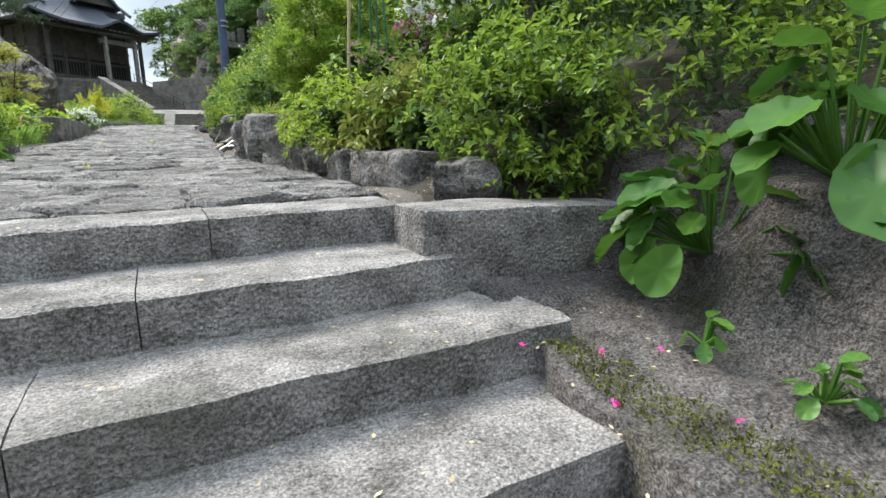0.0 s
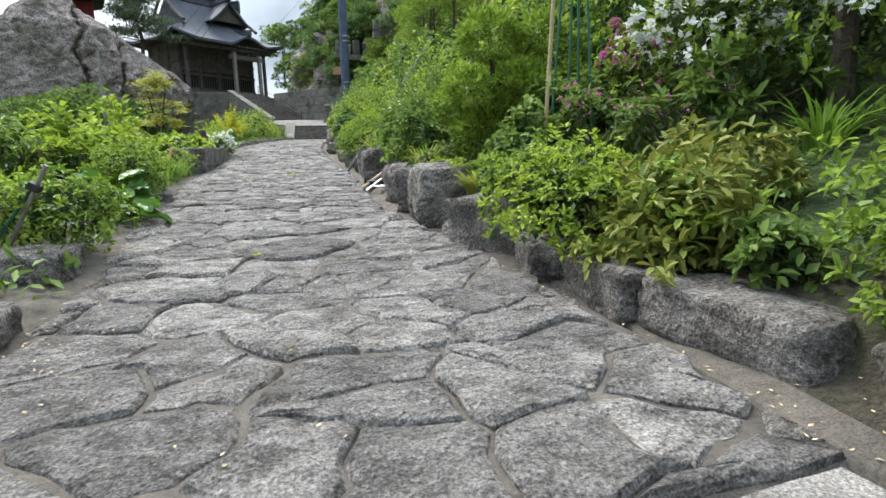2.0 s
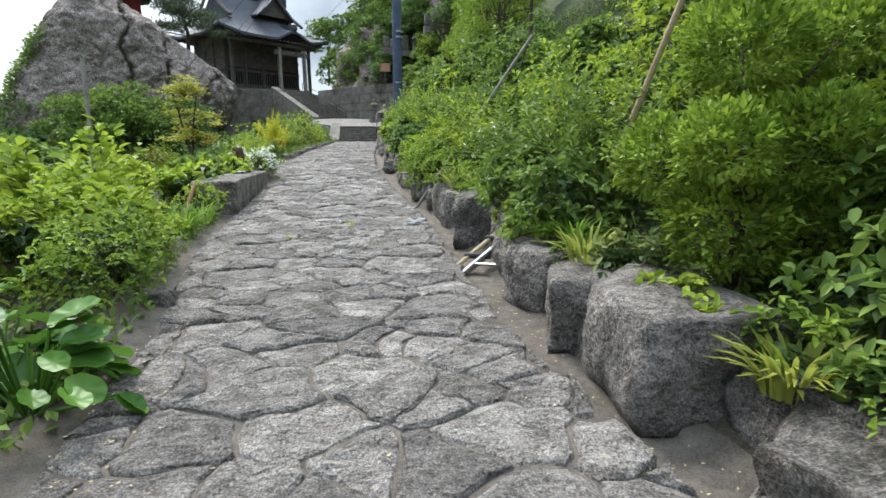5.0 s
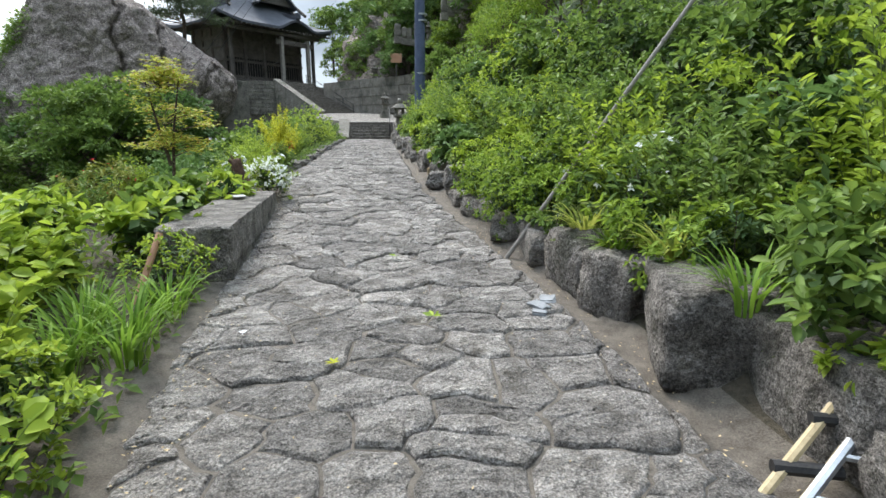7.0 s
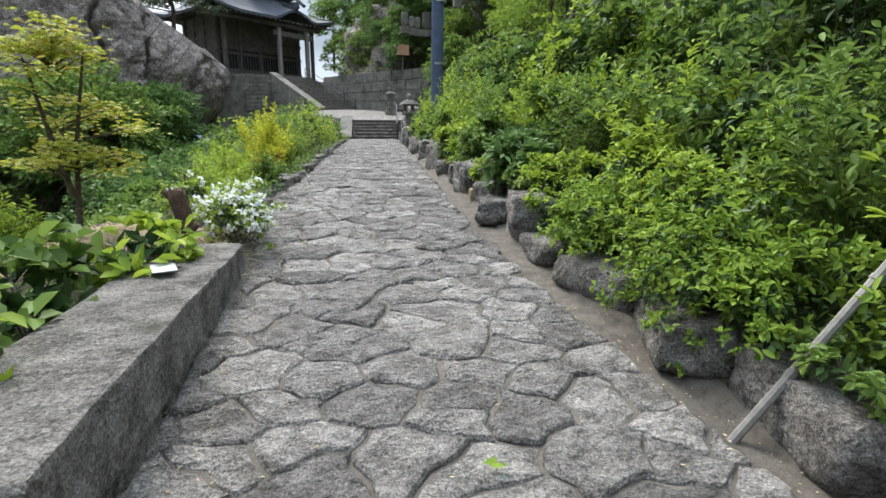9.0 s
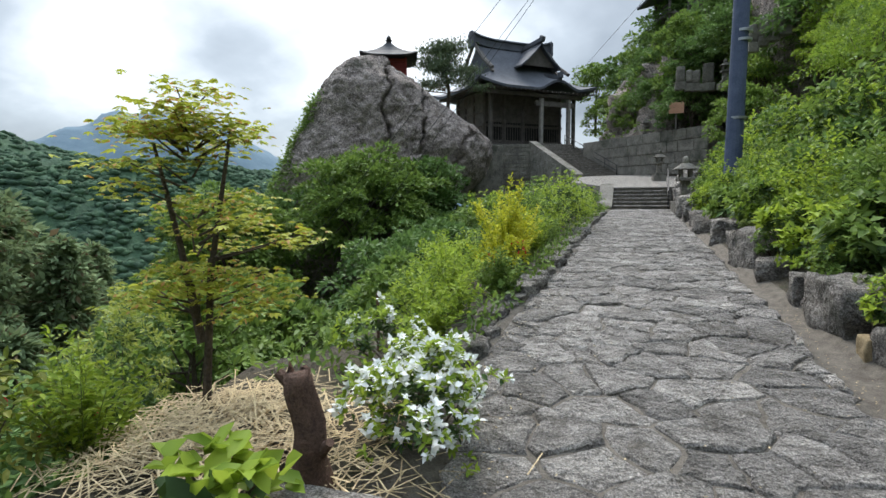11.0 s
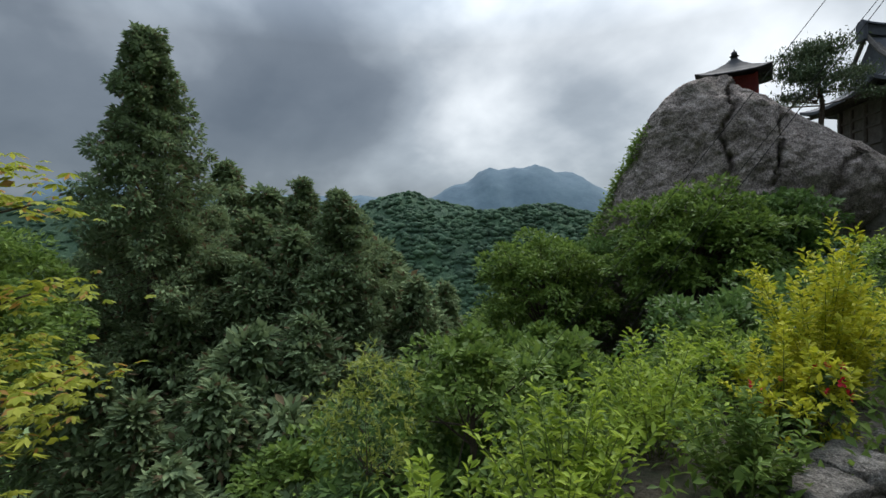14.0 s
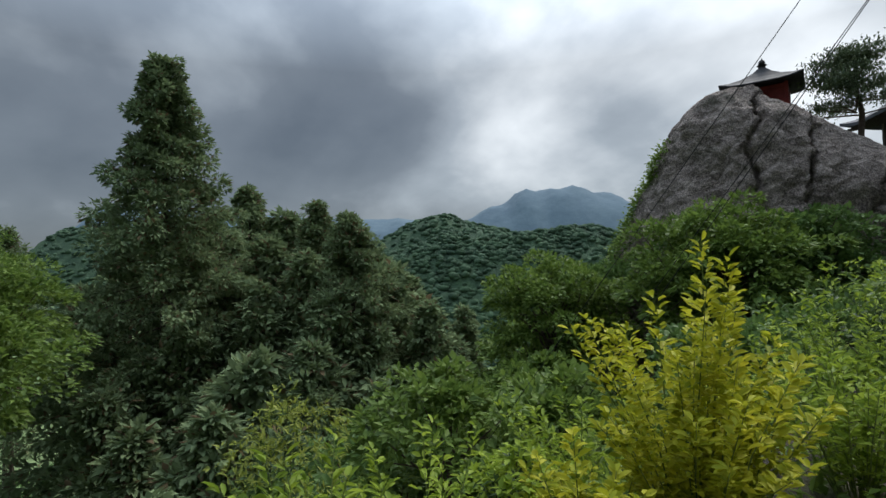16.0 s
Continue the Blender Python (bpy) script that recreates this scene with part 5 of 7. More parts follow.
# stump
def stump():
    t = thing("tree_stump", pose(-0.52, 22.25, 0.42, 4, -5), "broken reddish-brown tree stump", "stump")
    bm = bmesh.new()
    n, rows = 16, 9
    vs = []
    for j in range(rows):
        for i in range(n):
            a = 2 * math.pi * i / n
            r = 0.068 * (1.3 - 0.35 * j / 8) * (1 + 0.45 * noise.noise(Vector((math.cos(a) * 1.2, math.sin(a) * 1.2, j * 0.35))))
            vs.append(bm.verts.new((math.cos(a) * r, math.sin(a) * r, 0.66 * j / 8 + (0.12 * noise.noise(Vector((a * 2, 0, 3))) if j == 8 else 0))))
    for j in range(rows - 1):
        for i in range(n):
            bm.faces.new((vs[j * n + i], vs[j * n + (i + 1) % n], vs[(j + 1) * n + (i + 1) % n], vs[(j + 1) * n + i]))
    bm.faces.new(vs[-n:])
    part("trunk", bm, M_STUMP, t, smooth=True)
    part("branch_stub", rod((0.05, 0, 0.25), (0.14, -0.03, 0.33), 0.035, 0.022, 8), M_STUMP, t)
    part("branch_stub", rod((-0.03, 0.02, 0.55), (-0.12, 0.0, 0.66), 0.04, 0.025, 8), M_STUMP, t)


stump()

# straw mulch
rs = np.random.default_rng(4)
n = 1700
px = rs.normal(-1.25, 0.5, n)
py = rs.normal(22.45, 0.38, n)
vs, fs = [], []
for k in range(n):
    a = rs.uniform(0, math.pi)
    ln = rs.uniform(0.12, 0.36)
    z = ground_z(px[k], py[k]) + 0.02 + 0.22 * math.exp(-((px[k] + 1.1) ** 2 + (py[k] - 22.4) ** 2) * 1.6) * rs.random() ** 0.5
    d = np.array([math.cos(a), math.sin(a), rs.normal(0, 0.15)]) * ln / 2
    s = np.array([-math.sin(a), math.cos(a), 0]) * 0.004
    c = np.array([px[k], py[k], z])
    i0 = len(vs)
    vs += [c - d - s, c - d + s, c + d + s, c + d - s]
    fs.append((i0, i0 + 1, i0 + 2, i0 + 3))
tagged(mesh_np("straw_mulch", np.array(vs), np.array(fs), M_STRAW), "heap of dry straw mulch round the stump", "straw", kind="stuff")


def stake(x, y, h, r, mat, label, lean=(0, 0), z=None, name="stake", seg=8):
    gz = ground_z(x, y) if z is None else z
    t = thing(name, pose(x, y, gz), label, "stake")
    a, b = Vector((0, 0, -0.1)), Vector((lean[0], lean[1], h))
    part("pole", rod(a, b, r, r * 0.9, seg), mat, t)
    if mat in (M_BAMBOO, M_GREENPOLE, M_PALEWOOD):
        for k in range(1, 6):
            p = a.lerp(b, k / 6)
            part("node_ring", rod(p - (b - a).normalized() * 0.012, p + (b - a).normalized() * 0.012, r * 1.18, seg=seg), mat, t)
    return t


stake(-1.17, 24.18, 0.52, 0.016, M_STUMP, "rusty brown iron stake in the flower bed")
stake(0.25, 12.55, 0.75, 0.018, M_STUMP, "rusty brown iron stake beside the broad leaves")
stake(-0.6, 16.2, 1.95, 0.022, M_PALEWOOD, "weathered grey bamboo stake", (0.03, 0.05))
stake(-0.45, 18.0, 0.55, 0.03, M_SIGN, "short leaning wooden stake", (0.2, 0.25))
for lx, ly in ((-0.12, 0.1), (0.08, 0.02), (0.16, -0.08), (0.02, 0.12)):
    stake(5.1 + lx * 1.5, 12.3 + ly, 2.5, 0.014, M_GREENPOLE, "green garden stake leaning in a tripod", (-lx, -ly))
stake(4.7, 12.0, 2.3, 0.02, M_BAMBOO, "tan bamboo stake tied in the planting", (0.15, 0.1))
stake(2.95, 19.4, 2.9, 0.026, M_PALEWOOD, "long grey pole leaning into the shrubs", (2.05, -0.2), z=0.02)
stake(4.4, 15.2, 2.6, 0.03, M_BAMBOO, "long bamboo pole leaning in the shrubs", (0.6, -0.9))


def ladder():
    """Bamboo rails with metal rungs, lying against the boulders."""
    t = thing("ladder", pose(3.12, 15.4, path_z(15.4) - 0.06), "bamboo poles and aluminium ladder leaning on the boulders", "ladder")
    up = Vector((1.0, 0.38, 0.66))
    for o, m, nm in ((Vector((0, 0, 0.03)), M_BAMBOO, "bamboo_rail"), (Vector((0.14, -0.05, 0.0)), M_BAMBOO, "bamboo_rail"), (Vector((0.07, -0.1, 0.0)), M_STEEL, "side_rail"), (Vector((0.42, -0.34, 0.02)), M_STEEL, "side_rail")):
        part(nm, rod(o, o + up * (1.25 if m is M_BAMBOO else 1.0), 0.024, seg=8), m, t)
    for k in range(5):
        p = Vector((0.07, -0.1, 0)) + up * (0.12 + 0.19 * k)
        part("rung", rod(p, p + Vector((0.35, -0.24, 0.02)), 0.016, seg=6), M_STEEL, t)
    for k in (0.18, 0.42):
        p = Vector((0.07, -0.03, 0.02)) + up * k
        part("tie_wire", rod(p - Vector((0.13, -0.04, 0)), p + Vector((0.13, -0.04, 0)), 0.032, seg=8), M_IRON, t)


ladder()


def stone_lantern(x, y, z, s, label):
    t = thing("stone_lantern", pose(x, y, z, 0, 0, 8) @ Matrix.Scale(s, 4), label, "lantern", "stone lanterns")
    part("plinth", box(pose(0, 0, 0.2), (0.85, 0.85, 0.44), 0.03), M_WALLST, t)
    part("base", box(pose(0, 0, 0.52), (0.56, 0.56, 0.2), 0.05), M_WALLST, t)
    part("shaft", box(pose(0, 0, 0.92), (0.34, 0.34, 0.62), 0.05), M_WALLST, t)
    part("shelf", box(pose(0, 0, 1.28), (0.6, 0.6, 0.14), 0.04), M_WALLST, t)
    for sx in (-1, 1):
        for sy in (-1, 1):
            part("fire_box_post", box(pose(sx * 0.17, sy * 0.17, 1.5), (0.1, 0.1, 0.32), 0.01), M_WALLST, t)
    bm = bmesh.new()
    bmesh.ops.create_cone(bm, cap_ends=True, segments=4, radius1=0.62, radius2=0.16, depth=0.26, matrix=pose(0, 0, 1.79, 0, 0, 45))
    bmesh.ops.bevel(bm, geom=bm.edges[:], offset=0.03, segments=2, affect="EDGES")
    part("cap", bm, M_WALLST, t)
    bm = bmesh.new()
    bmesh.ops.create_uvsphere(bm, u_segments=10, v_segments=8, radius=0.13, matrix=Matrix.Translation((0, 0, 2.02)) @ Matrix.Diagonal((1, 1, 1.3, 1)))
    part("finial", bm, M_WALLST, t)


stone_lantern(3.0, 45.4, 1.08, 1.12, "weathered grey stone lantern beside the steps")
stone_lantern(2.3, 54.5, 2.65, 0.85, "mossy stone lantern on the landing")
stone_lantern(1.6, 62.0, 5.9, 0.7, "small stone lantern on the terrace wall")

# walls round the landing and under the hall
block_wall("wall_podium", "old mortared stone podium wall below the temple hall", (-12.2, 66.2, 3.3), (-7.2, 66.9, 3.3), 3.1, 3.0, 9, 3)
block_wall("wall_terrace", "dark stained concrete and stone terrace wall", (-3.2, 66.2, 3.2), (5.2, 57.2, 3.2), 3.0, 1.2, 4, 6)
tagged(part("podium", box(pose(-11.0, 74.5, 3.75, 0, 0, 45), (16, 12.5, 5.2), 0.1), M_WALLST), "stone podium carrying the temple hall", "podium", kind="structure")
d = (STAIR_B - STAIR_A)
side = Vector((-d.y, d.x, 0)).normalized()
vs = []
for k in (-0.35, 0.35):
    for p, top in ((STAIR_A, 0.15), (STAIR_B, 0.25)):
        q = p + side * (1.95 + k)
        vs += [(q.x, q.y, 2.0), (q.x, q.y, q.z + top)]
tagged(raw("wall_stair", vs, [(0, 1, 3, 2), (4, 6, 7, 5), (1, 5, 7, 3), (0, 4, 5, 1), (2, 3, 7, 6), (0, 2, 6, 4)], M_WALLST), "sloping stone parapet beside the temple stair", "wall", kind="structure")


def handrail(a, b, posts, label, h=0.85):
    a, b = Vector(a), Vector(b)
    t = thing("handrail", Matrix.Identity(4), label, "handrail")
    for k in range(posts):
        p = a.lerp(b, k / (posts - 1))
        part("post", rod(p, p + Vector((0, 0, h)), 0.03, seg=8), M_IRON, t)
    for z in (h, h * 0.5):
        part("rail", rod(a + Vector((0, 0, z)), b + Vector((0, 0, z)), 0.028, seg=8), M_IRON, t)


handrail(STAIR_A - side * 1.2 + Vector((0, 0, 0)), STAIR_B - side * 1.2, 6, "dark iron handrail along the temple stair")
handrail((2.45, 47.1, 1.2), (2.5, 49.3, 2.3), 2, "dark iron handrail beside the steps")

# wooded bank behind the terrace wall
bank = tagged(part("bank_rock", rocky((17, 13, 13), 77, 4, 0.3), M_CLIFF, smooth=True), "rocky wooded bank rising behind the terrace wall", "rock")
bank.matrix_world = pose(8.5, 71, 5.5, 0, 0, 20)
rb = np.random.default_rng(8)
pv = np.array([v.co for v in bank.data.vertices])
pv = pv[rb.choice(len(pv), 5000)] + rb.normal(0, 0.35, (5000, 3))
v, f = leaf_mesh(rb, pv, pv / np.linalg.norm(pv, axis=1)[:, None] + np.array([0, 0, 0.3]), 0.5, 0.28, 0.5, 0.5)
mesh_np("creeper", v, f, L_MID, bank)

# utility pole and wires
pole = thing("utility_pole", pose(3.5, 37.0, path_z(37)), "dark blue-grey utility pole with pale bands", "pole")
part("shaft", rod((0, 0, -0.4), (0.1, 0, 14.6), 0.24, 0.17, 16), M_POLE, pole)
for z in (3.0, 5.1, 5.35, 8.0):
    part("band", rod((0.02 * z, 0, z), (0.02 * z, 0, z + 0.07), 0.245, seg=16), M_STEEL, pole)
WIRES = [((3.3, 36.6, 15.0), (-14.0, 34.0, -5.3)), ((3.6, 36.9, 15.0), (-13.0, 34.6, -6.5)), ((3.9, 37.3, 15.3), (-13.0, 36.6, -4.2)), ((3.5, 37.1, 10.2), (-11.0, 68.2, 5.2))]
for a, b in WIRES:
    a, b = Vector(a), Vector(b)
    pts = [a.lerp(b, u / 14) - Vector((0, 0, 0.15 * 4 * (u / 14) * (1 - u / 14))) for u in range(15)]
    tagged(part("power_cable", tube(pts, 0.008, 0.008, 5), M_IRON), "thin dark overhead power cable", "cable", "overhead cables")

signt = thing("notice_board", pose(3.37, 58.0, 6.3), "small orange-brown wooden notice board", "sign")
part("board", box(pose(0, 0, 1.15), (0.9, 0.06, 0.7), 0.02), M_SIGN, signt)
part("leg", rod((0, 0.05, -0.3), (0, 0.05, 1.0), 0.05), M_WOOD, signt)


# memorial stones, niche posts and a roofed gallery on the hill side above the landing
def memorial_stone(x, y, z, w, h, seed):
    """A worn upright stone on a low base."""
    t = thing("memorial_stone", pose(x, y, z, 0, 0, seed * 17 % 20 - 10), "worn upright grey memorial stone on the hill side", "memorial stone", "memorial stones")
    part("base", box(pose(0, 0, -0.1), (w * 1.3, w * 1.0, 0.5), 0.05), M_WALLST, t)
    part("slab", rocky((w, w * 0.6, h * 1.1), seed, 2, 0.10), M_WALLST, t, smooth=True).location = (0, 0, 0.2 + h / 2)


for k, (x, y, z, w, h) in enumerate([(3.55, 58.0, 8.9, 0.5, 0.9), (4.05, 58.0, 8.8, 0.4, 0.7), (4.45, 58.0, 8.75, 0.45, 0.7), (5.16, 58.0, 8.7, 0.65, 1.1), (6.5, 52.0, 9.5, 0.4, 0.8), (6.95, 52.0, 9.75, 0.4, 0.85), (7.4, 52.0, 9.95, 0.4, 0.85), (7.9, 52.0, 10.2, 0.42, 0.9)]):
    memorial_stone(x, y, z, w, h, 210 + k)
cliff = tagged(part("niche_cliff", rocky((6.5, 4.0, 8.5), 321, 4, 0.22), M_CLIFF, smooth=True), "bare brown rock face with stone niches on the hill side", "rock")
cliff.matrix_world = pose(10.4, 55.0, 9.2, 0, 0, 12)
stone_lantern(5.82, 56.0, 8.1, 0.8, "small stone lantern on the hill side")
gal = thing("hill_gallery", pose(4.0, 73.0, 17.6, 0, 0, 20), "dark timber gallery with a thin eave high on the hill", "building")
part("roof", box(pose(0, 0, 2.1, 0, -14), (5.6, 4.2, 0.22), 0.04), M_DARKROOF, gal)
part("floor", box(pose(0.5, 0, -0.1), (3.8, 3.4, 0.2), 0.03), M_WOOD, gal)
part("back_wall", box(pose(1.6, 0, 0.9), (1.4, 3.2, 2.0), 0.03), M_WOOD, gal)
for sx in (-1.2, 0.4):
    for sy in (-1.5, 1.5):
        part("post", box(pose(sx, sy, -1.2), (0.18, 0.18, 6.4), 0.02), M_WOOD, gal)
for z in (0.35, 0.75):
    part("rail", box(pose(-1.2, 0, z), (0.1, 3.2, 0.1), 0.01), M_WOOD, gal)

# chips, grit and fallen leaves on the path and in the gutter
rng = np.random.default_rng(17)
n = 2600
yy = rng.uniform(6.2, 27, n)
edge = rng.random(n)
xx = np.array([(left_x(b) + abs(rng.normal(0, 0.22)) if e < 0.4 else right_x(b) + rng.normal(0.12, 0.16) if e < 0.8 else rng.uniform(left_x(b), right_x(b))) if b > 8 else rng.uniform(1.0, 4.75) for e, b in zip(edge, yy)])


def top_z(x, y):
    if y < 7.95:
        d = (y - 7.83) - (x - 3.28) * 0.12
        if x < 4.1:
            k = max(0, math.ceil(-d / 0.43))
            return -0.255 - 0.166 * min(k, 4)
        return -0.58 - 0.15 * (7.5 - y)
    return path_z(y) + 0.012 if left_x(y) < x < right_x(y) else ground_z(x, y) + 0.004


zz = np.array([top_z(a, b) for a, b in zip(xx, yy)])
pos = np.stack([xx, yy, zz + 0.006], 1)
v, f = leaf_mesh(rng, pos, np.tile([0.0, 0.0, 0.02], (n, 1)), 0.026, 0.012, 0.0, 1.0, 0.2)
v[:, 2] = np.repeat(zz, 4) + 0.004 + np.abs(v[:, 2] - np.repeat(pos[:, 2], 4)) * 0.25
tagged(mesh_np("leaf_litter", v, f, M_STRAW), "dry leaf litter and wood chips scattered on the paving", "litter", kind="stuff")
pick = [(4.28, 6.72), (4.42, 6.95), (4.55, 6.55), (4.05, 6.45), (4.62, 6.9), (4.3, 6.35), (4.5, 6.2), (4.75, 6.5), (4.2, 7.05), (4.0, 6.2)]
pos = np.array([(a, b, top_z(a, b) + 0.012) for a, b in pick])
v, f = leaf_mesh(rng, np.repeat(pos, 4, 0), rng.normal(0, 1, (40, 3)) * [1, 1, 0.2], 0.02, 0.014, 0, 0.3)
tagged(mesh_np("fallen_petals", v, f, leaf_material("magenta_petal", (0.5, 0.03, 0.2), (0.7, 0.08, 0.3), 0.2)), "pink petals fallen on the stone", "petals", kind="stuff")

# broken slates at the gutter edge, fallen leaves and blossoms
M_SLATE = material("pale_slate", (0.15, 0.155, 0.16), (0.27, 0.275, 0.275), 0.8, 12.0, 70.0, 0.3, 0.006)
for x, y, w, l, rz in ((2.86, 17.6, 0.10, 0.17, 30), (2.98, 17.74, 0.12, 0.15, -20), (2.82, 17.45, 0.07, 0.11, 65)):
    bm = rocky((w, l, 0.035), int(x * 100 + y), 2, 0.22)
    ob = tagged(part("slate_piece", bm, M_SLATE), "broken flat piece of pale grey slate on the paving", "slate", "broken slates")
    ob.matrix_world = pose(x, y, path_z(y) + 0.03, 2, -3, rz)


def fallen_leaf(x, y, size, mat, label, seed):
    rng = np.random.default_rng(seed)
    vs, fs = [], []
    for q in range(5):
        a = (q - 2) * 0.75 + seed
        v, f = leaf_mesh(rng, np.array([[0.0, 0, 0.01]]), np.array([[math.cos(a), math.sin(a), 0.12]]), size, size * 0.55, 0, 0.03, 0.15)
        fs.append(f + 4 * q)
        vs.append(v)
    ob = tagged(mesh_np("fallen_leaf", np.concatenate(vs), np.concatenate(fs), mat), label, "leaf", "fallen leaves")
    ob.matrix_world = pose(x, y, path_z(y) + 0.03)


fallen_leaf(1.98, 17.45, 0.09, L_BRIGHT, "green lobed leaf fallen on the paving", 1)
fallen_leaf(1.28, 16.75, 0.06, L_YELLOW, "yellow-green leaf fallen on the paving", 2)
fallen_leaf(0.62, 17.3, 0.05, L_WHITE, "white blossom fallen on the paving", 3)
fallen_leaf(1.75, 19.2, 0.06, L_AZALEA, "small green weed in a paving joint", 4)
fallen_leaf(2.2, 11.1, 0.05, L_YELLOW, "yellow-green leaf fallen on the paving", 5)
clamp = thing("clamped_stake", pose(0.95, 10.9, 0.0), "pale leaning stake with a dark clamp in the bed", "stake")
part("pole", rod((-0.35, 0.1, -0.25), (0.12, 0.0, 0.5), 0.016, 0.014, 8), M_PALEWOOD, clamp)
part("pole", rod((-0.42, 0.0, -0.2), (0.0, 0.05, 0.36), 0.012, 0.012, 8), M_GREENPOLE, clamp)
part("clamp", box(pose(0.03, 0.02, 0.37, 0, 30), (0.07, 0.06, 0.05), 0.01), M_IRON, clamp)

# ==== planting, hill side ====
big_green = "dense bright green azalea bush"
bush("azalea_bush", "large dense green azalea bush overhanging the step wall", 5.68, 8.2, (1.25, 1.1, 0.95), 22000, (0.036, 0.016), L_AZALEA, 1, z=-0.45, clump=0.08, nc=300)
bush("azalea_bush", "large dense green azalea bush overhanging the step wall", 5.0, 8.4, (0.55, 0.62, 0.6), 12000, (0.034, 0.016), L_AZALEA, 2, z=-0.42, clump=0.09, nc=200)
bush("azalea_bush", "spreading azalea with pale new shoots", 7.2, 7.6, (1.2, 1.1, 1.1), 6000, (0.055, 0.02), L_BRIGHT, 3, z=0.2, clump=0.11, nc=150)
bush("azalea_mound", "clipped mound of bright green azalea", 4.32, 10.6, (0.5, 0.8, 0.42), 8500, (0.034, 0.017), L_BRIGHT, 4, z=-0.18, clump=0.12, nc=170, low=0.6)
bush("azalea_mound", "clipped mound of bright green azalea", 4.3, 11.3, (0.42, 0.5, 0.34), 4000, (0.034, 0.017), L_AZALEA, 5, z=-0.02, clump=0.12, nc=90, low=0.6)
bush("rhododendron", "low rhododendron with bronze new leaves", 4.55, 9.75, (0.42, 0.5, 0.4), 3000, (0.064, 0.022), L_BRONZE, 6, z=-0.2, clump=0.12, nc=60)
bush("rhododendron", "low rhododendron with bronze new leaves", 5.15, 10.1, (0.45, 0.45, 0.35), 1800, (0.064, 0.022), L_BRONZE, 7, z=0.12, clump=0.12, nc=50)
bush("white_azalea", "tall white flowering azalea bush", 6.2, 11.7, (0.95, 0.9, 0.7), 4200, (0.05, 0.02), L_AZALEA, 10, z=0.9, flower=L_WHITE, nf=760, fsize=0.085, clump=0.12, nc=90)
bush("white_azalea", "tall white flowering azalea bush", 6.6, 10.7, (0.8, 0.8, 0.6), 3200, (0.05, 0.02), L_AZALEA, 11, z=0.9, flower=L_WHITE, nf=380, fsize=0.085, clump=0.12, nc=80)
bush("magenta_azalea", "small azalea with magenta blossoms", 5.75, 12.3, (0.35, 0.35, 0.35), 1100, (0.045, 0.02), L_AZALEA, 12, z=1.15, flower=L_PINK, nf=140, fsize=0.07)
bush("campion", "pink flowering campion plants", 5.0, 11.6, (0.45, 0.4, 0.3), 900, (0.07, 0.022), L_MID, 13, z=0.48, flower=L_PINK, nf=60, fsize=0.05, stems=18, fill=0.7)
bush("campion", "pink flowering campion plants", 5.45, 11.1, (0.45, 0.45, 0.3), 900, (0.07, 0.022), L_MID, 14, z=0.52, flower=L_PINK, nf=60, fsize=0.05, stems=18, fill=0.7)
bush("anemone_plant", "broad lobed-leaf perennial in the bed", 4.75, 12.2, (0.5, 0.5, 0.32), 1900, (0.065, 0.034), L_MID, 15, z=0.3, stems=14, clump=0.2)
bush("anemone_plant", "broad lobed-leaf perennial in the bed", 5.25, 12.5, (0.6, 0.5, 0.4), 2100, (0.065, 0.034), L_MID, 16, z=0.5, stems=14, clump=0.2)
blades("bamboo_grass", "tuft of yellow-green dwarf bamboo", 4.16, 12.2, 120, 0.36, 0.032, L_FERN, 17, r=0.14, z=0.12)
blades("bamboo_grass", "tuft of yellow-green dwarf bamboo", 4.55, 11.8, 60, 0.28, 0.028, L_FERN, 18, r=0.1, z=0.1)
for k, (x, y, z, n, ln, m) in enumerate([(5.9, 10.2, 0.5, 60, 0.6, L_GRASS), (6.1, 9.6, 0.45, 60, 0.65, L_GRASS), (5.6, 9.3, 0.25, 40, 0.45, L_GRASS), (3.75, 17.2, 0.5, 70, 0.5, L_FERN), (3.7, 16.3, 0.45, 60, 0.48, L_GRASS), (3.55, 18.4, 0.5, 60, 0.5, L_FERN), (3.65, 17.85, 0.4, 60, 0.45, L_GRASS), (4.2, 18.9, 0.75, 60, 0.6, L_GRASS), (3.5, 26.4, 1.05, 60, 0.5, L_GRASS), (3.3, 24.2, 0.85, 60, 0.5, L_GRASS), (4.0, 14.4, 0.35, 60, 0.45, L_GRASS), (3.9, 13.9, 0.3, 50, 0.4, L_FERN)]):
    blades("day_lily", "arching strap-leaved day lily clump", x, y, n, ln, 0.026, m, 300 + k, r=0.13, z=z, group="day lilies")
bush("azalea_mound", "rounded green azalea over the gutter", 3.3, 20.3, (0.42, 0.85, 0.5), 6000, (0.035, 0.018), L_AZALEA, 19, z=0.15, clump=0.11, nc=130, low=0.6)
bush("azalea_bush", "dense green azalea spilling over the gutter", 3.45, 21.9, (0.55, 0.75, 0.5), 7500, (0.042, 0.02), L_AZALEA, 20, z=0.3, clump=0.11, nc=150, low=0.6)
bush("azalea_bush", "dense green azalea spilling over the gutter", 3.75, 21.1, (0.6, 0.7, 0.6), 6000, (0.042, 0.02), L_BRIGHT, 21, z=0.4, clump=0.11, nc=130)


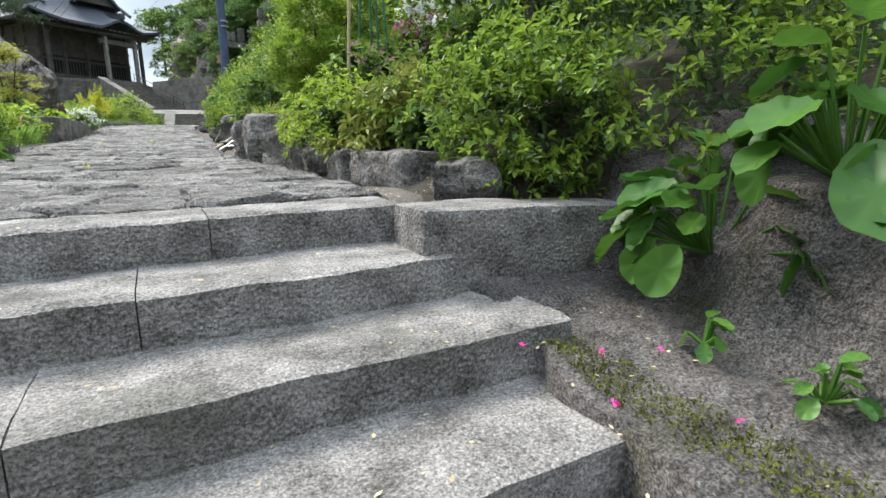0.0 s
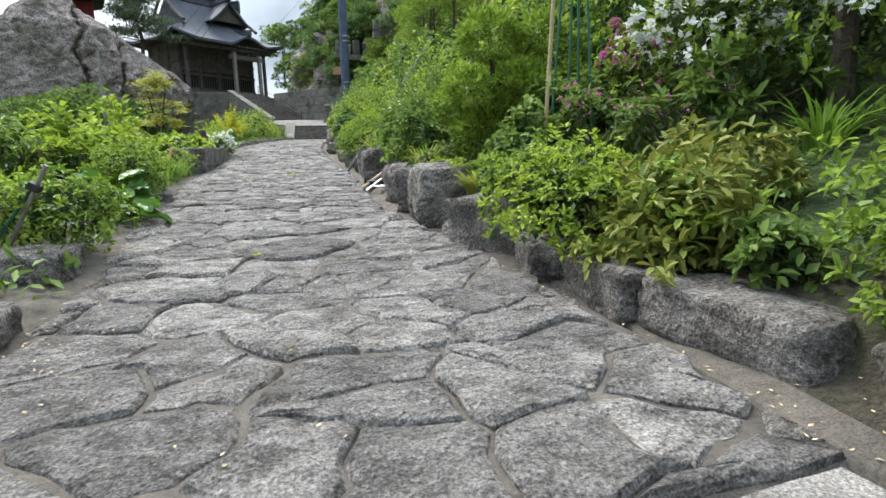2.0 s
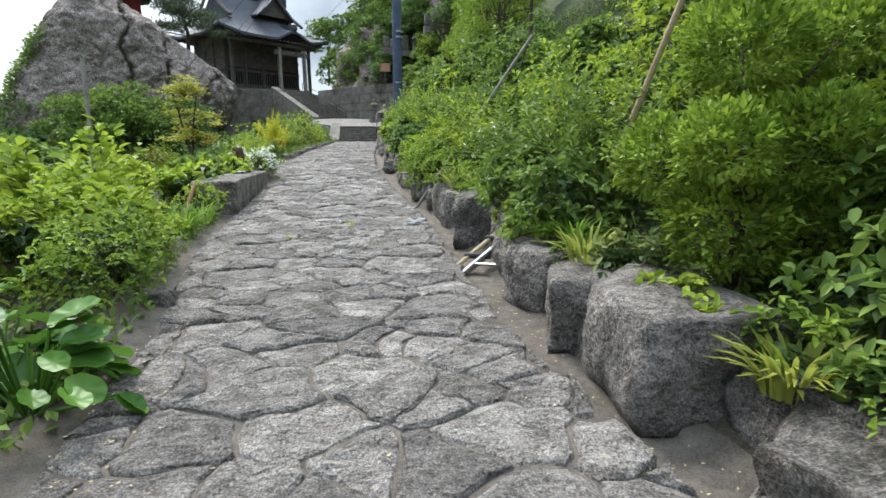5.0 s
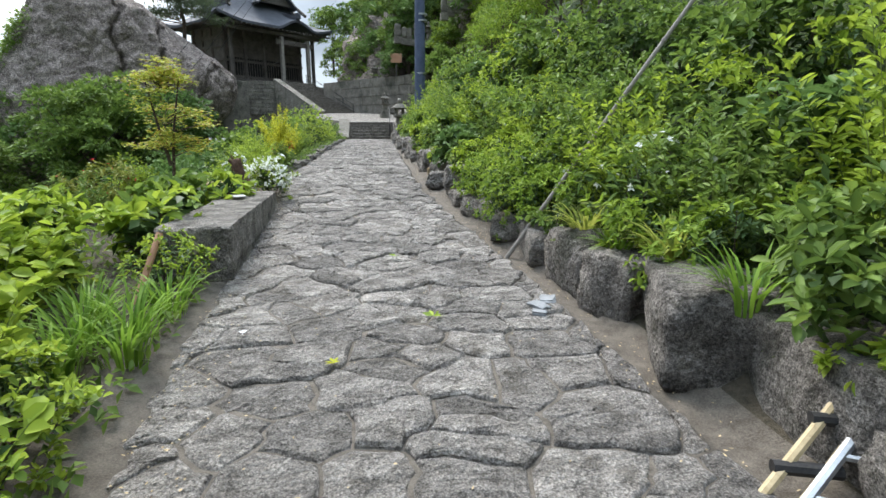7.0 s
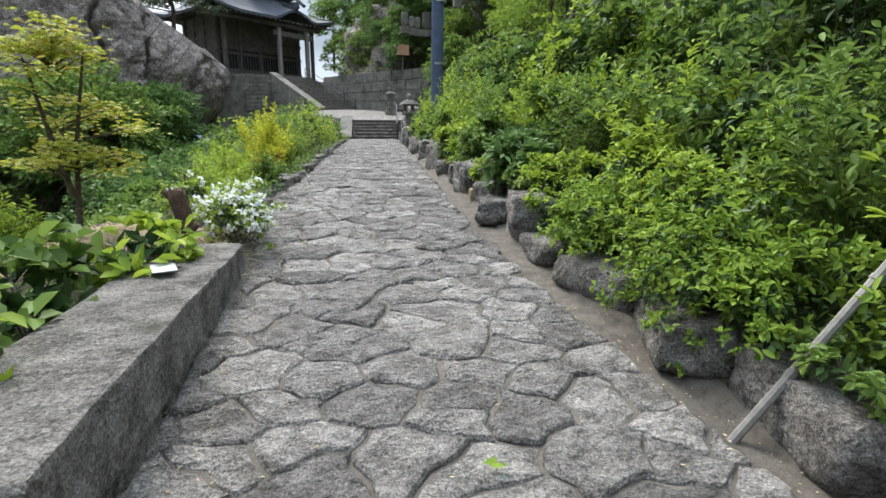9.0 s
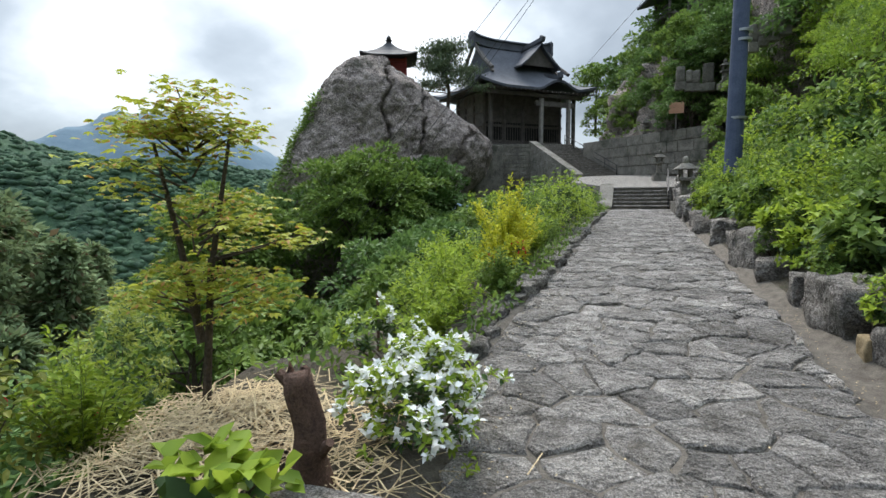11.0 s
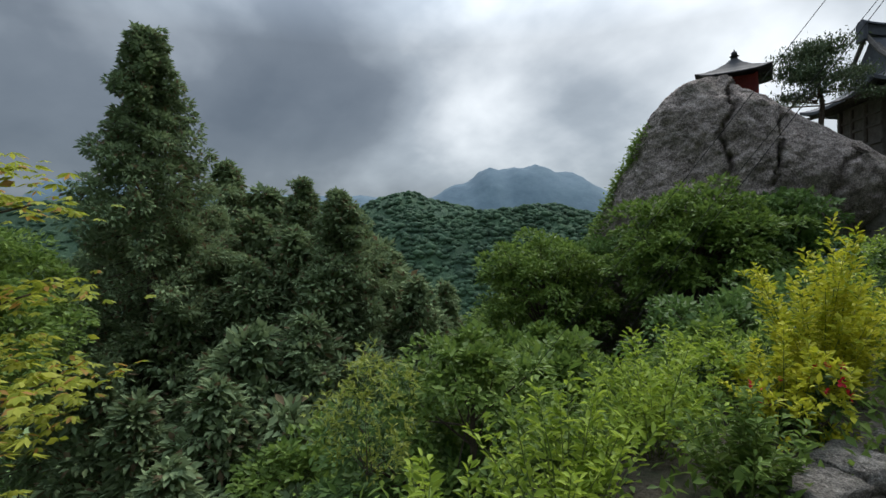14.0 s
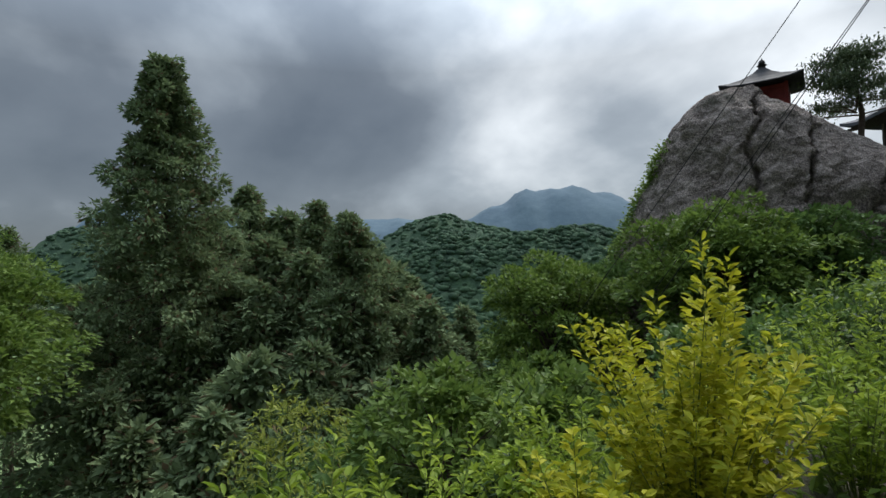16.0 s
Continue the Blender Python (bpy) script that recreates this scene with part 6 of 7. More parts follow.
bush("shrub", "bright green shrub on the hill side", 5.35, 13.7, (0.6, 0.6, 0.6), 2600, (0.06, 0.028), L_BRIGHT, 86, z=0.55, clump=0.14)
bush("shrub", "bright green shrub on the hill side", 6.0, 13.1, (0.6, 0.6, 0.6), 2600, (0.055, 0.026), L_AZALEA, 87, z=0.95, clump=0.14)
bush("shrub", "bright green shrub on the hill side", 5.6, 14.8, (0.7, 0.6, 0.7), 2600, (0.06, 0.028), L_BRIGHT, 89, z=1.1, clump=0.14)


def cloud_shrub():
    """Cloud-pruned shrub: a short trunk and several clipped rounded pads."""
    rng = np.random.default_rng(88)
    t = thing("topiary_shrub", pose(4.5, 13.2, 0.15), "cloud-pruned shrub with rounded yellow-green pads", "shrub")
    pads = [(0.0, 0.0, 0.5, 0.40), (-0.15, 0.3, 0.85, 0.34), (0.25, -0.15, 0.95, 0.36), (0.35, 0.3, 1.2, 0.34), (0.05, 0.1, 1.5, 0.36), (0.4, -0.2, 0.5, 0.36), (0.5, 0.05, 1.55, 0.27), (-0.2, -0.2, 0.95, 0.26)]
    part("trunk", tube([Vector((0.05, 0, -0.2)), Vector((0.12, 0.05, 0.6)), Vector((0.1, 0.1, 1.4))], 0.05, 0.02), M_BARK, t)
    for x, y, z, r in pads:
        x, y, z, r = x * 1.35, y * 1.35, z * 1.08, r * 0.95
        n = int(2600 * r * r / 0.12)
        d = rng.normal(0, 1, (n, 3))
        d /= np.linalg.norm(d, axis=1)[:, None]
        lump = 1 + 0.16 * np.sin(d[:, 0] * 7 + x * 9) * np.sin(d[:, 1] * 6 + y * 7) + 0.1 * np.sin(d[:, 2] * 9)
        pos = np.array([x, y, z]) + d * (r * lump * rng.uniform(0.72, 1.05, n))[:, None] * np.array([1, 1, 0.82])
        v, f = leaf_mesh(rng, pos, d + np.array([0, 0, 0.4]), 0.06, 0.032, 0.1, 0.5)
        mesh_np("leaf_pad", v, f, L_AZALEA, t)
        part("branch", rod((0.1, 0.05, z * 0.6), (x, y, z), 0.02, 0.008, 5), M_BARK, t)


cloud_shrub()
broadleaf("garden_tree", "slender grey-barked tree in the hill-side bed", 6.3, 10.45, ground_z(6.3, 10.45) - 0.1, 3.6, (1.1, 1.1, 0.9), 3000, (0.09, 0.045), L_MID, 83, 0.085, nc=40)
rngp = random.Random(55)
for k, y in enumerate(np.arange(9.2, 31, 0.62)):
    r = rngp.uniform(0.2, 0.34)
    m, lf = ((L_MID, 0.05), (L_AZALEA, 0.045), (L_BRIGHT, 0.05), (L_PALE, 0.05))[k % 4]
    bush("trailing_plant", "low leafy plant trailing over the gutter stones", gut_x(y) + rngp.uniform(0.28, 0.5), float(y), (r, r * 1.2, r * 0.8), 800, (lf, lf * 0.5), m, 1200 + k, z=path_z(y) + rngp.uniform(0.15, 0.35), group="trailing plants", stems=5, droop=0.8)


def broad_rosette(x, y, z, n, size, seed, label, r=0.25):
    """Bergenia: thick rounded leaves on stalks, each leaf a piece."""
    rng = random.Random(seed)
    t = thing("bergenia", pose(x, y, z), label, "plant", "bergenia clumps")
    bm0 = bmesh.new()
    k = 22
    ring = []
    for rr, zz in ((0.0, 0.0), (0.55, -0.02), (1.0, 0.06)):
        if rr == 0:
            ring.append([bm0.verts.new((0, 0.5, -0.03))])
        else:
            ring.append([bm0.verts.new((math.sin(2 * math.pi * i / k) * (0.36 - 0.09 * math.cos(2 * math.pi * i / k)) * rr, 0.5 - math.cos(2 * math.pi * i / k) * 0.5 * rr, zz + 0.13 * abs(math.sin(2 * math.pi * i / k)) * rr + 0.03 * math.sin(i * 2.1) * rr - 0.10 * (1 - math.cos(2 * math.pi * i / k)) * rr)) for i in range(k)])
    for i in range(k):
        bm0.faces.new((ring[0][0], ring[1][i], ring[1][(i + 1) % k]))
        bm0.faces.new((ring[1][i], ring[2][i], ring[2][(i + 1) % k], ring[1][(i + 1) % k]))
    me = bpy.data.meshes.new("leaf")
    bm0.to_mesh(me)
    bm0.free()
    me.materials.append(L_BIG)
    for p in me.polygons:
        p.use_smooth = True
    stalks = bmesh.new()
    for q in range(n):
        a = rng.uniform(0, 360)
        u = rng.random()
        s = size * rng.uniform(0.6, 1.15)
        h = size * (0.25 + 1.5 * (1 - u) * rng.uniform(0.4, 1.2))
        d = r * (0.25 + 0.9 * u)
        p = Vector((-math.sin(radians(a)) * d, math.cos(radians(a)) * d, h))
        ob = new("leaf", me)
        ob.parent = t
        ob.matrix_basis = Matrix.Translation(p) @ pose(0, 0, 0, rng.uniform(-80, -25) + 70 * (1 - u), rng.uniform(-25, 25), a) @ Matrix.Scale(s, 4)
        add_rod(stalks, Vector((p.x * 0.2, p.y * 0.2, 0)), p, 0.008, 0.006, 5)
    part("stalk", stalks, L_BIG, t)["kind"] = "stuff"


broad_rosette(5.1, 7.15, -0.42, 40, 0.2, 1, "large glossy broad-leaved bergenia on the bank", 0.3)
broad_rosette(5.35, 6.85, -0.12, 40, 0.26, 2, "large glossy broad-leaved bergenia on the bank", 0.28)
broad_rosette(4.83, 6.52, -0.70, 14, 0.065, 3, "small broad-leaved seedling on the bank", 0.07)
broad_rosette(4.75, 6.85, -0.64, 9, 0.06, 6, "small broad-leaved seedling on the bank", 0.05)
broad_rosette(0.6, 12.9, -0.12, 44, 0.25, 4, "clump of glossy broad-leaved bergenia beside the path", 0.38)
broad_rosette(0.2, 13.3, -0.08, 26, 0.25, 5, "clump of glossy broad-leaved bergenia beside the path", 0.3)

rng = random.Random(21)
kinds = [("shrub", "leafy green shrub on the hill side", L_MID, (0.075, 0.035)), ("shrub", "bright green shrub on the hill side", L_BRIGHT, (0.06, 0.028)), ("shrub", "dark evergreen shrub on the hill side", L_DEEP, (0.085, 0.04)), ("azalea_bush", "green azalea bush on the hill side", L_AZALEA, (0.05, 0.022))]
seed = 400
for y in np.arange(9.5, 47, 0.95):
    for d0, rad in ((0.75, 0.5), (1.7, 0.75), (3.0, 1.0)):
        y1 = y + rng.uniform(-0.35, 0.35)
        if (y1 < 14.6 and d0 < 2.0) or (y1 > 43 and d0 < 1.2):
            continue
        d = d0 + rng.uniform(-0.2, 0.2)
        x = gut_x(y1) + d
        r = rad * rng.uniform(0.8, 1.2) * (1.0 if y < 30 else 1.2)
        nm, lb, mt, lf = kinds[rng.choices(range(4), (4, 4, 1, 3))[0]]
        k = 1.0 if y < 24 else 1.5
        seed += 1
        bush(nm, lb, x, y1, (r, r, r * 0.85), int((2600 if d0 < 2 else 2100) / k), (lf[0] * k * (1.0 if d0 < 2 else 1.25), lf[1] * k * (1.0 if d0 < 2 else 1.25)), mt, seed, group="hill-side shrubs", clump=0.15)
for k in range(26):
    y = 10 + k * 1.75
    x = gut_x(y) + rng.uniform(4.2, 7.5)
    h = rng.uniform(3.2, 5.5)
    r = rng.uniform(1.1, 1.7)
    broadleaf("slope_tree", "slender leafy tree on the steep hill side", x, y, ground_z(x, y) - 0.2, h, (r, r, r * 1.1), 3600, (0.13, 0.06), [L_MID, L_BRIGHT, L_AZALEA][k % 3], 700 + k, 0.07, nc=45, group="hill-side trees")

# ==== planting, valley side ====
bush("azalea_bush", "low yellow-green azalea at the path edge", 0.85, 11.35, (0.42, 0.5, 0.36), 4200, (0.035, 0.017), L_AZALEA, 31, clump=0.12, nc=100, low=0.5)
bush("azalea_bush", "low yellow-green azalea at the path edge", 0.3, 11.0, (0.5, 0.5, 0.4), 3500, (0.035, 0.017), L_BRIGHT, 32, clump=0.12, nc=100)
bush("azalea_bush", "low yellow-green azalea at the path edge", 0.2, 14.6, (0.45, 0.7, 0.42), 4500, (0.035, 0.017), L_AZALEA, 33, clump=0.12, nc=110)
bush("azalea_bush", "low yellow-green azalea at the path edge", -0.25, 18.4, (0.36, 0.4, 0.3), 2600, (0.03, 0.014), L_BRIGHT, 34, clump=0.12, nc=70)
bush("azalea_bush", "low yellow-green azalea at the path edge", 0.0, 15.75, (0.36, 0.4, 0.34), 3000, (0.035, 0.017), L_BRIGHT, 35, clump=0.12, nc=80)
for k, (x, y) in enumerate(((0.0, 16.9), (-0.1, 17.3), (-0.35, 17.1), (-0.3, 16.7), (-0.5, 17.5), (-0.05, 17.75))):
    blades("iris_tuft", "tuft of long green iris leaves at the path edge", x, y, 55, 0.5, 0.022, L_GRASS, 330 + k, r=0.14, group="iris tufts", arch=0.75)
bush("white_azalea", "white azalea in full bloom beside the stump", -0.22, 22.95, (0.42, 0.48, 0.4), 3200, (0.04, 0.018), L_BRIGHT, 36, z=0.34, flower=L_WHITE, nf=330, fsize=0.075, clump=0.13, nc=70, low=0.5)
bush("white_azalea", "sparser white azalea in the bed", -0.95, 23.9, (0.4, 0.4, 0.28), 1700, (0.04, 0.018), L_BRIGHT, 37, flower=L_WHITE, nf=28, fsize=0.08, clump=0.14)
bush("hydrangea", "fresh broad-leaved hydrangea shoots", -0.75, 21.5, (0.42, 0.6, 0.26), 520, (0.1, 0.06), L_BRIGHT, 38, z=0.45, clump=0.2, stems=16)
bush("hydrangea", "fresh broad-leaved hydrangea shoots", -0.85, 20.4, (0.5, 0.6, 0.3), 560, (0.11, 0.07), L_MID, 39, z=0.35, clump=0.2, stems=16)
bush("hydrangea", "fresh broad-leaved hydrangea shoots", -0.75, 19.3, (0.4, 0.5, 0.35), 480, (0.11, 0.07), L_BRIGHT, 40, z=0.2, clump=0.2, stems=16)
bush("golden_shrub", "low golden-green azalea with a few red blossoms", -0.75, 27.3, (0.32, 0.4, 0.3), 1700, (0.045, 0.02), L_YELLOW, 45, flower=L_REDF, nf=16, fsize=0.06, clump=0.12)
bush("bush_by_steps", "bright green rounded bush near the steps", -1.0, 34.6, (0.8, 1.3, 0.85), 5500, (0.055, 0.028), L_BRIGHT, 48, clump=0.13, nc=120, stems=12)
bush("bush_by_steps", "bright green rounded bush near the steps", -1.1, 37.5, (0.8, 1.3, 0.6), 3000, (0.06, 0.03), L_BRIGHT, 49, clump=0.13, nc=80)
bush("spirea_shrub", "arching green shrub with fine leaves", -1.3, 31.5, (0.7, 1.0, 0.65), 3800, (0.05, 0.022), L_MID, 50, clump=0.13, stems=14)
bush("red_azalea", "dark azalea with a few red blossoms", -2.3, 21.6, (0.55, 0.6, 0.42), 2200, (0.05, 0.022), L_BRONZE, 51, flower=L_REDF, nf=22, fsize=0.05, clump=0.14)
bush("pale_willow_shrub", "feathery pale green shrub on the slope", -9.5, 28.2, (1.0, 1.0, 1.5), 3400, (0.12, 0.03), L_FERN, 52, z=-2.9, clump=0.12, nc=80, droop=0.1)
for k, (x, y, r, m, lf) in enumerate([(-0.2, 9.8, 0.5, 1, .06), (-0.9, 10.5, 0.6, 0, .07), (-0.4, 12.4, 0.45, 3, .05), (-1.2, 12.0, 0.7, 0, .08), (-1.0, 13.4, 0.6, 1, .07), (-0.55, 14.9, 0.6, 1, .06), (-1.5, 14.6, 0.8, 0, .08), (-1.2, 15.9, 0.6, 1, .08), (-2.2, 13.2, 0.9, 2, .08), (-2.4, 15.4, 0.9, 0, .08), (-1.9, 17.0, 0.7, 1, .08), (-1.4, 18.4, 0.6, 1, .09), (-2.5, 18.0, 0.8, 0, .08), (-2.0, 19.6, 0.6, 1, .08), (-3.4, 16.6, 1.0, 2, .09), (-3.6, 14.0, 1.1, 0, .09), (-3.2, 19.8, 0.8, 0, .09), (-2.6, 20.8, 0.55, 3, .06), (-1.6, 20.9, 0.4, 1, .07), (-2.0, 26.9, 0.7, 1, .055), (-2.2, 28.6, 0.8, 0, .06), (-2.2, 30.4, 0.9, 1, .06), (-2.4, 33.0, 1.1, 0, .07), (-2.6, 36.0, 1.2, 1, .07), (-2.2, 39.0, 1.0, 0, .07), (-1.4, 41.0, 0.8, 1, .07), (-1.5, 44.0, 0.9, 0, .08), (-3.5, 40.5, 1.4, 0, .09), (-3.6, 45.0, 1.4, 2, .09), (-4.2, 37.0, 1.4, 1, .09), (0.3, 8.9, 0.45, 0, .06), (-1.2, 8.8, 0.7, 1, .07), (-1.5, 27.6, 0.5, 1, .05), (-1.5, 29.0, 0.6, 0, .05), (-1.7, 26.0, 0.5, 1, .05), (-3.4, 29.0, 1.0, 0, .06), (-3.4, 31.5, 1.2, 1, .07), (-4.3, 34.0, 1.3, 0, .08), (-1.2, 33.0, 0.6, 1, .06), (-1.0, 39.3, 0.7, 1, .06), (-1.1, 42.5, 0.8, 0, .07)]):
    nm, lb, mt, _ = kinds[m]
    if x < -1.4 and 19.5 < y < 34:
        r *= 0.62
        lf *= 0.8
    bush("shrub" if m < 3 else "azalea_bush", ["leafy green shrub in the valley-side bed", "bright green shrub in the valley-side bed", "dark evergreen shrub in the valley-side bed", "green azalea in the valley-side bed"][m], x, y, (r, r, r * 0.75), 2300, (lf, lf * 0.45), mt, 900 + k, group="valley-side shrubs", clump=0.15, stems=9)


GOLD = "upright shrub with golden-yellow leaves"
shoots("golden_shrub", GOLD, -1.0, 28.3, 1.45, 0.55, 46, (0.058, 0.03), L_YELLOW, 71, per=110, bare=0.04)
shoots("golden_shrub", GOLD, -0.95, 27.5, 0.7, 0.5, 28, (0.055, 0.028), L_YELLOW, 73, per=80, bare=0.04)
SPI = "arching green shrub with long leafy shoots"
for k, (x, y, h, sp, m) in enumerate([(-1.3, 26.5, 0.8, 0.55, L_BRIGHT), (-0.95, 25.3, 0.85, 0.5, L_BRIGHT), (-1.5, 25.9, 0.55, 0.5, L_MID), (-1.7, 27.2, 0.9, 0.6, L_BRIGHT), (-1.8, 28.4, 1.0, 0.7, L_BRIGHT), (-1.3, 30.5, 1.3, 0.7, L_BRIGHT), (-0.9, 24.6, 0.7, 0.4, L_BRIGHT), (-0.6, 26.3, 0.6, 0.35, L_MID), (-2.4, 29.8, 1.1, 0.8, L_PALE), (-1.0, 32.2, 1.3, 0.7, L_BRIGHT), (-0.75, 30.3, 0.8, 0.4, L_MID), (-0.75, 29.3, 1.0, 0.45, L_BRIGHT), (-2.1, 22.2, 0.8, 0.45, L_BRIGHT), (-2.4, 21.0, 0.8, 0.5, L_MID)]):
    shoots("spirea_shrub", SPI, x, y, h, sp, 30, (0.06, 0.026), m, 740 + k, per=42, group="arching shrubs")
LOB = "tall shrub with fresh lobed leaves"
for k, (x, y, h) in enumerate([(-0.35, 15.95, 1.35), (-0.8, 16.7, 1.3), (-0.75, 15.5, 1.2), (-1.1, 17.6, 1.1), (0.0, 15.2, 0.9)]):
    shoots("lobed_shrub", LOB, x, y, h, 0.5, 22, (0.115, 0.085), L_BRIGHT, 770 + k, per=24, group="lobed shrubs")
for k, (x, y, h, m) in enumerate([(6.1, 14.2, 2.0, L_MID), (4.5, 15.2, 1.7, L_MID), (4.7, 16.4, 1.8, L_BRIGHT), (4.4, 17.6, 1.6, L_MID), (4.3, 19.0, 1.5, L_BRIGHT), (4.5, 20.2, 1.7, L_MID), (4.4, 22.6, 1.6, L_BRIGHT), (4.2, 24.0, 1.6, L_MID), (4.0, 25.6, 1.6, L_BRIGHT), (3.7, 27.4, 1.7, L_MID), (3.6, 29.5, 1.7, L_BRIGHT), (3.6, 32.0, 1.9, L_MID), (3.6, 34.6, 2.0, L_BRIGHT), (6.6, 9.6, 1.9, L_MID), (7.0, 12.6, 2.2, L_BRIGHT)]):
    shoots("tall_shrub", "tall leafy shrub arching over the path", x, y, h, 0.95, 40, (0.085, 0.04), m, 790 + k, per=44, group="tall hill-side shrubs")


bush("white_iris", "pale white irises flowering among leaves", 4.05, 18.3, (0.4, 0.5, 0.32), 700, (0.1, 0.03), L_MID, 81, z=0.75, flower=L_WHITE, nf=16, fsize=0.07, stems=12)
bush("white_iris", "pale white irises flowering among leaves", 6.0, 10.9, (0.45, 0.5, 0.35), 700, (0.1, 0.03), L_MID, 82, z=0.75, flower=L_WHITE, nf=22, fsize=0.06, stems=12)


def maple():
    rng = np.random.default_rng(77)
    t = thing("maple_tree", pose(-1.78, 22.8, ground_z(-1.78, 22.8)) @ Matrix.Diagonal((0.82, 0.82, 0.93, 1)), "young maple with yellow-orange spring leaves", "tree")
    for a, b, c in (((0, 0, -0.2), (0.1, 0.05, 1.0), (0.28, 0.15, 2.0)), ((0.02, 0, 0.5), (-0.15, 0.0, 1.2), (-0.25, -0.1, 1.9))):
        part("trunk", tube([Vector(a), Vector(b), Vector(c)], 0.04, 0.012), M_BARK, t)
    vs, fs, tot = [], [], 0
    tiers = []
    for k in range(52):
        h = rng.uniform(0.75, 2.3)
        a = rng.uniform(0, 2 * math.pi)
        rr = rng.uniform(0.1, 0.78) * float(np.interp(h, [0.5, 1.2, 1.8, 2.3], [0.7, 1.0, 0.9, 0.3]))
        tiers.append((math.cos(a) * rr, math.sin(a) * rr, h))
    for c in tiers:
        part("twig", rod((c[0] * 0.12, c[1] * 0.12, c[2] - 0.15), c, 0.01, 0.004, 5), M_BARK, t)
        n = 46
        pos = np.array(c) + rng.normal(0, 1, (n, 3)) * np.array([0.15, 0.15, 0.035])
        for q in range(5):                                   # five pointed lobes a leaf
            a = (q - 2) * 0.62
            base = rng.uniform(0, 6.28, n) if q == 0 else base
            way = np.stack([np.cos(base + a), np.sin(base + a), np.full(n, -0.35)], 1)
            v, f = leaf_mesh(np.random.default_rng(5), pos, way, 0.07 * (1 - 0.13 * abs(q - 2)), 0.024, 0, 0.02, 0.05)
            fs.append(f + tot)
            vs.append(v)
            tot += len(v)
    mesh_np("crown", np.concatenate(vs), np.concatenate(fs), L_MAPLE, t)


maple()


# low ground cover on both banks, beyond counting
rng = np.random.default_rng(99)
n = 52000
side = rng.random(n) < 0.5
yy = np.where(rng.random(n) < 0.75, rng.uniform(5.5, 30, n), rng.uniform(30, 47, n))
off = np.where(side, 0.1 + rng.random(n) ** 1.3 * 5.5, 0.45 + rng.random(n) ** 1.3 * 6)
xx = np.array([left_x(b) - o if s else gut_x(b) + o for s, o, b in zip(side, off, yy)])
keep = ~((xx < 0.2) & (xx > -2.2) & (yy > 21.6) & (yy < 23.2)) & ~((xx < 0.3) & (xx > -0.7) & (yy > 18.4) & (yy < 22.4))
keep &= ~((yy < 8.3) & (xx < 5.1))
xx, yy = xx[keep], yy[keep]
pos = np.array([(a, b, ground_z(a, b)) for a, b in zip(xx, yy)])
pos[:, 2] += rng.random(len(xx)) * 0.16
v, f = leaf_mesh(rng, pos, np.tile([0, 0, 0.5], (len(xx), 1)), 0.10, 0.045, 0.3, 0.7)
tagged(mesh_np("ground_cover", v, f, L_MID), "low leafy ground cover on the banks", "ground cover", kind="stuff")

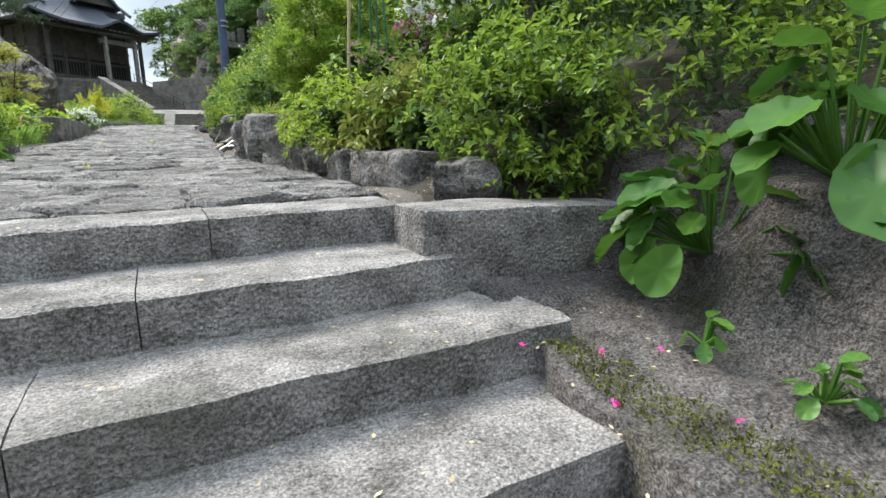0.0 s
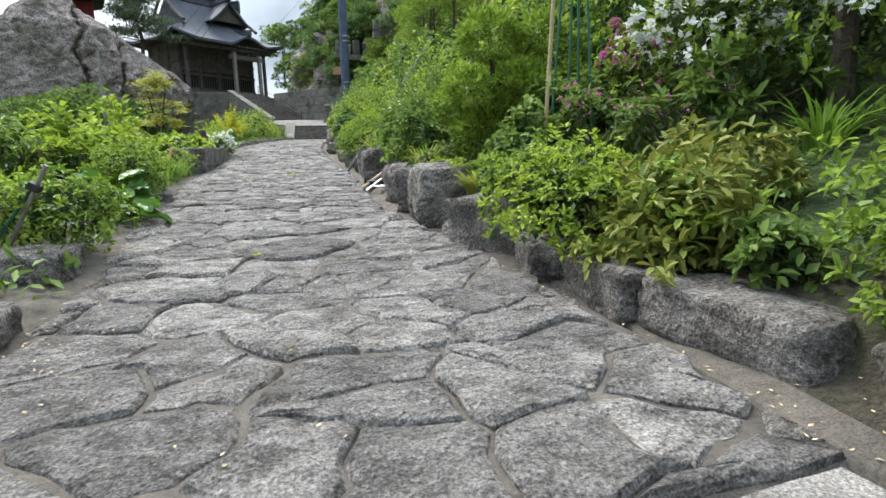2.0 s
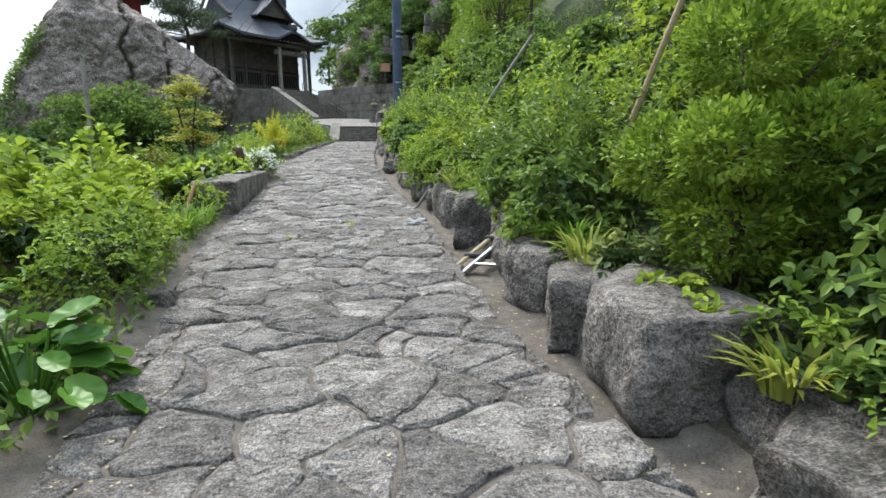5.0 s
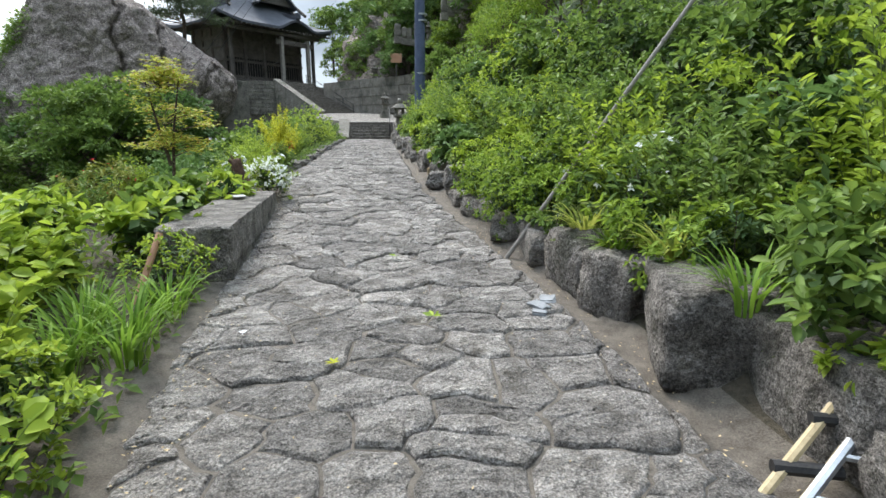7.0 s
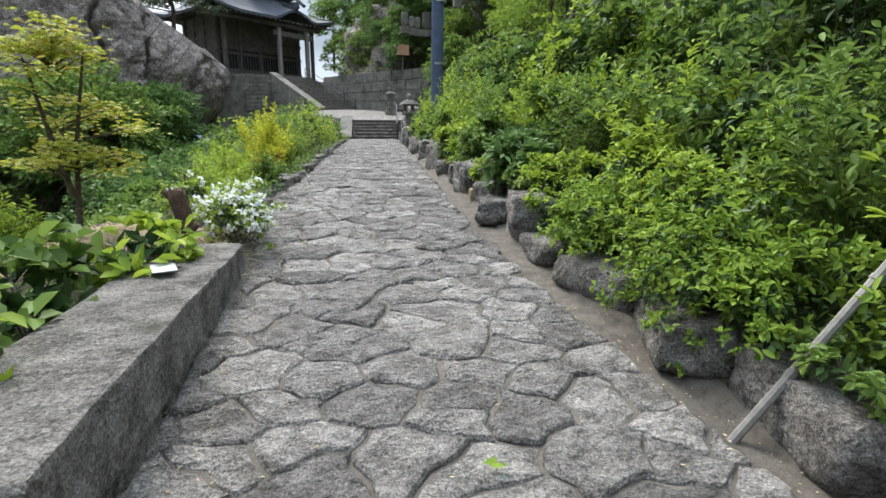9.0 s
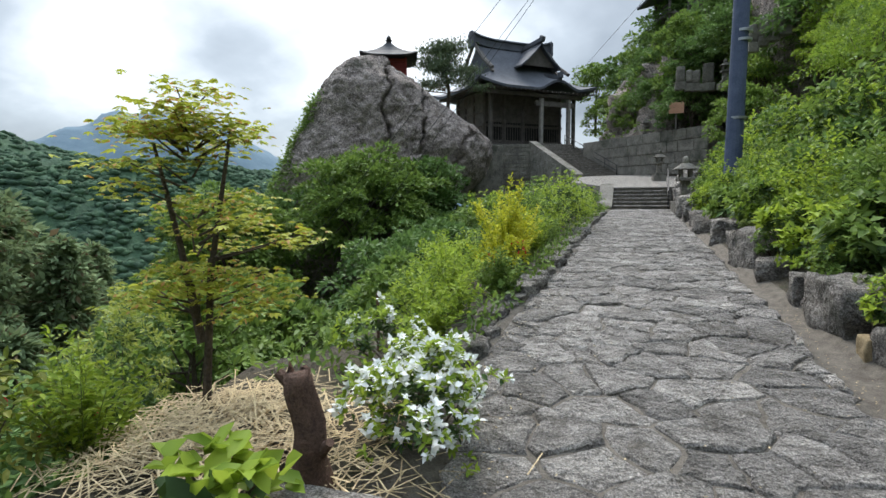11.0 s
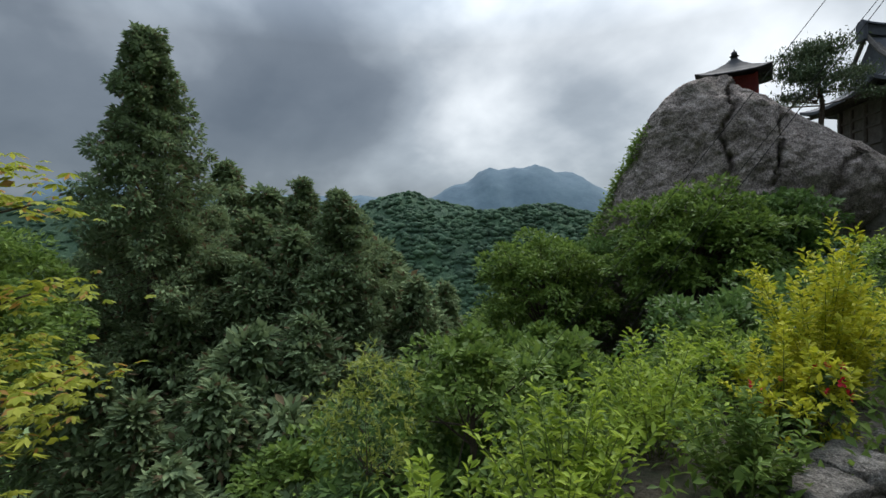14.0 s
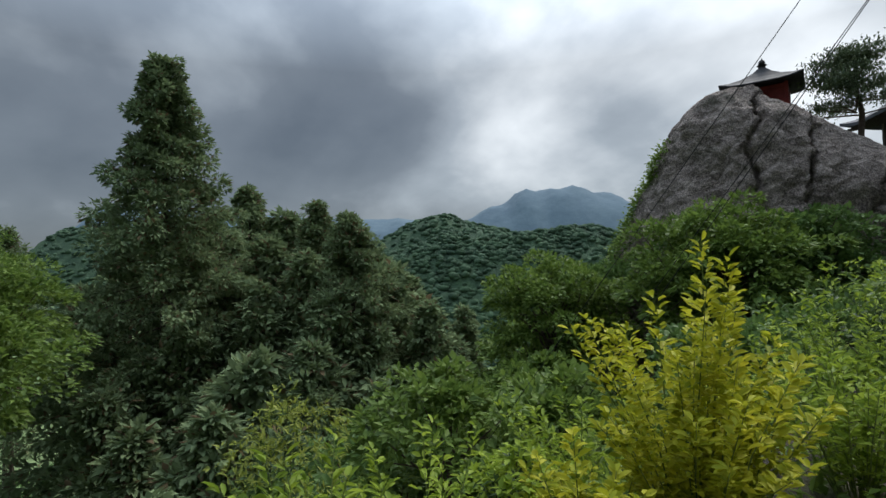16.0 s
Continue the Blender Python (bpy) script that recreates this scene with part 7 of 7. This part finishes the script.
# ==== path stones, last ====
def flagstones():
    """Irregular worn flags: the cells between scattered centres, each with its own edge, height and tilt."""
    rng = np.random.default_rng(12)
    y0, y1, sy = 8.2, 46.9, 0.36
    pts = []
    rows = int((y1 - y0) / sy)
    for j in range(-1, rows + 2):
        y = y0 + (j + 0.5) * sy
        k = 5 if y < 12 else 6
        for i in range(-1, k + 1):
            u = (i + 0.5 + 0.5 * (j % 2) + rng.uniform(-0.46, 0.46)) / k
            pts.append((u, y + rng.uniform(-0.2, 0.2)))
    def place(u, y):
        a, b = left_x(y) + 0.02, right_x(y) - 0.02
        return a + (b - a) * u
    P = np.array([(place(u, y), y) for u, y in pts])
    road = tagged(new("path_paving"), "worn irregular grey flagstone path sloping uphill", "path", kind="structure")
    joined_v, joined_f, made = [], [], 0
    for idx, (cx, cy) in enumerate(P):
        if not (y0 - 0.1 < cy < y1 + 0.1):
            continue
        near = np.argsort((P[:, 0] - cx) ** 2 + ((P[:, 1] - cy) * 1.3) ** 2)[1:20]
        poly = [(cx - 1, cy - 1), (cx + 1, cy - 1), (cx + 1, cy + 1), (cx - 1, cy + 1)]
        planes = []
        for q in near:
            mx, my = (cx + P[q, 0]) / 2, (cy + P[q, 1]) / 2
            nx, ny = P[q, 0] - cx, (P[q, 1] - cy) * 1.6
            planes.append((mx, my, nx, ny))
        planes += [(left_x(cy), cy, -1, 0), (right_x(cy), cy, 1, 0), (cx, y0 + (cx - 3.28) * 0.12 + 0.02 if cy < 9 else y0, 0.12, -1), (cx, y1, 0, 1)]
        for mx, my, nx, ny in planes:
            out = []
            for (ax, ay), (bx, by) in zip(poly, poly[1:] + poly[:1]):
                da, db = (ax - mx) * nx + (ay - my) * ny, (bx - mx) * nx + (by - my) * ny
                if da <= 0:
                    out.append((ax, ay))
                if da * db < 0:
                    s = da / (da - db)
                    out.append((ax + (bx - ax) * s, ay + (by - ay) * s))
            poly = out
            if len(poly) < 3:
                break
        if len(poly) < 3:
            continue
        gx, gy_ = sum(p[0] for p in poly) / len(poly), sum(p[1] for p in poly) / len(poly)
        area = abs(sum(a[0] * b[1] - b[0] * a[1] for a, b in zip(poly, poly[1:] + poly[:1]))) / 2
        if area < 0.012:
            continue
        # crooked outline: each edge split and shaken
        ring = []
        for (ax, ay), (bx, by) in zip(poly, poly[1:] + poly[:1]):
            ln = math.hypot(bx - ax, by - ay)
            if ln < 0.05:
                continue
            n = 4 if ln > 0.3 else 2
            for s in range(n):
                x, y = ax + (bx - ax) * s / n, ay + (by - ay) * s / n
                w = noise.noise(Vector((x * 4, y * 4, 0.5))) * 0.075 + noise.noise(Vector((x * 13, y * 13, 0.5))) * 0.035
                v = noise.noise(Vector((x * 4, y * 4, 9.5))) * 0.075 + noise.noise(Vector((x * 13, y * 13, 9.5))) * 0.035
                ring.append((x + w, y + v))
        if len(ring) < 4:
            continue
        gap = rng.uniform(0.004, 0.016)
        tilt = rng.normal(0, 0.007, 2)
        up = rng.uniform(-0.008, 0.02)
        vs, fs = [], []
        m = len(ring)
        lay = ((gap, -0.07), (gap, -0.02), (gap + 0.016, -0.002), (gap + 0.08, 0.007))
        for inset, dz in lay:
            for x, y in ring:
                dx, dy = x - gx, y - gy_
                r = math.hypot(dx, dy) + 1e-6
                k = max(0.25, (r - inset) / r)
                qx, qy = gx + dx * k, gy_ + dy * k
                h = 0.014 * noise.noise(Vector((qx * 5, qy * 7, 2))) + 0.012 * noise.noise(Vector((qx * 14, qy * 20, 2))) if dz > -0.03 else 0
                vs.append((qx, qy, path_z(qy) + up + dz + h + tilt[0] * dx + tilt[1] * dy))
        vs.append((gx, gy_, path_z(gy_) + up + 0.010 * rng.uniform(-1, 1.2)))
        for l in range(3):
            fs += [(l * m + i, l * m + (i + 1) % m, (l + 1) * m + (i + 1) % m, (l + 1) * m + i) for i in range(m)]
        fs += [(3 * m + i, 3 * m + (i + 1) % m, 4 * m) for i in range(m)]
        if gy_ < 26.5 and made < 300:
            raw("flagstone", vs, fs, M_STONE, road)
            made += 1
        else:
            o = len(joined_v)
            joined_v += vs
            joined_f += [tuple(o + i for i in f) for f in fs]
    far = raw("flagstones_far", joined_v, joined_f, M_STONE, road)
    far["kind"] = "stuff"


flagstones()
